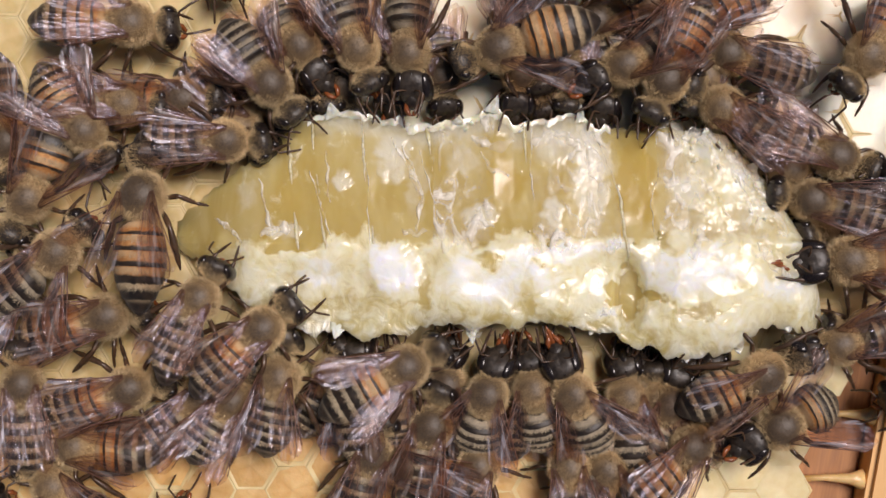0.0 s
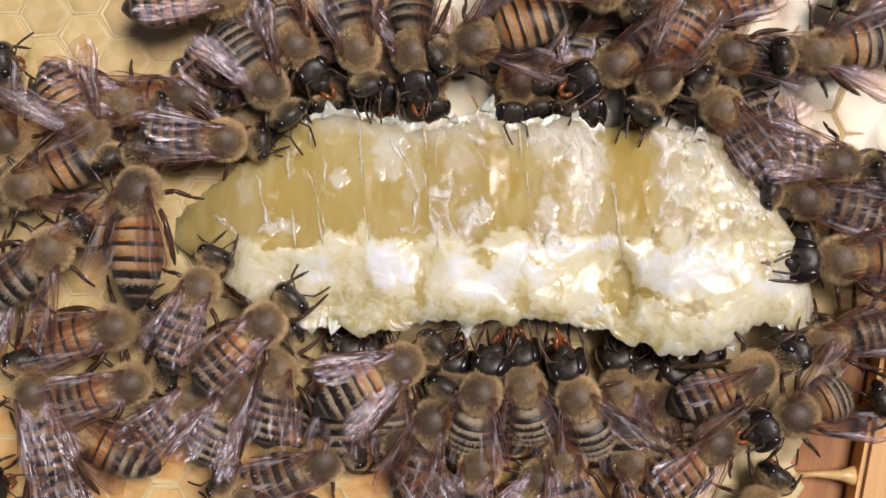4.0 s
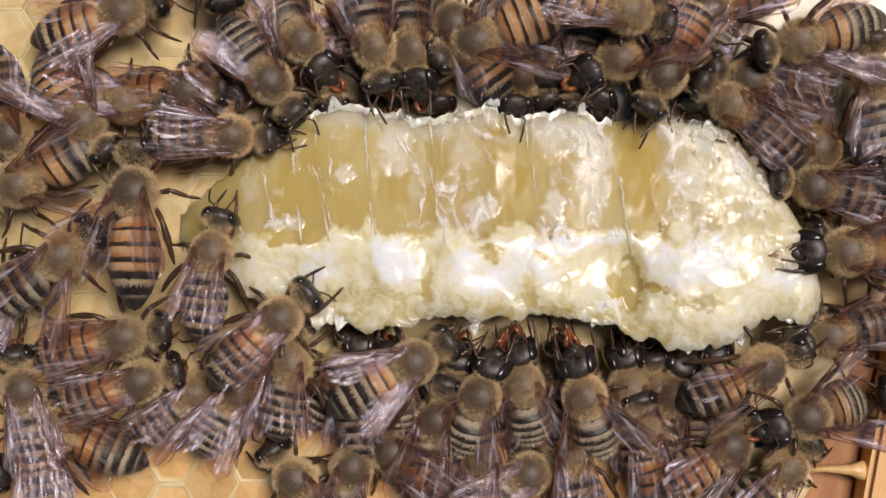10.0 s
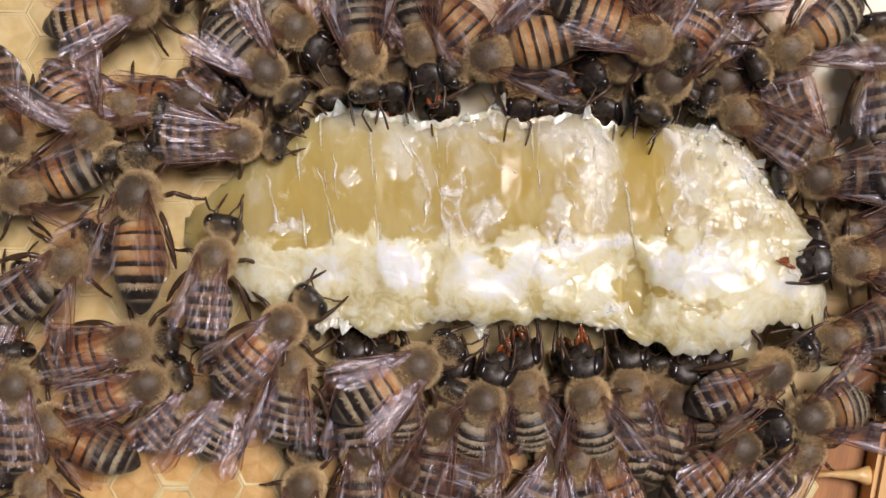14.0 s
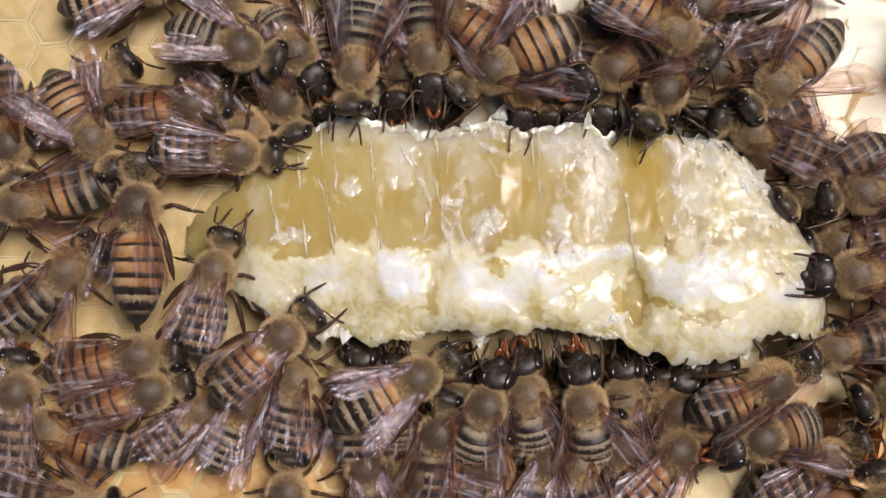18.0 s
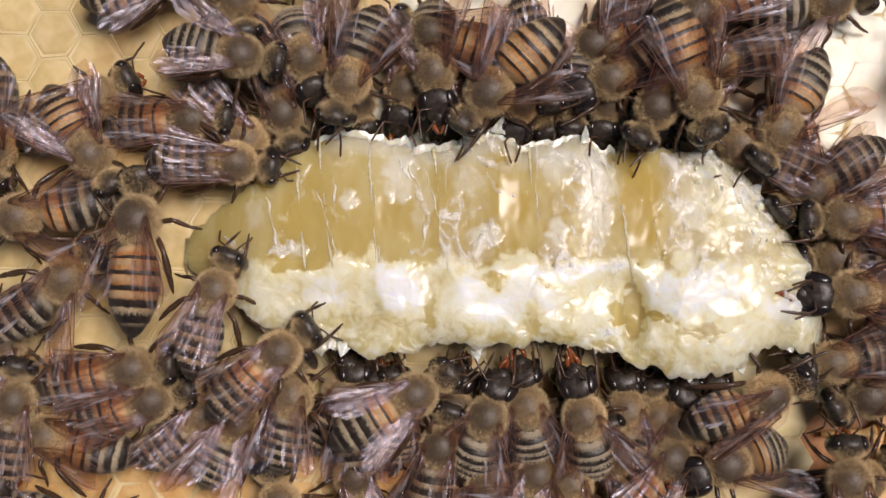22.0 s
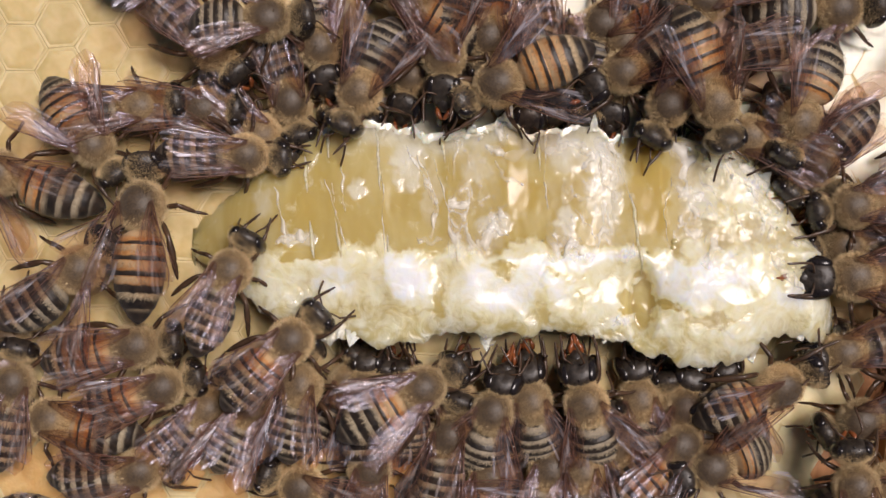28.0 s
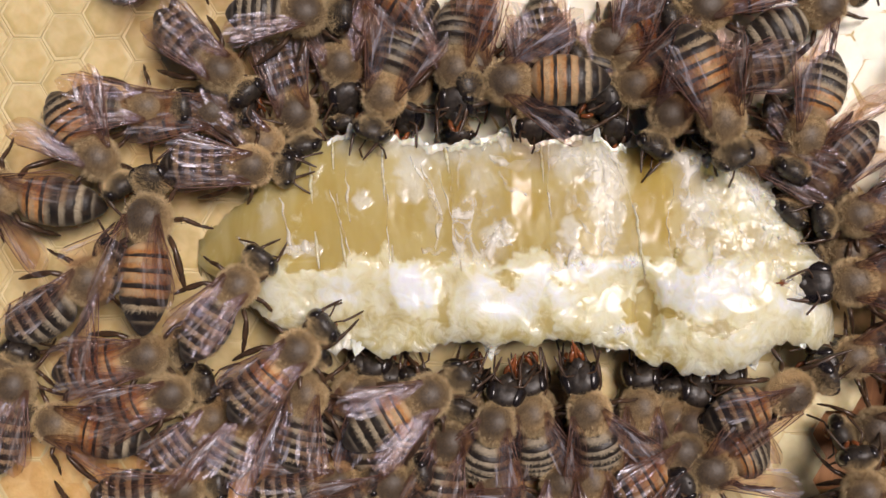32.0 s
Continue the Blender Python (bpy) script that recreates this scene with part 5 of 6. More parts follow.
    walk(CREW["b7"][0], way([(0, 26.04, -9.40, 28), (1, 26.18, -9.35, 28), (2, 26.12, -9.44, 28), (3, 25.97, -9.54, 29), (3.5, 25.92, -9.56, 27), (5.5, 25.88, -9.57, 29), (6, 25.82, -9.53, 28), (7, 25.92, -9.54, 28), (8, 25.91, -9.58, 29), (9, 26.08, -9.48, 28), (10, 25.97, -9.58, 28), (11, 25.94, -9.58, 28), (12, 26.16, -9.54, 28), (13, 26.05, -9.59, 28), (14, 26.10, -9.48, 29), (14.5, 26.23, -9.46, 28), (16.5, 26.30, -9.44, 27), (17, 26.29, -9.44, 28), (18, 26.25, -9.52, 27), (19, 26.36, -9.48, 26), (20, 26.43, -9.44, 28), (21, 26.33, -9.57, 28), (22, 26.34, -9.50, 26), (23, 26.28, -9.61, 27), (24, 26.20, -9.70, 26), (25, 26.31, -9.59, 25), (25.5, 26.38, -9.63, 26), (27.5, 26.45, -9.68, 26), (28, 26.48, -9.72, 27), (29, 26.48, -9.61, 26), (30, 26.83, -9.50, 25), (31, 27.29, -9.57, 25), (32, 27.16, -9.57, 25)], 3.00, -0.6, 28))
    walk(CREW["b7c"][0], way([(0, 33.38, -8.37, 197), (1, 33.45, -8.30, 195), (2, 33.31, -8.37, 196), (3, 33.08, -8.46, 195), (3.5, 33.00, -8.46, 196), (5.5, 32.81, -8.44, 197), (6, 32.72, -8.38, 195), (7, 32.75, -8.37, 196), (8, 32.67, -8.40, 196), (9, 32.76, -8.28, 197), (10, 32.59, -8.36, 196), (11, 32.49, -8.35, 196), (12, 32.64, -8.28, 196), (13, 32.46, -8.32, 196), (14, 32.50, -8.20, 196), (14.5, 32.63, -8.17, 196), (16.5, 32.68, -8.12, 195), (17, 32.67, -8.12, 194), (18, 32.62, -8.19, 195), (19, 32.72, -8.14, 194), (20, 32.78, -8.09, 194), (21, 32.67, -8.21, 194), (22, 32.67, -8.13, 194), (23, 32.60, -8.23, 194), (24, 32.51, -8.30, 194), (25, 32.61, -8.17, 194), (25.5, 32.68, -8.20, 194), (27.5, 32.74, -8.22, 192), (28, 32.76, -8.26, 193), (29, 32.76, -8.14, 193), (30, 33.10, -8.00, 192), (31, 33.56, -8.06, 191), (32, 33.42, -8.06, 193)], 2.00, -1.6, 8.7))
    walk(CREW["b9"][0], way([(0, 33.75, -1.12, 181), (1, 33.64, -1.18, 182), (2, 33.55, -1.08, 182), (3, 33.50, -1.05, 183), (3.5, 33.59, -1.11, 182), (5.5, 33.74, -1.17, 183), (6, 33.78, -1.30, 182), (7, 33.74, -1.32, 181), (8, 33.65, -1.18, 180), (9, 33.51, -1.14, 182), (10, 33.48, -1.01, 181), (11, 33.52, -1.06, 181), (12, 33.68, -1.22, 180), (13, 33.53, -1.31, 180), (14, 33.44, -1.32, 182), (14.5, 33.54, -1.26, 181), (16.5, 33.67, -1.22, 181), (17, 33.68, -1.19, 182), (18, 33.77, -1.62, 181), (19, 33.88, -1.81, 181), (20, 33.70, -1.76, 180), (21, 33.88, -1.77, 181), (22, 33.93, -2.04, 181), (23, 33.75, -2.01, 181), (24, 33.55, -2.07, 180), (25, 33.39, -1.91, 180), (25.5, 33.31, -1.76, 182), (27.5, 33.23, -1.74, 181), (28, 33.18, -1.63, 181), (29, 33.02, -1.36, 181), (30, 32.94, -1.27, 182), (31, 33.16, -1.41, 182), (32, 32.94, -1.42, 181)], 3.00, 1.6, 2.7))
    walk(CREW["e1"][0], way([(0, -30.39, 9.72, 309), (1, -30.15, 9.63, 308), (2, -30.06, 9.55, 308), (3, -30.04, 9.55, 308), (3.5, -30.03, 9.55, 307), (5.5, -30.05, 9.58, 307), (6, -29.91, 9.51, 308), (7, -30.03, 9.60, 306), (8, -30.39, 9.65, 307), (9, -30.62, 9.75, 307), (10, -30.67, 10.00, 307), (11, -30.51, 9.77, 306), (12, -30.61, 9.59, 306), (13, -30.66, 9.65, 305), (14, -30.52, 9.57, 306), (14.5, -30.53, 9.56, 306), (16.5, -30.51, 9.56, 306), (17, -30.48, 9.57, 306), (18, -30.54, 9.53, 307), (19, -30.73, 9.47, 308), (20, -30.75, 9.49, 308), (21, -30.72, 9.41, 307), (22, -30.69, 9.29, 307), (23, -30.76, 9.31, 308), (24, -30.99, 9.25, 307), (25, -30.98, 9.18, 308), (25.5, -31.06, 9.19, 309), (27.5, -31.06, 9.22, 310), (28, -31.05, 9.20, 309), (29, -30.91, 9.26, 310), (30, -30.99, 9.12, 310), (31, -31.03, 9.07, 309), (32, -31.16, 9.08, 310)], 2.20, 0, -9.4))
    walk(CREW["e5"][0], way([(0, -32.25, -0.05, 42), (3, -32.96, -0.25, 40), (6, -32.30, -0.35, 40), (13, -32.16, -1.21, 40), (19, -32.32, -1.21, 42), (23, -32.38, -0.76, 42), (28, -31.76, -0.82, 42), (32, -31.65, -0.80, 42)], 3.00, -0.7, 7.6))
    walk(CREW["a12"][0], way([(0, -28.20, -5.65, 12), (1, -27.80, -6.04, 11), (2, -27.28, -6.26, 11), (3, -27.10, -6.52, 11), (3.5, -27.25, -6.89, 11), (5.5, -27.56, -7.12, 11), (6, -27.60, -7.29, 11), (7, -27.39, -7.45, 10), (8, -27.07, -7.58, 9), (9, -27.02, -7.79, 9), (10, -27.08, -7.98, 9), (11, -27.08, -8.06, 10), (12, -27.18, -8.19, 9), (13, -27.04, -8.21, 8), (14, -26.80, -8.24, 8), (14.5, -26.77, -8.22, 8), (16.5, -26.70, -8.21, 8), (17, -26.55, -8.28, 7), (18, -26.31, -8.60, 8), (19, -26.28, -8.54, 7), (20, -26.54, -8.54, 9), (21, -26.65, -8.54, 9), (22, -26.77, -8.69, 8), (23, -26.82, -8.82, 9), (24, -27.06, -8.30, 8), (25, -27.04, -8.09, 7), (25.5, -27.03, -8.00, 8), (27.5, -27.10, -7.74, 9), (28, -27.09, -7.52, 8), (29, -26.96, -7.75, 9), (30, -26.91, -7.91, 8), (31, -26.84, -7.63, 8), (32, -26.80, -7.48, 8)], 1.60, -3.5, -0.1))
    walk(CREW["p34"][0], way([(0, -26.65, -11.63, 14), (13, -25.86, -11.58, 16), (32, -25.08, -10.66, 16)], 1.20, 0.4, 5.1))
    walk(CREW["a3"][0], way([(0, -14.64, 13.57, 308), (6, -14.78, 13.12, 308), (13, -15.14, 13.73, 310), (14.5, -16.05, 14.49, 325), (16.5, -16.97, 15.53, 335), (19, -17.95, 17.36, 348), (22, -17.67, 17.44, 350), (24, -18.26, 18.79, 355), (25.5, -17.60, 18.59, 360), (28, -15.98, 19.48, 365), (30, -14.38, 20.10, 368), (31, -13.16, 20.17, 360), (32, -13.30, 20.99, 360)], 3.40, 2.7, -7.4))
    walk(CREW["a4"][0], way([(0, -12.32, 17.17, 305), (6, -12.46, 16.91, 305), (9, -12.03, 16.73, 305), (13, -13.43, 18.63, 320), (17, -13.28, 17.20, 310), (20, -13.58, 17.56, 300), (24, -11.43, 18.08, 280), (28, -11.97, 17.96, 285), (32, -10.41, 17.53, 280)], 1.40, 3, -3))
    walk(CREW["a5"][0], way([(0, -6.97, 16.90, 289), (1, -7.12, 16.82, 286), (2, -7.07, 16.89, 286), (3, -6.83, 16.81, 286), (3.5, -6.69, 16.68, 285), (5.5, -6.56, 16.58, 285), (6, -6.29, 16.40, 285), (7, -5.93, 16.28, 283), (8, -5.69, 16.52, 283), (9, -5.48, 16.45, 281), (10, -5.70, 16.45, 281), (11, -5.67, 16.50, 281), (12, -5.86, 16.72, 281), (13, -6.39, 16.60, 281), (14, -7.02, 15.94, 276), (14.5, -7.47, 15.61, 274), (16.5, -7.76, 15.55, 267), (17, -7.91, 15.52, 264), (18, -7.76, 15.62, 261), (19, -7.81, 15.66, 258), (20, -8.02, 15.68, 255), (21, -8.26, 15.76, 253), (22, -8.24, 15.75, 249), (23, -8.15, 15.81, 246), (24, -8.09, 15.46, 246), (25, -8.26, 15.17, 243), (25.5, -8.43, 14.87, 244), (27.5, -8.21, 14.35, 246), (28, -8.02, 13.92, 245), (29, -7.63, 13.74, 248), (30, -7.12, 14.33, 248), (31, -6.46, 14.43, 249), (32, -6.25, 14.51, 250)], 3.00, 2.9, 4.8))
    walk(CREW["a6"][0], way([(0, -2.45, 16.33, 276), (1, -2.78, 16.27, 276), (2, -2.35, 16.22, 276), (3, -2.00, 16.21, 277), (3.5, -1.87, 16.28, 278), (5.5, -1.78, 16.14, 276), (6, -1.78, 16.20, 277), (7, -1.68, 16.08, 277), (8, -1.65, 15.84, 278), (9, -2.21, 15.78, 278), (10, -2.25, 16.07, 280), (11, -2.17, 16.16, 282), (12, -2.03, 16.32, 284), (13, -1.85, 16.73, 286), (14, -1.91, 16.70, 283), (14.5, -1.89, 16.78, 283), (16.5, -1.61, 16.61, 279), (17, -1.44, 16.61, 277), (18, -1.61, 16.72, 279), (19, -1.55, 16.90, 281), (20, -1.45, 16.71, 278), (21, -1.00, 16.66, 278), (22, -0.88, 16.56, 277), (23, -1.08, 16.53, 274), (24, -1.01, 16.68, 274), (25, -0.83, 16.61, 275), (25.5, -0.79, 16.62, 274), (27.5, -0.73, 16.72, 272), (28, -0.78, 16.79, 271), (29, -0.85, 16.88, 272), (30, -0.30, 17.00, 271), (31, -0.06, 17.01, 270), (32, -0.06, 16.66, 271)], 2.20, -4.6, 10.3))
    walk(CREW["a7"][0], way([(0, 5.07, 16.56, 199), (6, 2.98, 17.19, 203), (10, 2.95, 16.60, 204), (13, 3.32, 15.46, 198), (17, 3.84, 15.57, 204), (21, 3.74, 14.64, 228), (23, 3.67, 15.05, 226), (28, 3.76, 14.45, 204), (32, 4.20, 15.37, 184)], 2.80, 6.9, 5.2))
    walk(CREW["a8"][0], way([(0, 6.35, 15.08, 264), (2.9, 6.65, 13.96, 260), (5.8, 6.06, 14.58, 264), (8.7, 6.08, 14.43, 259), (11.6, 6.26, 14.19, 261), (14.5, 5.99, 14.32, 263), (17.5, 6.12, 14.33, 264), (20.4, 5.87, 14.56, 256), (23.3, 5.84, 14.50, 261), (26.2, 5.99, 14.40, 263), (29.1, 6.24, 14.69, 261), (32, 5.75, 14.63, 268)], 0.60, 1.8, -7.5))
    walk(CREW["a8b"][0], way([(0, 7.80, 16.56, 287), (2.9, 8.40, 16.55, 285), (5.8, 8.22, 16.80, 286), (8.7, 8.36, 16.54, 283), (11.6, 7.99, 17.04, 286), (14.5, 8.54, 16.06, 286), (17.5, 7.70, 16.47, 283), (20.4, 8.11, 17.02, 286), (23.3, 8.37, 16.49, 288), (26.2, 7.71, 16.44, 280), (29.1, 8.59, 16.42, 285), (32, 8.50, 16.48, 284)], 0.30, -4.6, 9.4))
    walk(CREW["a9h"][0], way([(0, 15.54, 15.45, 205), (9, 14.94, 15.34, 205), (13, 14.89, 15.52, 205), (19, 13.94, 15.82, 205), (23, 13.98, 16.20, 205), (28, 14.29, 15.67, 205), (32, 15.06, 15.48, 205)], 1.80, 4.5, 3.3))
    walk(CREW["a10t"][0], way([(0, 18.75, 13.91, 245), (1, 18.85, 13.87, 244), (2, 18.84, 13.77, 244), (3, 18.78, 13.79, 244), (3.5, 18.66, 13.81, 245), (5.5, 18.50, 13.86, 245), (6, 18.44, 13.87, 244), (7, 18.59, 13.89, 243), (8, 18.61, 13.95, 245), (9, 18.52, 13.83, 243), (10, 18.49, 13.74, 244), (11, 18.48, 13.71, 244), (12, 18.46, 13.60, 244), (13, 18.38, 13.60, 245), (14, 18.34, 13.55, 243), (14.5, 18.41, 13.57, 242), (16.5, 18.34, 13.56, 242), (17, 18.25, 13.57, 242), (18, 18.06, 13.57, 240), (19, 17.98, 13.59, 241), (20, 17.91, 13.61, 240), (21, 17.82, 13.57, 241), (22, 17.62, 13.53, 241), (23, 17.51, 13.45, 242), (24, 17.54, 13.36, 243), (25, 17.61, 13.23, 244), (25.5, 17.79, 13.01, 243), (27.5, 17.80, 12.87, 244), (28, 17.87, 12.71, 244), (29, 17.90, 12.72, 244), (30, 17.96, 12.78, 245), (31, 17.87, 12.75, 246), (32, 17.78, 12.75, 245)], 2.60, -3, 5.2))
    walk(CREW["tr1"][0], way([(0, 20.59, 18.67, 202), (6, 21.74, 19.11, 200), (9, 22.27, 19.06, 200), (13, 21.57, 19.80, 195), (19, 21.01, 21.00, 200), (32, 21.01, 21.87, 200)], 1.00, -2.9, 6.8))
    walk(CREW["tr2"][0], way([(0, 17.83, 20.71, 268), (6, 18.95, 20.91, 268), (9, 16.36, 19.19, 265), (14, 15.06, 18.04, 260), (20, 14.59, 18.31, 255), (32, 14.81, 18.11, 255)], 0.40, -3.4, 9.9))
    walk(CREW["tr3"][0], way([(0, 23.83, 12.18, 146), (6, 24.56, 11.83, 128), (9, 24.56, 11.81, 140), (13, 24.57, 11.63, 150), (17, 25.87, 10.82, 160), (23, 24.86, 11.04, 160), (32, 25.23, 9.97, 160)], 1.40, 1.6, -9))
    walk(CREW["tr4"][0], way([(0, 24.22, 16.56, 160), (6, 25.65, 16.50, 172), (9, 26.40, 13.80, 160), (13, 23.77, 13.85, 200), (23, 22.57, 17.84, 190), (32, 21.53, 16.09, 190)], 0.80, 1.6, -0.6))
    walk(CREW["a13"][0], way([(0, 34.99, 16.23, 236), (1, 35.08, 16.88, 238), (2, 34.79, 15.80, 195), (3, 33.40, 16.78, 190), (5.5, 29.45, 16.61, 185), (7, 28.57, 17.00, 190), (9, 29.65, 17.05, 195), (11, 29.07, 16.91, 195), (13, 28.35, 17.24, 205), (14, 27.84, 16.57, 212), (17, 27.60, 15.27, 216), (18, 26.91, 14.51, 222), (19, 27.95, 13.21, 234), (20, 27.23, 12.52, 238), (23, 27.58, 11.77, 240), (28, 28.29, 11.45, 246), (32, 28.67, 10.94, 248)], 2.80, -3, -7.9))
    walk(CREW["a14"][0], way([(0, 12.79, 23.21, 340), (8, 14.07, 20.72, 340), (9.5, 14.63, 19.96, 340), (11, 15.35, 17.88, 345), (12, 15.87, 17.76, 342), (13, 16.02, 17.68, 338), (14, 15.98, 17.15, 335), (17, 17.96, 19.72, 330), (18, 18.29, 18.65, 325), (19, 18.31, 18.53, 322), (20, 19.74, 17.58, 310), (21, 20.74, 15.63, 290), (22, 20.59, 14.96, 288), (23, 20.72, 14.14, 286), (25, 21.00, 13.53, 288), (28, 21.31, 13.16, 288), (32, 21.69, 12.58, 290)], 4.00, 6.1, 3.2))
    walk(CREW["a16"][0], way([(0, 40.23, 6.63, 200), (14, 38.73, 5.88, 200), (16.5, 35.13, 4.88, 196), (18, 34.54, 5.12, 192), (20, 33.71, 4.94, 186), (23, 33.22, 4.10, 185), (28, 33.19, 4.15, 190), (32, 33.47, 4.09, 188)], 2.60, -1.4, 6))
    walk(CREW["a17"][0], way([(0, 31.15, 4.25, 170), (8, 31.15, 4.25, 170), (10, 31.32, 4.70, 170), (13, 31.17, 5.76, 175), (17, 30.58, 6.04, 215), (20, 30.70, 6.45, 215), (28, 30.09, 8.00, 230), (32, 29.98, 6.82, 230)], 1.60, 1.4, -4))
    walk(CREW["r18"][0], way([(0, 32.98, 7.39, 338), (3, 33.29, 7.15, 345), (6, 35.72, 5.98, 365), (7, 36.28, 6.42, 372), (8, 37.78, 8.06, 390), (9, 40.19, 9.12, 400), (11, 42.17, 9.24, 400), (32, 42.17, 9.24, 400)], 1.80, -2.9, -8.7))
    walk(CREW["r19"][0], way([(0, 29.00, 6.75, 305), (6, 29.31, 6.12, 290), (9, 31.68, 7.54, 300), (14, 30.34, 7.91, 300), (32, 30.34, 7.91, 300)], 0.80, -0.8, -8.2))
    walk(CREW["r20"][0], way([(0, 33.41, 2.21, 200), (10, 34.31, 1.29, 195), (20, 33.00, 1.20, 190), (32, 33.00, 1.20, 190)], 0.50, -3.9, -4))
    walk(CREW["r21"][0], way([(0, 36.08, -6.59, 185), (2.9, 36.14, -6.75, 189), (5.8, 36.22, -6.78, 192), (8.7, 36.44, -6.71, 185), (11.6, 36.40, -6.89, 190), (14.5, 36.43, -6.98, 195), (17.5, 36.14, -6.72, 182), (20.4, 36.33, -6.90, 187), (23.3, 36.20, -6.62, 187), (26.2, 36.02, -6.29, 192), (29.1, 36.23, -6.70, 185), (32, 35.85, -7.03, 190)], 1.20, 3.5, -8.5))
    walk(CREW["r22"][0], way([(0, 32.24, -0.19, 193), (2.9, 32.37, -0.11, 191), (5.8, 32.10, 0.00, 190), (8.7, 31.91, 0.12, 196), (11.6, 32.37, 0.06, 193), (14.5, 31.87, -0.26, 190), (17.5, 32.50, -0.29, 193), (20.4, 32.10, -0.17, 189), (23.3, 31.93, 0.16, 190), (26.2, 32.33, -0.09, 188), (29.1, 31.77, 0.06, 194), (32, 31.86, -0.27, 189)], 0.00, -2.9, 6.5))
    walk(CREW["b8"][0], way([(0, 28.36, -15.15, 208), (3, 29.99, -14.41, 205), (6, 30.40, -14.85, 205), (9, 30.27, -15.45, 200), (11, 30.63, -14.65, 198), (13, 30.27, -14.59, 195), (14.5, 29.79, -14.95, 198), (17, 26.07, -16.02, 198), (18, 26.29, -15.73, 198), (20, 25.47, -16.64, 198), (23, 23.15, -16.89, 200), (25, 22.92, -17.69, 198), (28, 21.52, -17.93, 200), (32, 21.23, -17.58, 205)], 2.20, -1.1, 7.4))
    walk(CREW["b21"][0], way([(0, 20.50, -16.60, 48), (3, 22.46, -16.61, 45), (7, 24.54, -16.86, 45), (9, 23.43, -17.28, 40), (13, 24.57, -17.18, 42), (18, 18.78, -16.59, 50), (25, 18.56, -16.05, 55), (32, 18.43, -15.79, 40)], 1.40, 6.6, 8.6))
    walk(CREW["b22"][0], way([(0, 14.17, -18.62, 120), (6, 17.54, -17.60, 100), (7, 17.10, -16.25, 95), (10, 17.37, -16.46, 100), (14, 13.57, -17.51, 100), (20, 15.13, -16.21, 110), (32, 13.21, -15.88, 110)], 0.80, -0.2, -7.7))
    walk(CREW["b23"][0], way([(0, 27.0, -28.0, 70), (3, 27.2, -24.5, 66), (6, 28.3, -18.8, 60), (7.5, 28.6, -18.9, 56), (9, 28.82, -19.45, 50), (13, 29.57, -17.32, 50), (20, 34.00, -17.14, 30), (25, 37.04, -18.99, 30), (32, 37.04, -18.99, 30)], 0.60, -5, 7.2))
    walk(CREW["b24"][0], way([(0, 19.16, -13.17, 74), (2.9, 19.34, -13.34, 74), (5.8, 19.56, -13.20, 68), (8.7, 19.34, -13.30, 72), (11.6, 19.21, -12.78, 75), (14.5, 19.21, -13.34, 76), (17.5, 19.13, -13.27, 76), (20.4, 19.69, -12.86, 73), (23.3, 19.44, -13.81, 74), (26.2, 19.86, -13.05, 74), (29.1, 19.05, -12.75, 77), (32, 19.58, -13.53, 78)], 0.40, -2.5, 4.2))
    walk(CREW["b25"][0], way([(0, 15.96, -12.91, 96), (2.9, 16.17, -12.48, 96), (5.8, 15.54, -12.66, 98), (8.7, 16.10, -12.79, 99), (11.6, 15.75, -12.87, 97), (14.5, 15.65, -12.45, 93), (17.5, 14.98, -12.62, 88), (20.4, 15.74, -12.90, 96), (23.3, 15.62, -12.17, 95), (26.2, 15.77, -12.58, 101), (29.1, 15.98, -12.37, 94), (32, 15.75, -12.47, 89)], 0.20, 5.7, -5))
    walk(CREW["c1"][0], way([(0, -7.34, -11.42, 89), (2.9, -7.75, -11.68, 87), (5.8, -7.66, -11.34, 81), (8.7, -7.19, -11.41, 84), (11.6, -7.61, -11.70, 91), (14.5, -7.95, -11.72, 90), (17.5, -7.65, -11.57, 85), (20.4, -7.98, -11.90, 87), (23.3, -7.65, -11.77, 91), (26.2, -7.61, -11.83, 84), (29.1, -7.83, -11.58, 87), (32, -7.63, -11.25, 86)], 0.80, 6.2, -4.8))
    walk(CREW["c2"][0], way([(0, -0.68, -15.13, 76), (2.9, 0.01, -15.15, 74), (5.8, -0.45, -14.86, 67), (8.7, -0.21, -15.31, 78), (11.6, -0.77, -15.15, 73), (14.5, -0.15, -15.23, 71), (17.5, -0.66, -15.28, 79), (20.4, -0.11, -15.47, 72), (23.3, -0.30, -15.29, 77), (26.2, -0.22, -15.68, 78), (29.1, -0.22, -15.03, 73), (32, -0.61, -15.16, 75)], 0.60, -2.5, -8))
    walk(CREW["c3"][0], way([(0, -6.43, -17.21, 70), (6, -10.52, -18.69, 10), (9, -8.80, -19.40, 60), (13, -7.87, -17.32, 80), (17, -7.56, -18.01, 100), (24, -8.42, -17.76, 100), (32, -6.19, -18.30, 20)], 0.60, -3.7, 8.7))
    walk(CREW["c4"][0], way([(0, 3.46, -18.59, 77), (2.9, 3.88, -18.78, 78), (5.8, 4.14, -19.15, 77), (8.7, 3.51, -18.60, 85), (11.6, 3.96, -18.81, 83), (14.5, 3.69, -19.04, 75), (17.5, 3.97, -18.50, 79), (20.4, 3.92, -18.84, 79), (23.3, 3.79, -19.03, 78), (26.2, 3.89, -18.52, 76), (29.1, 3.10, -19.06, 71), (32, 3.46, -18.81, 77)], 0.80, -0.7, -10.9))
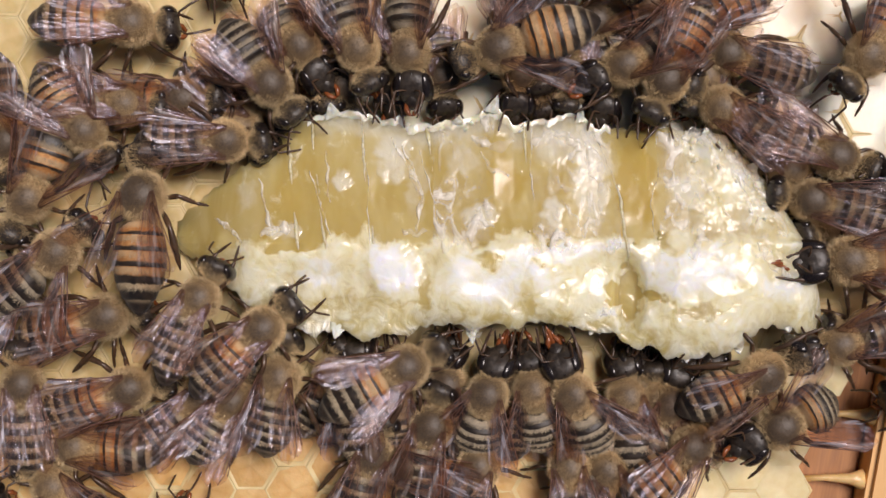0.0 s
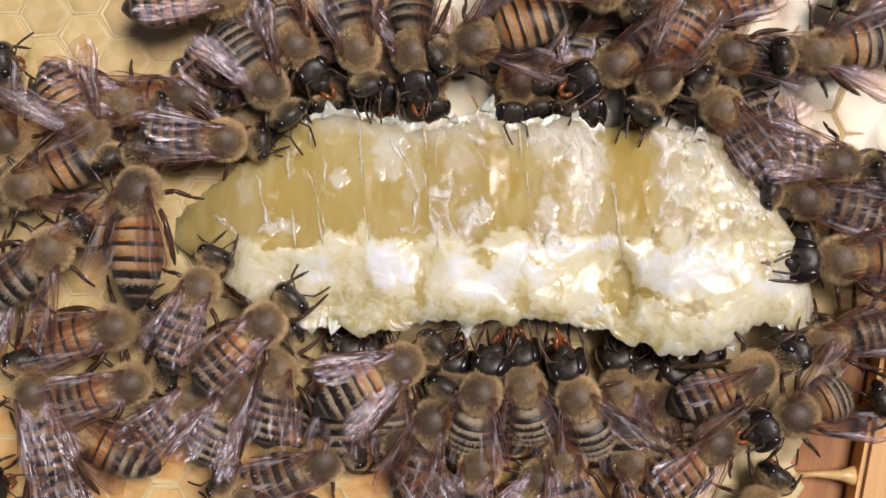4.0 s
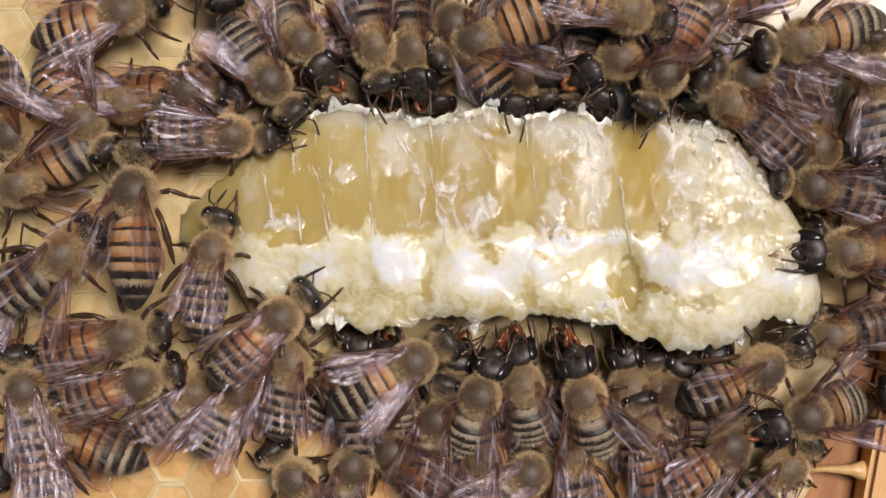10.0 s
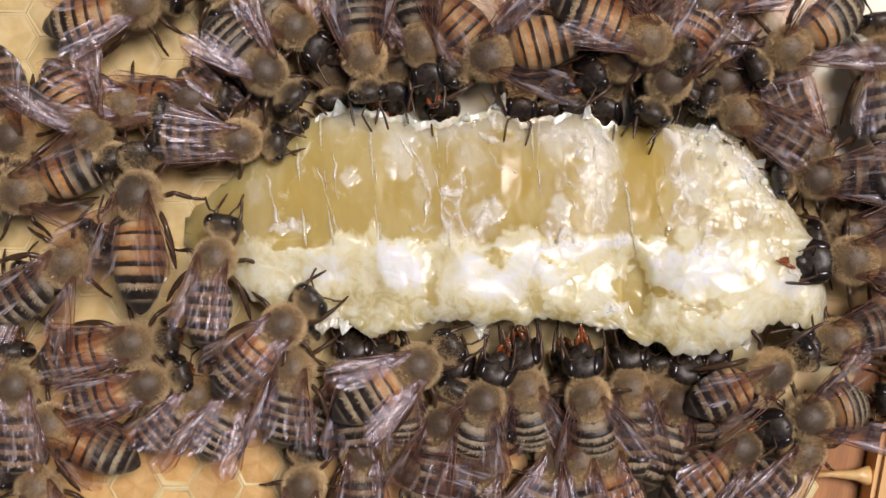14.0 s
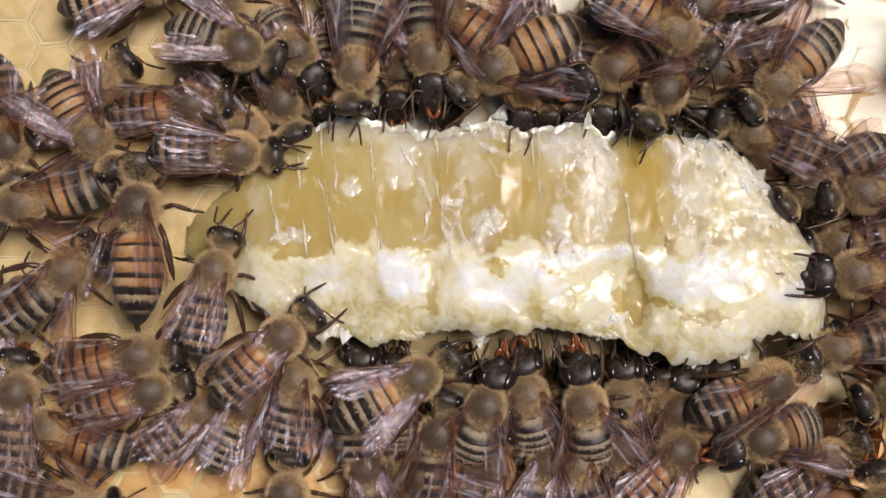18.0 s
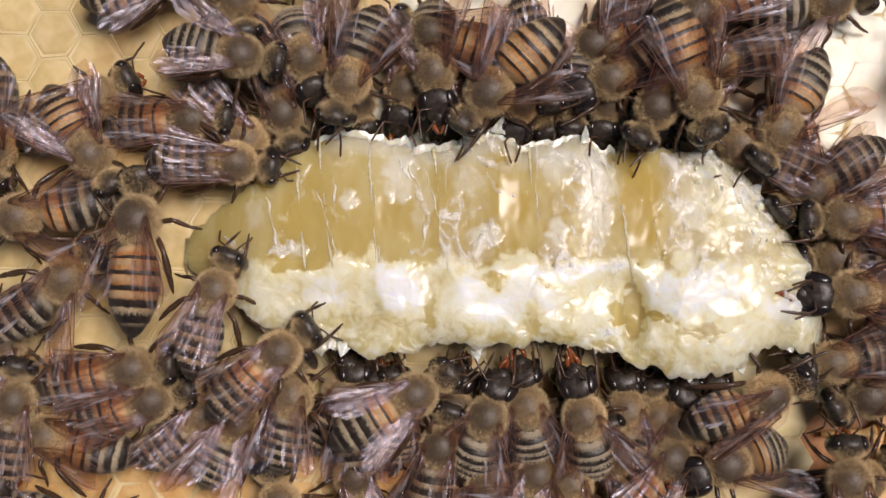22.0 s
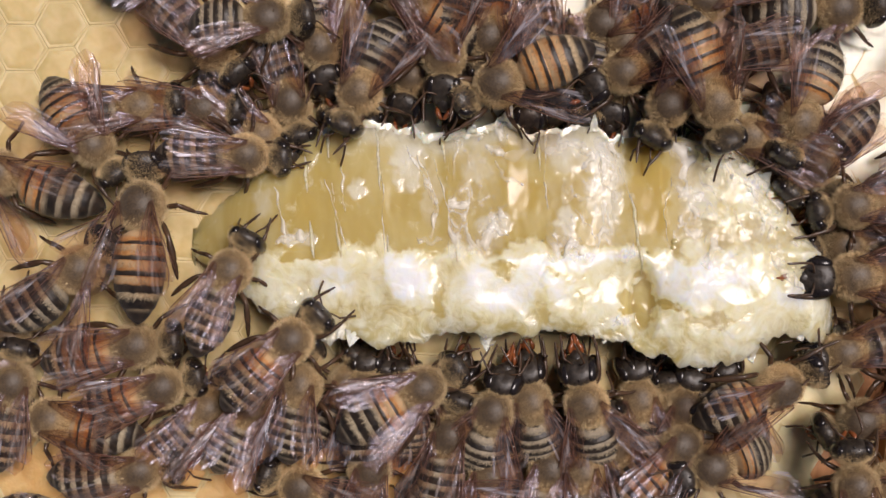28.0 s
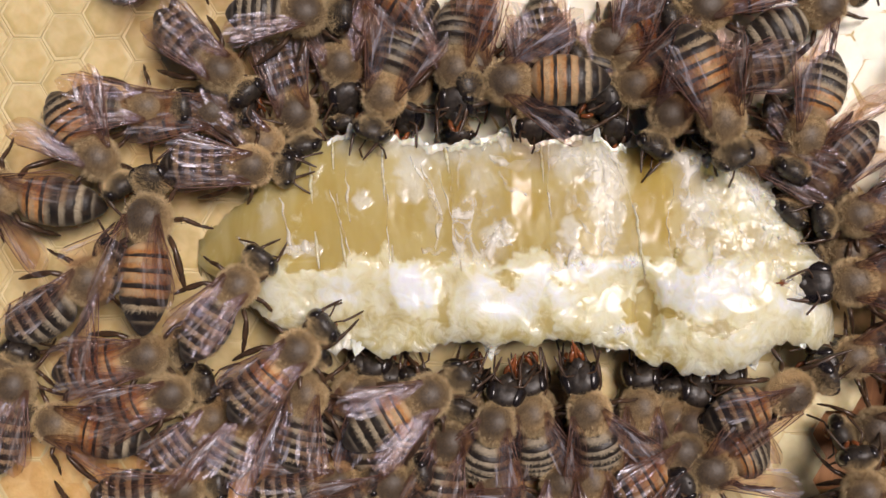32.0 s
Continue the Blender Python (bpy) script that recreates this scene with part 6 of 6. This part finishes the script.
    walk(CREW["c6"][0], way([(0, 11.06, -18.75, 96), (2.9, 11.39, -18.33, 97), (5.8, 10.75, -18.04, 98), (8.7, 11.50, -18.02, 96), (11.6, 11.03, -18.60, 94), (14.5, 11.25, -18.39, 97), (17.5, 11.19, -17.92, 100), (20.4, 11.07, -18.91, 100), (23.3, 10.88, -18.18, 100), (26.2, 11.37, -18.39, 99), (29.1, 10.95, -18.35, 98), (32, 11.55, -18.72, 91)], 1.00, 5.9, -8.1))
    walk(CREW["c7"][0], way([(0, -3.08, -18.73, 160), (6, -3.27, -17.28, 120), (9, -4.47, -18.03, 140), (13, -4.04, -18.83, 170), (17, -0.82, -19.52, 160), (18, -2.74, -19.26, 170), (20, -0.27, -20.25, 180), (32, -0.85, -20.83, 180)], 0.20, 4.9, 3))
    walk(CREW["c8"][0], way([(0, 12.78, -20.13, 90), (9, 6.65, -20.42, 30), (13, 9.43, -18.79, 60), (23, 7.83, -18.04, 70), (32, 8.89, -18.86, 80)], 0.40, 3.6, -6.3))
    walk(CREW["c9"][0], way([(0, -18.15, -12.98, 55), (2.9, -17.76, -13.28, 60), (5.8, -18.04, -13.36, 65), (8.7, -17.92, -12.87, 57), (11.6, -18.10, -13.13, 58), (14.5, -18.14, -12.79, 60), (17.5, -17.81, -12.98, 63), (20.4, -18.15, -13.46, 62), (23.3, -18.27, -13.44, 61), (26.2, -17.89, -13.18, 62), (29.1, -17.74, -12.88, 60), (32, -18.23, -13.01, 60)], 0.90, 4.1, 4))
    walk(CREW["c11"][0], way([(0, -21.14, -12.78, 43), (2.9, -21.69, -12.97, 43), (5.8, -21.45, -13.20, 42), (8.7, -21.57, -12.98, 44), (11.6, -21.72, -12.81, 41), (14.5, -21.97, -12.90, 48), (17.5, -21.68, -13.32, 43), (20.4, -21.49, -12.56, 50), (23.3, -21.43, -13.07, 44), (26.2, -21.73, -13.32, 47), (29.1, -21.55, -12.84, 48), (32, -21.83, -13.04, 44)], 0.30, 3.7, 5.8))
    walk(CREW["d1"][0], way([(0, -35.72, -11.32, 95), (6, -34.57, -12.80, 110), (13, -36.95, -11.89, 95), (20, -37.04, -11.46, 85), (32, -38.52, -9.83, 80)], 1.80, -4.9, 9.7))
    walk(CREW["d2"][0], way([(0, -31.00, -17.15, 175), (3, -30.93, -16.38, 150), (6, -32.19, -15.78, 150), (9, -32.78, -16.41, 155), (13, -33.66, -15.81, 150), (19, -34.12, -15.18, 160), (32, -34.71, -13.80, 165)], 1.00, 4.5, 9.6))
    walk(CREW["d3"][0], way([(0, -33.28, -20.57, 140), (6, -34.25, -16.82, 100), (9, -34.84, -15.99, 95), (14, -35.39, -20.92, 120), (17, -33.05, -20.45, -10), (20, -31.16, -21.48, -15), (32, -32.43, -23.58, -20)], 0.60, 1.9, 10.4))
    walk(CREW["d4"][0], way([(0, -36.49, -2.82, 60), (32, -38.57, -7.99, 60)], 1.00, 1.8, 3.6))
    walk(CREW["d6"][0], way([(0, -40.79, -21.92, 10), (22, -41.02, -18.75, 5), (24, -36.53, -18.70, 5), (25, -32.51, -18.38, 5), (27.5, -28.42, -18.15, 8), (28, -27.05, -18.04, 8), (29, -26.70, -17.95, 8), (30, -24.68, -18.39, 8), (31, -23.16, -18.39, 12), (32, -23.98, -18.76, 8)], 1.00, -0.3, 4))
    walk(CREW["d7"][0], way([(0, -21.79, -24.91, 100), (9, -12.67, -19.90, 175), (11, -13.09, -20.36, 80), (14, -12.34, -20.45, 85), (20, -14.28, -20.24, 90), (28, -13.42, -19.54, 160), (30, -11.16, -19.07, 10), (32, -10.57, -18.80, 10)], 0.50, -3.8, -2.7))
    walk(CREW["l1"][0], way([(0, -35.01, 4.22, 246), (6, -35.44, 5.29, 196), (9, -35.92, 5.07, 206), (13, -36.24, 4.80, 200), (19, -36.39, 4.38, 190), (23, -36.62, 4.35, 184), (25, -36.80, 5.10, 160), (28, -38.72, 7.31, 156), (32, -39.53, 6.73, 166)], 1.80, -2.2, -4.5))
    walk(CREW["l3"][0], way([(0, -27.12, 12.06, 350), (14, -27.79, 11.67, 350), (16.5, -30.81, 13.87, 400), (18, -29.97, 14.28, 400), (20, -30.40, 14.41, 395), (23, -29.67, 13.88, 390), (28, -27.08, 12.44, 370), (32, -27.10, 13.49, 360)], 1.20, 3.5, -5.3))
    walk(CREW["l4"][0], way([(0, -21.97, 12.78, 1), (2.9, -21.56, 12.69, 5), (5.8, -21.71, 13.08, 5), (8.7, -21.55, 12.90, 6), (11.6, -22.06, 13.13, -1), (14.5, -21.99, 12.50, 4), (17.5, -21.91, 12.85, 8), (20.4, -22.01, 12.75, 3), (23.3, -21.85, 12.60, 3), (26.2, -21.47, 12.74, -4), (29.1, -21.74, 12.68, 1), (32, -21.28, 13.42, 5)], 0.60, -4.9, 1.1))
    walk(CREW["l8"][0], way([(0, -17.01, 10.26, 318), (2.9, -16.96, 10.92, 319), (5.8, -17.07, 10.97, 320), (8.7, -16.84, 10.53, 321), (11.6, -16.89, 10.36, 318), (14.5, -17.01, 10.49, 324), (17.5, -17.24, 10.72, 325), (20.4, -17.23, 11.13, 316), (23.3, -17.24, 10.85, 316), (26.2, -16.66, 10.76, 320), (29.1, -16.60, 10.33, 320), (32, -16.91, 10.74, 320)], 0.20, -4.7, 3.1))
    walk(CREW["t1"][0], way([(0, -26.43, 18.68, 356), (1, -25.26, 19.56, 358), (2, -22.62, 20.05, 360), (3, -20.49, 19.83, 365), (3.5, -19.42, 20.28, 365), (6, -16.69, 21.29, 360), (9, -14.80, 23.20, 360), (14, -14.08, 24.84, 360), (32, -14.17, 27.98, 360)], 2.00, 5.3, -5.2))
    walk(CREW["t2"][0], way([(0, -44.73, 14.26, 0), (4, -40.03, 15.20, 5), (6, -38.15, 15.33, 10), (7, -36.44, 15.90, 15), (8, -33.30, 16.89, 24), (9, -29.38, 18.21, 16), (10, -27.22, 19.35, 22), (11, -27.35, 18.45, 8), (12, -26.55, 18.48, 5), (13, -25.09, 19.41, 5), (14, -26.45, 20.14, 18), (16.5, -26.12, 21.87, 20), (20, -24.29, 23.99, 20), (28, -22.91, 25.48, 20), (32, -23.31, 27.09, 20)], 1.80, 0.9, -1))
    walk(CREW["t3"][0], way([(0, -2.00, 40.00, 110), (4, 1.00, 34.00, 110), (7, 4.22, 23.65, 110), (8, 3.87, 21.02, 110), (9, 3.04, 19.69, 112), (10, 0.85, 18.29, 128), (11, -1.24, 20.50, 135), (13, -2.00, 21.44, 135), (18, -0.65, 21.15, 142), (20, -0.71, 20.39, 155), (23, -1.96, 19.97, 165), (24, -2.57, 20.24, 160), (25, -2.90, 21.12, 155), (28, -4.32, 22.00, 150), (30, -7.20, 22.28, 150), (32, -8.45, 24.94, 150)], 1.60, 2.3, -0.4))
    walk(CREW["t4"][0], way([(0, 4.59, 28.76, 270), (24, 3.88, 28.62, 268), (27.5, 2.82, 18.97, 265), (28, 2.69, 18.82, 262), (30, 1.91, 16.90, 262), (32, 1.07, 17.21, 265)], 0.80, 0.5, 1))
    walk(CREW["t5"][0], way([(0, 34.20, 28.70, 30), (17, 29.78, 24.76, 20), (20, 30.83, 23.32, 15), (23, 32.70, 23.40, 8), (28, 32.36, 21.50, 5), (32, 30.93, 22.57, 32)], 1.00, -0.5, 7.6))
    walk(CREW["t6"][0], way([(0, 41.42, 19.43, 180), (4, 37.36, 19.97, 150), (5.5, 32.16, 20.43, 132), (7, 33.09, 20.34, 140), (8, 36.75, 17.58, 120), (9, 38.54, 12.43, 100), (10, 35.96, 13.60, 92), (13, 35.78, 14.87, 92), (16.5, 37.94, 18.57, 90), (18, 41.84, 20.12, 80), (32, 42.35, 20.66, 80)], 2.00, 2.2, 5.1))
    walk(CREW["t10"][0], way([(0, 13.07, 19.30, 204), (2.9, 12.70, 19.31, 198), (5.8, 12.31, 19.49, 198), (8.7, 12.45, 19.44, 201), (11.6, 12.69, 19.31, 195), (14.5, 12.78, 19.72, 205), (17.5, 12.56, 19.49, 201), (20.4, 12.27, 19.44, 194), (23.3, 12.78, 18.96, 203), (26.2, 12.73, 19.82, 198), (29.1, 12.58, 19.89, 200), (32, 12.93, 19.23, 203)], 0.20, 0.8, 5.1))
    walk(CREW["t17"][0], way([(0, -6.91, 27.86, 270), (18, -9.56, 24.61, 260), (28, -10.13, 20.99, 250), (32, -8.53, 21.05, 260)], 0.60, -0.5, -9.3))
    walk(CREW["t18"][0], way([(0, -19.10, 25.11, 280), (14, -19.77, 22.00, 290), (19, -19.39, 21.40, 285), (21, -18.20, 22.52, 285), (23, -19.00, 22.43, 290), (25, -20.96, 20.72, 300), (28, -20.84, 17.26, 318), (30, -21.38, 15.91, 320), (32, -20.52, 16.40, 320)], 2.00, -4.5, -7))
    walk(CREW["f0"][0], way([(0, -10.11, 15.22, 271), (2.9, -9.94, 15.04, 270), (5.8, -10.02, 14.78, 276), (8.7, -10.21, 14.54, 278), (11.6, -10.46, 14.52, 281), (14.5, -10.50, 15.41, 275), (17.5, -10.78, 15.04, 274), (20.4, -10.50, 15.16, 275), (23.3, -10.43, 14.94, 276), (26.2, -10.99, 15.29, 276), (29.1, -10.83, 15.01, 272), (32, -10.70, 15.47, 279)], 0.00, 0.5, -6.2))
    walk(CREW["f1"][0], way([(0, -3.60, 15.45, 260), (2.9, -3.98, 15.67, 258), (5.8, -3.34, 15.68, 268), (8.7, -3.66, 15.42, 262), (11.6, -3.69, 15.79, 260), (14.5, -4.02, 15.46, 261), (17.5, -3.94, 15.71, 262), (20.4, -3.50, 15.58, 262), (23.3, -3.76, 15.50, 259), (26.2, -3.88, 15.64, 256), (29.1, -3.82, 15.60, 261), (32, -4.05, 15.85, 260)], 0.00, -0.3, 6.3))
    walk(CREW["f4"][0], way([(0, 10.75, 15.21, 263), (2.9, 11.40, 14.69, 267), (5.8, 11.11, 14.80, 263), (8.7, 11.23, 14.68, 262), (11.6, 11.00, 14.51, 261), (14.5, 10.87, 14.79, 260), (17.5, 11.08, 14.87, 260), (20.4, 10.76, 14.46, 265), (23.3, 10.49, 15.37, 264), (26.2, 11.18, 15.11, 268), (29.1, 11.16, 14.72, 259), (32, 11.01, 14.90, 257)], 0.00, 0.4, -7))
    walk(CREW["f6"][0], way([(0, 22.45, 14.79, 243), (2.9, 22.28, 15.37, 246), (5.8, 22.37, 14.87, 253), (8.7, 22.23, 14.82, 249), (11.6, 22.27, 14.69, 254), (14.5, 22.48, 15.10, 251), (17.5, 22.10, 15.02, 253), (20.4, 22.47, 14.99, 244), (23.3, 22.09, 15.06, 248), (26.2, 22.82, 15.11, 245), (29.1, 22.02, 14.59, 255), (32, 22.30, 14.68, 255)], 0.00, 1, -1.8))
    walk(CREW["f8"][0], way([(0, -4.43, -12.27, 94), (2.9, -4.61, -12.52, 98), (5.8, -4.28, -12.04, 97), (8.7, -4.69, -12.21, 96), (11.6, -4.14, -12.12, 103), (14.5, -4.55, -12.61, 99), (17.5, -4.87, -12.11, 90), (20.4, -4.58, -12.39, 95), (23.3, -4.74, -12.10, 96), (26.2, -4.17, -12.44, 95), (29.1, -4.65, -12.50, 94), (32, -4.40, -12.30, 89)], 0.10, -0.4, 7.4))
    walk(CREW["f9"][0], way([(0, 0.77, -11.58, 87), (2.9, 1.38, -12.00, 86), (5.8, 1.63, -12.70, 81), (8.7, 0.97, -12.60, 76), (11.6, 1.17, -12.45, 86), (14.5, 0.80, -12.73, 89), (17.5, 0.89, -12.47, 84), (20.4, 1.36, -11.92, 81), (23.3, 0.75, -12.45, 84), (26.2, 0.61, -12.28, 86), (29.1, 0.48, -12.32, 84), (32, 0.76, -12.18, 81)], 0.10, -4.6, -10.9))
    walk(CREW["f10"][0], way([(0, 18.48, -13.21, 98), (2.9, 18.26, -13.38, 103), (5.8, 18.56, -13.24, 100), (8.7, 18.15, -13.06, 98), (11.6, 18.58, -12.94, 101), (14.5, 18.30, -12.96, 99), (17.5, 18.70, -13.32, 97), (20.4, 18.19, -12.90, 95), (23.3, 18.51, -13.01, 102), (26.2, 18.83, -13.30, 99), (29.1, 18.51, -13.43, 96), (32, 18.57, -13.27, 99)], 0.10, 0.2, -2.3))
    walk(CREW["f11"][0], way([(0, 26.79, 8.48, 203), (2.9, 26.64, 8.82, 200), (5.8, 26.99, 9.15, 198), (8.7, 26.82, 8.87, 198), (11.6, 27.09, 8.60, 198), (14.5, 26.97, 8.80, 201), (17.5, 26.94, 8.71, 196), (20.4, 26.48, 8.65, 205), (23.3, 26.69, 8.70, 199), (26.2, 26.76, 8.83, 198), (29.1, 26.78, 8.63, 200), (32, 26.95, 8.93, 199)], 0.00, 1.1, -8.2))
    walk(CREW["r23"][0], way([(0, 41.11, -12.30, 190), (16, 39.57, -12.72, 190), (20, 36.50, -10.74, 200), (24, 35.86, -10.63, 200), (28, 34.44, -13.71, 200), (32, 35.71, -13.88, 190)], 1.60, 6.2, 0.8))
    walk(CREW["g0"][0], way([(0, -6.33, -12.03, 92), (2.9, -6.31, -11.14, 93), (5.8, -6.32, -11.67, 93), (8.7, -6.28, -11.89, 83), (11.6, -6.17, -12.18, 87), (14.5, -6.36, -11.72, 86), (17.5, -6.67, -11.71, 84), (20.4, -6.71, -12.19, 89), (23.3, -6.47, -12.08, 83), (26.2, -6.30, -11.56, 93), (29.1, -6.38, -12.19, 83), (32, -6.46, -11.86, 92)], -0.20, -4.5, 7.7))
    walk(CREW["g1"][0], way([(0, 5.99, -12.00, 93), (2.9, 6.15, -11.89, 100), (5.8, 6.26, -11.94, 90), (8.7, 6.11, -11.88, 96), (11.6, 6.23, -12.26, 95), (14.5, 6.13, -11.65, 95), (17.5, 5.97, -11.96, 92), (20.4, 5.97, -12.13, 101), (23.3, 6.52, -12.69, 90), (26.2, 6.33, -11.90, 96), (29.1, 5.83, -12.03, 93), (32, 6.25, -12.30, 98)], -0.20, -2.6, 9.2))
    walk(CREW["g2"][0], way([(0, 10.21, -12.06, 93), (2.9, 10.13, -12.67, 91), (5.8, 9.77, -12.44, 89), (8.7, 9.72, -12.32, 89), (11.6, 10.00, -11.79, 94), (14.5, 10.02, -12.66, 92), (17.5, 9.82, -12.44, 89), (20.4, 10.00, -12.22, 92), (23.3, 10.15, -12.42, 88), (26.2, 10.06, -12.69, 89), (29.1, 10.12, -12.74, 97), (32, 10.06, -12.11, 98)], -0.20, 5.7, 9.5))
    walk(CREW["g3"][0], way([(0, 15.90, -12.12, 87), (2.9, 15.50, -12.07, 88), (5.8, 15.80, -12.12, 89), (8.7, 15.89, -11.90, 92), (11.6, 15.45, -11.89, 88), (14.5, 15.59, -11.86, 84), (17.5, 15.16, -11.87, 85), (20.4, 15.84, -12.15, 92), (23.3, 15.53, -11.78, 88), (26.2, 15.34, -11.97, 81), (29.1, 15.38, -11.66, 90), (32, 15.84, -12.32, 95)], -0.20, -4.9, 10.5))
    walk(CREW["g4"][0], way([(0, 21.46, -12.79, 95), (2.9, 20.82, -12.86, 97), (5.8, 21.23, -12.62, 101), (8.7, 21.66, -13.06, 93), (11.6, 21.19, -12.89, 97), (14.5, 21.47, -12.75, 98), (17.5, 21.45, -12.54, 95), (20.4, 21.54, -12.44, 96), (23.3, 21.52, -12.76, 96), (26.2, 21.38, -12.19, 93), (29.1, 21.35, -12.50, 102), (32, 21.16, -12.82, 93)], -0.20, 4, -8))
    walk(CREW["g5"][0], way([(0, 23.52, -12.12, 100), (2.9, 23.92, -12.08, 105), (5.8, 23.76, -11.83, 103), (8.7, 23.43, -12.27, 101), (11.6, 24.02, -12.13, 100), (14.5, 23.00, -12.01, 103), (17.5, 24.04, -12.39, 106), (20.4, 23.83, -12.22, 109), (23.3, 23.85, -12.50, 105), (26.2, 23.74, -12.21, 107), (29.1, 23.97, -12.13, 107), (32, 23.79, -12.13, 103)], -0.20, 3.3, 1.2))
    walk(CREW["g6"][0], way([(0, -9.63, -10.60, 69), (2.9, -9.30, -10.82, 72), (5.8, -9.31, -10.83, 71), (8.7, -9.04, -10.86, 68), (11.6, -9.31, -10.46, 70), (14.5, -9.21, -10.99, 76), (17.5, -8.73, -10.64, 75), (20.4, -9.26, -10.58, 67), (23.3, -9.26, -10.66, 74), (26.2, -9.44, -10.46, 69), (29.1, -9.66, -10.90, 73), (32, -9.69, -10.67, 67)], -0.20, -3.2, 6))
    walk(CREW["r24"][0], way([(0, 52.00, -30.00, 110), (15, 44.00, -26.00, 110), (19, 34.32, -18.87, 100), (24, 33.28, -17.16, 92), (28, 33.02, -18.62, 96), (32, 33.51, -18.56, 100)], 5.00, -0.9, -9.5))
    walk(CREW["h0"][0], way([(0, -0.44, 14.91, 275), (2.9, -1.15, 14.96, 274), (5.8, -1.03, 14.61, 274), (8.7, -0.93, 14.85, 268), (11.6, -0.84, 14.52, 272), (14.5, -0.95, 14.74, 267), (17.5, -0.65, 15.06, 268), (20.4, -0.73, 14.82, 274), (23.3, -1.04, 14.40, 274), (26.2, -0.84, 14.73, 272), (29.1, -0.55, 14.96, 272), (32, -0.82, 14.20, 272)], -0.30, 1, -10))
    walk(CREW["h2"][0], way([(0, 8.18, 14.77, 279), (2.9, 8.45, 14.95, 275), (5.8, 8.28, 15.22, 272), (8.7, 8.65, 15.29, 278), (11.6, 8.29, 14.90, 271), (14.5, 8.42, 14.75, 277), (17.5, 8.35, 14.84, 273), (20.4, 8.42, 14.50, 274), (23.3, 8.10, 15.06, 278), (26.2, 8.51, 15.39, 275), (29.1, 8.10, 15.09, 277), (32, 8.04, 15.05, 274)], -0.30, 6.5, -1.3))
    walk(CREW["h3"][0], way([(0, 14.27, 14.77, 265), (2.9, 13.84, 14.49, 261), (5.8, 13.53, 14.81, 260), (8.7, 13.83, 14.68, 264), (11.6, 13.80, 15.00, 265), (14.5, 14.21, 14.15, 256), (17.5, 13.63, 14.60, 264), (20.4, 14.18, 14.29, 263), (23.3, 13.70, 14.67, 262), (26.2, 13.66, 14.81, 257), (29.1, 14.30, 15.01, 260), (32, 14.06, 14.79, 260)], -0.30, 1.7, 6.6))
    walk(CREW["h4"][0], way([(0, -8.95, 14.27, 284), (2.9, -8.49, 14.64, 280), (5.8, -8.83, 14.71, 282), (8.7, -8.46, 14.31, 282), (11.6, -8.64, 14.62, 285), (14.5, -8.14, 14.47, 282), (17.5, -8.74, 14.48, 288), (20.4, -8.78, 14.54, 283), (23.3, -8.37, 14.70, 288), (26.2, -8.60, 14.68, 286), (29.1, -8.81, 14.19, 283), (32, -8.55, 14.46, 285)], -0.30, 6.2, -10.8))
    walk(CREW["h5"][0], way([(0, 18.19, 13.99, 258), (2.9, 17.79, 14.09, 257), (5.8, 18.21, 14.46, 258), (8.7, 18.25, 14.05, 255), (11.6, 17.41, 14.38, 260), (14.5, 17.97, 13.87, 253), (17.5, 17.86, 14.03, 261), (20.4, 18.34, 14.70, 259), (23.3, 18.78, 14.54, 258), (26.2, 17.96, 14.35, 258), (29.1, 18.15, 14.07, 256), (32, 18.58, 14.77, 261)], -0.30, -3.5, -9.8))
    walk(CREW["l2"][0], way([(0, -36.95, 9.18, 280), (20, -37.87, 9.55, 280), (24, -41.02, 10.58, 255), (27, -44.27, 10.27, 250), (32, -45.55, 11.44, 250)], 0.40, 0.6, 3.5))
    walk(CREW["l9"][0], way([(0, -15.12, 13.29, 310), (15, -14.98, 12.50, 300), (19, -14.38, 13.22, 290), (32, -14.33, 13.33, 285)], 0.20, -0.5, 0.4))
    for key in ("a9", "a10", "b1", "b2", "b3", "b4", "b5", "b5b", "b6", "b7", "b7c", "b9", "e1", "e5", "a12", "p34", "a4", "a5", "a6", "a7", "a8", "a8b", "a9h", "a10t", "tr1", "tr2", "tr3", "tr4", "a16", "a17", "r19", "r20", "r21", "r22", "b21", "b22", "b23", "b24", "b25", "c1", "c2", "c3", "c4", "c6", "c7", "c8", "c9", "c11", "d1", "d2", "d4", "d7", "l1", "l3", "l4", "l8", "t5", "t10", "t17", "f0", "f1", "f4", "f6", "f8", "f9", "f10", "f11", "r23", "g0", "g1", "g2", "g3", "g4", "g5", "g6", "r24", "h0", "h2", "h3", "h4", "h5", "l2", "l9"):
        fidget(key)
    for key in ("a3", "a13", "a14", "r18", "b8", "d3", "d6", "t1", "t2", "t3", "t4", "t6", "t18"):
        fidget(key, True)


motions()
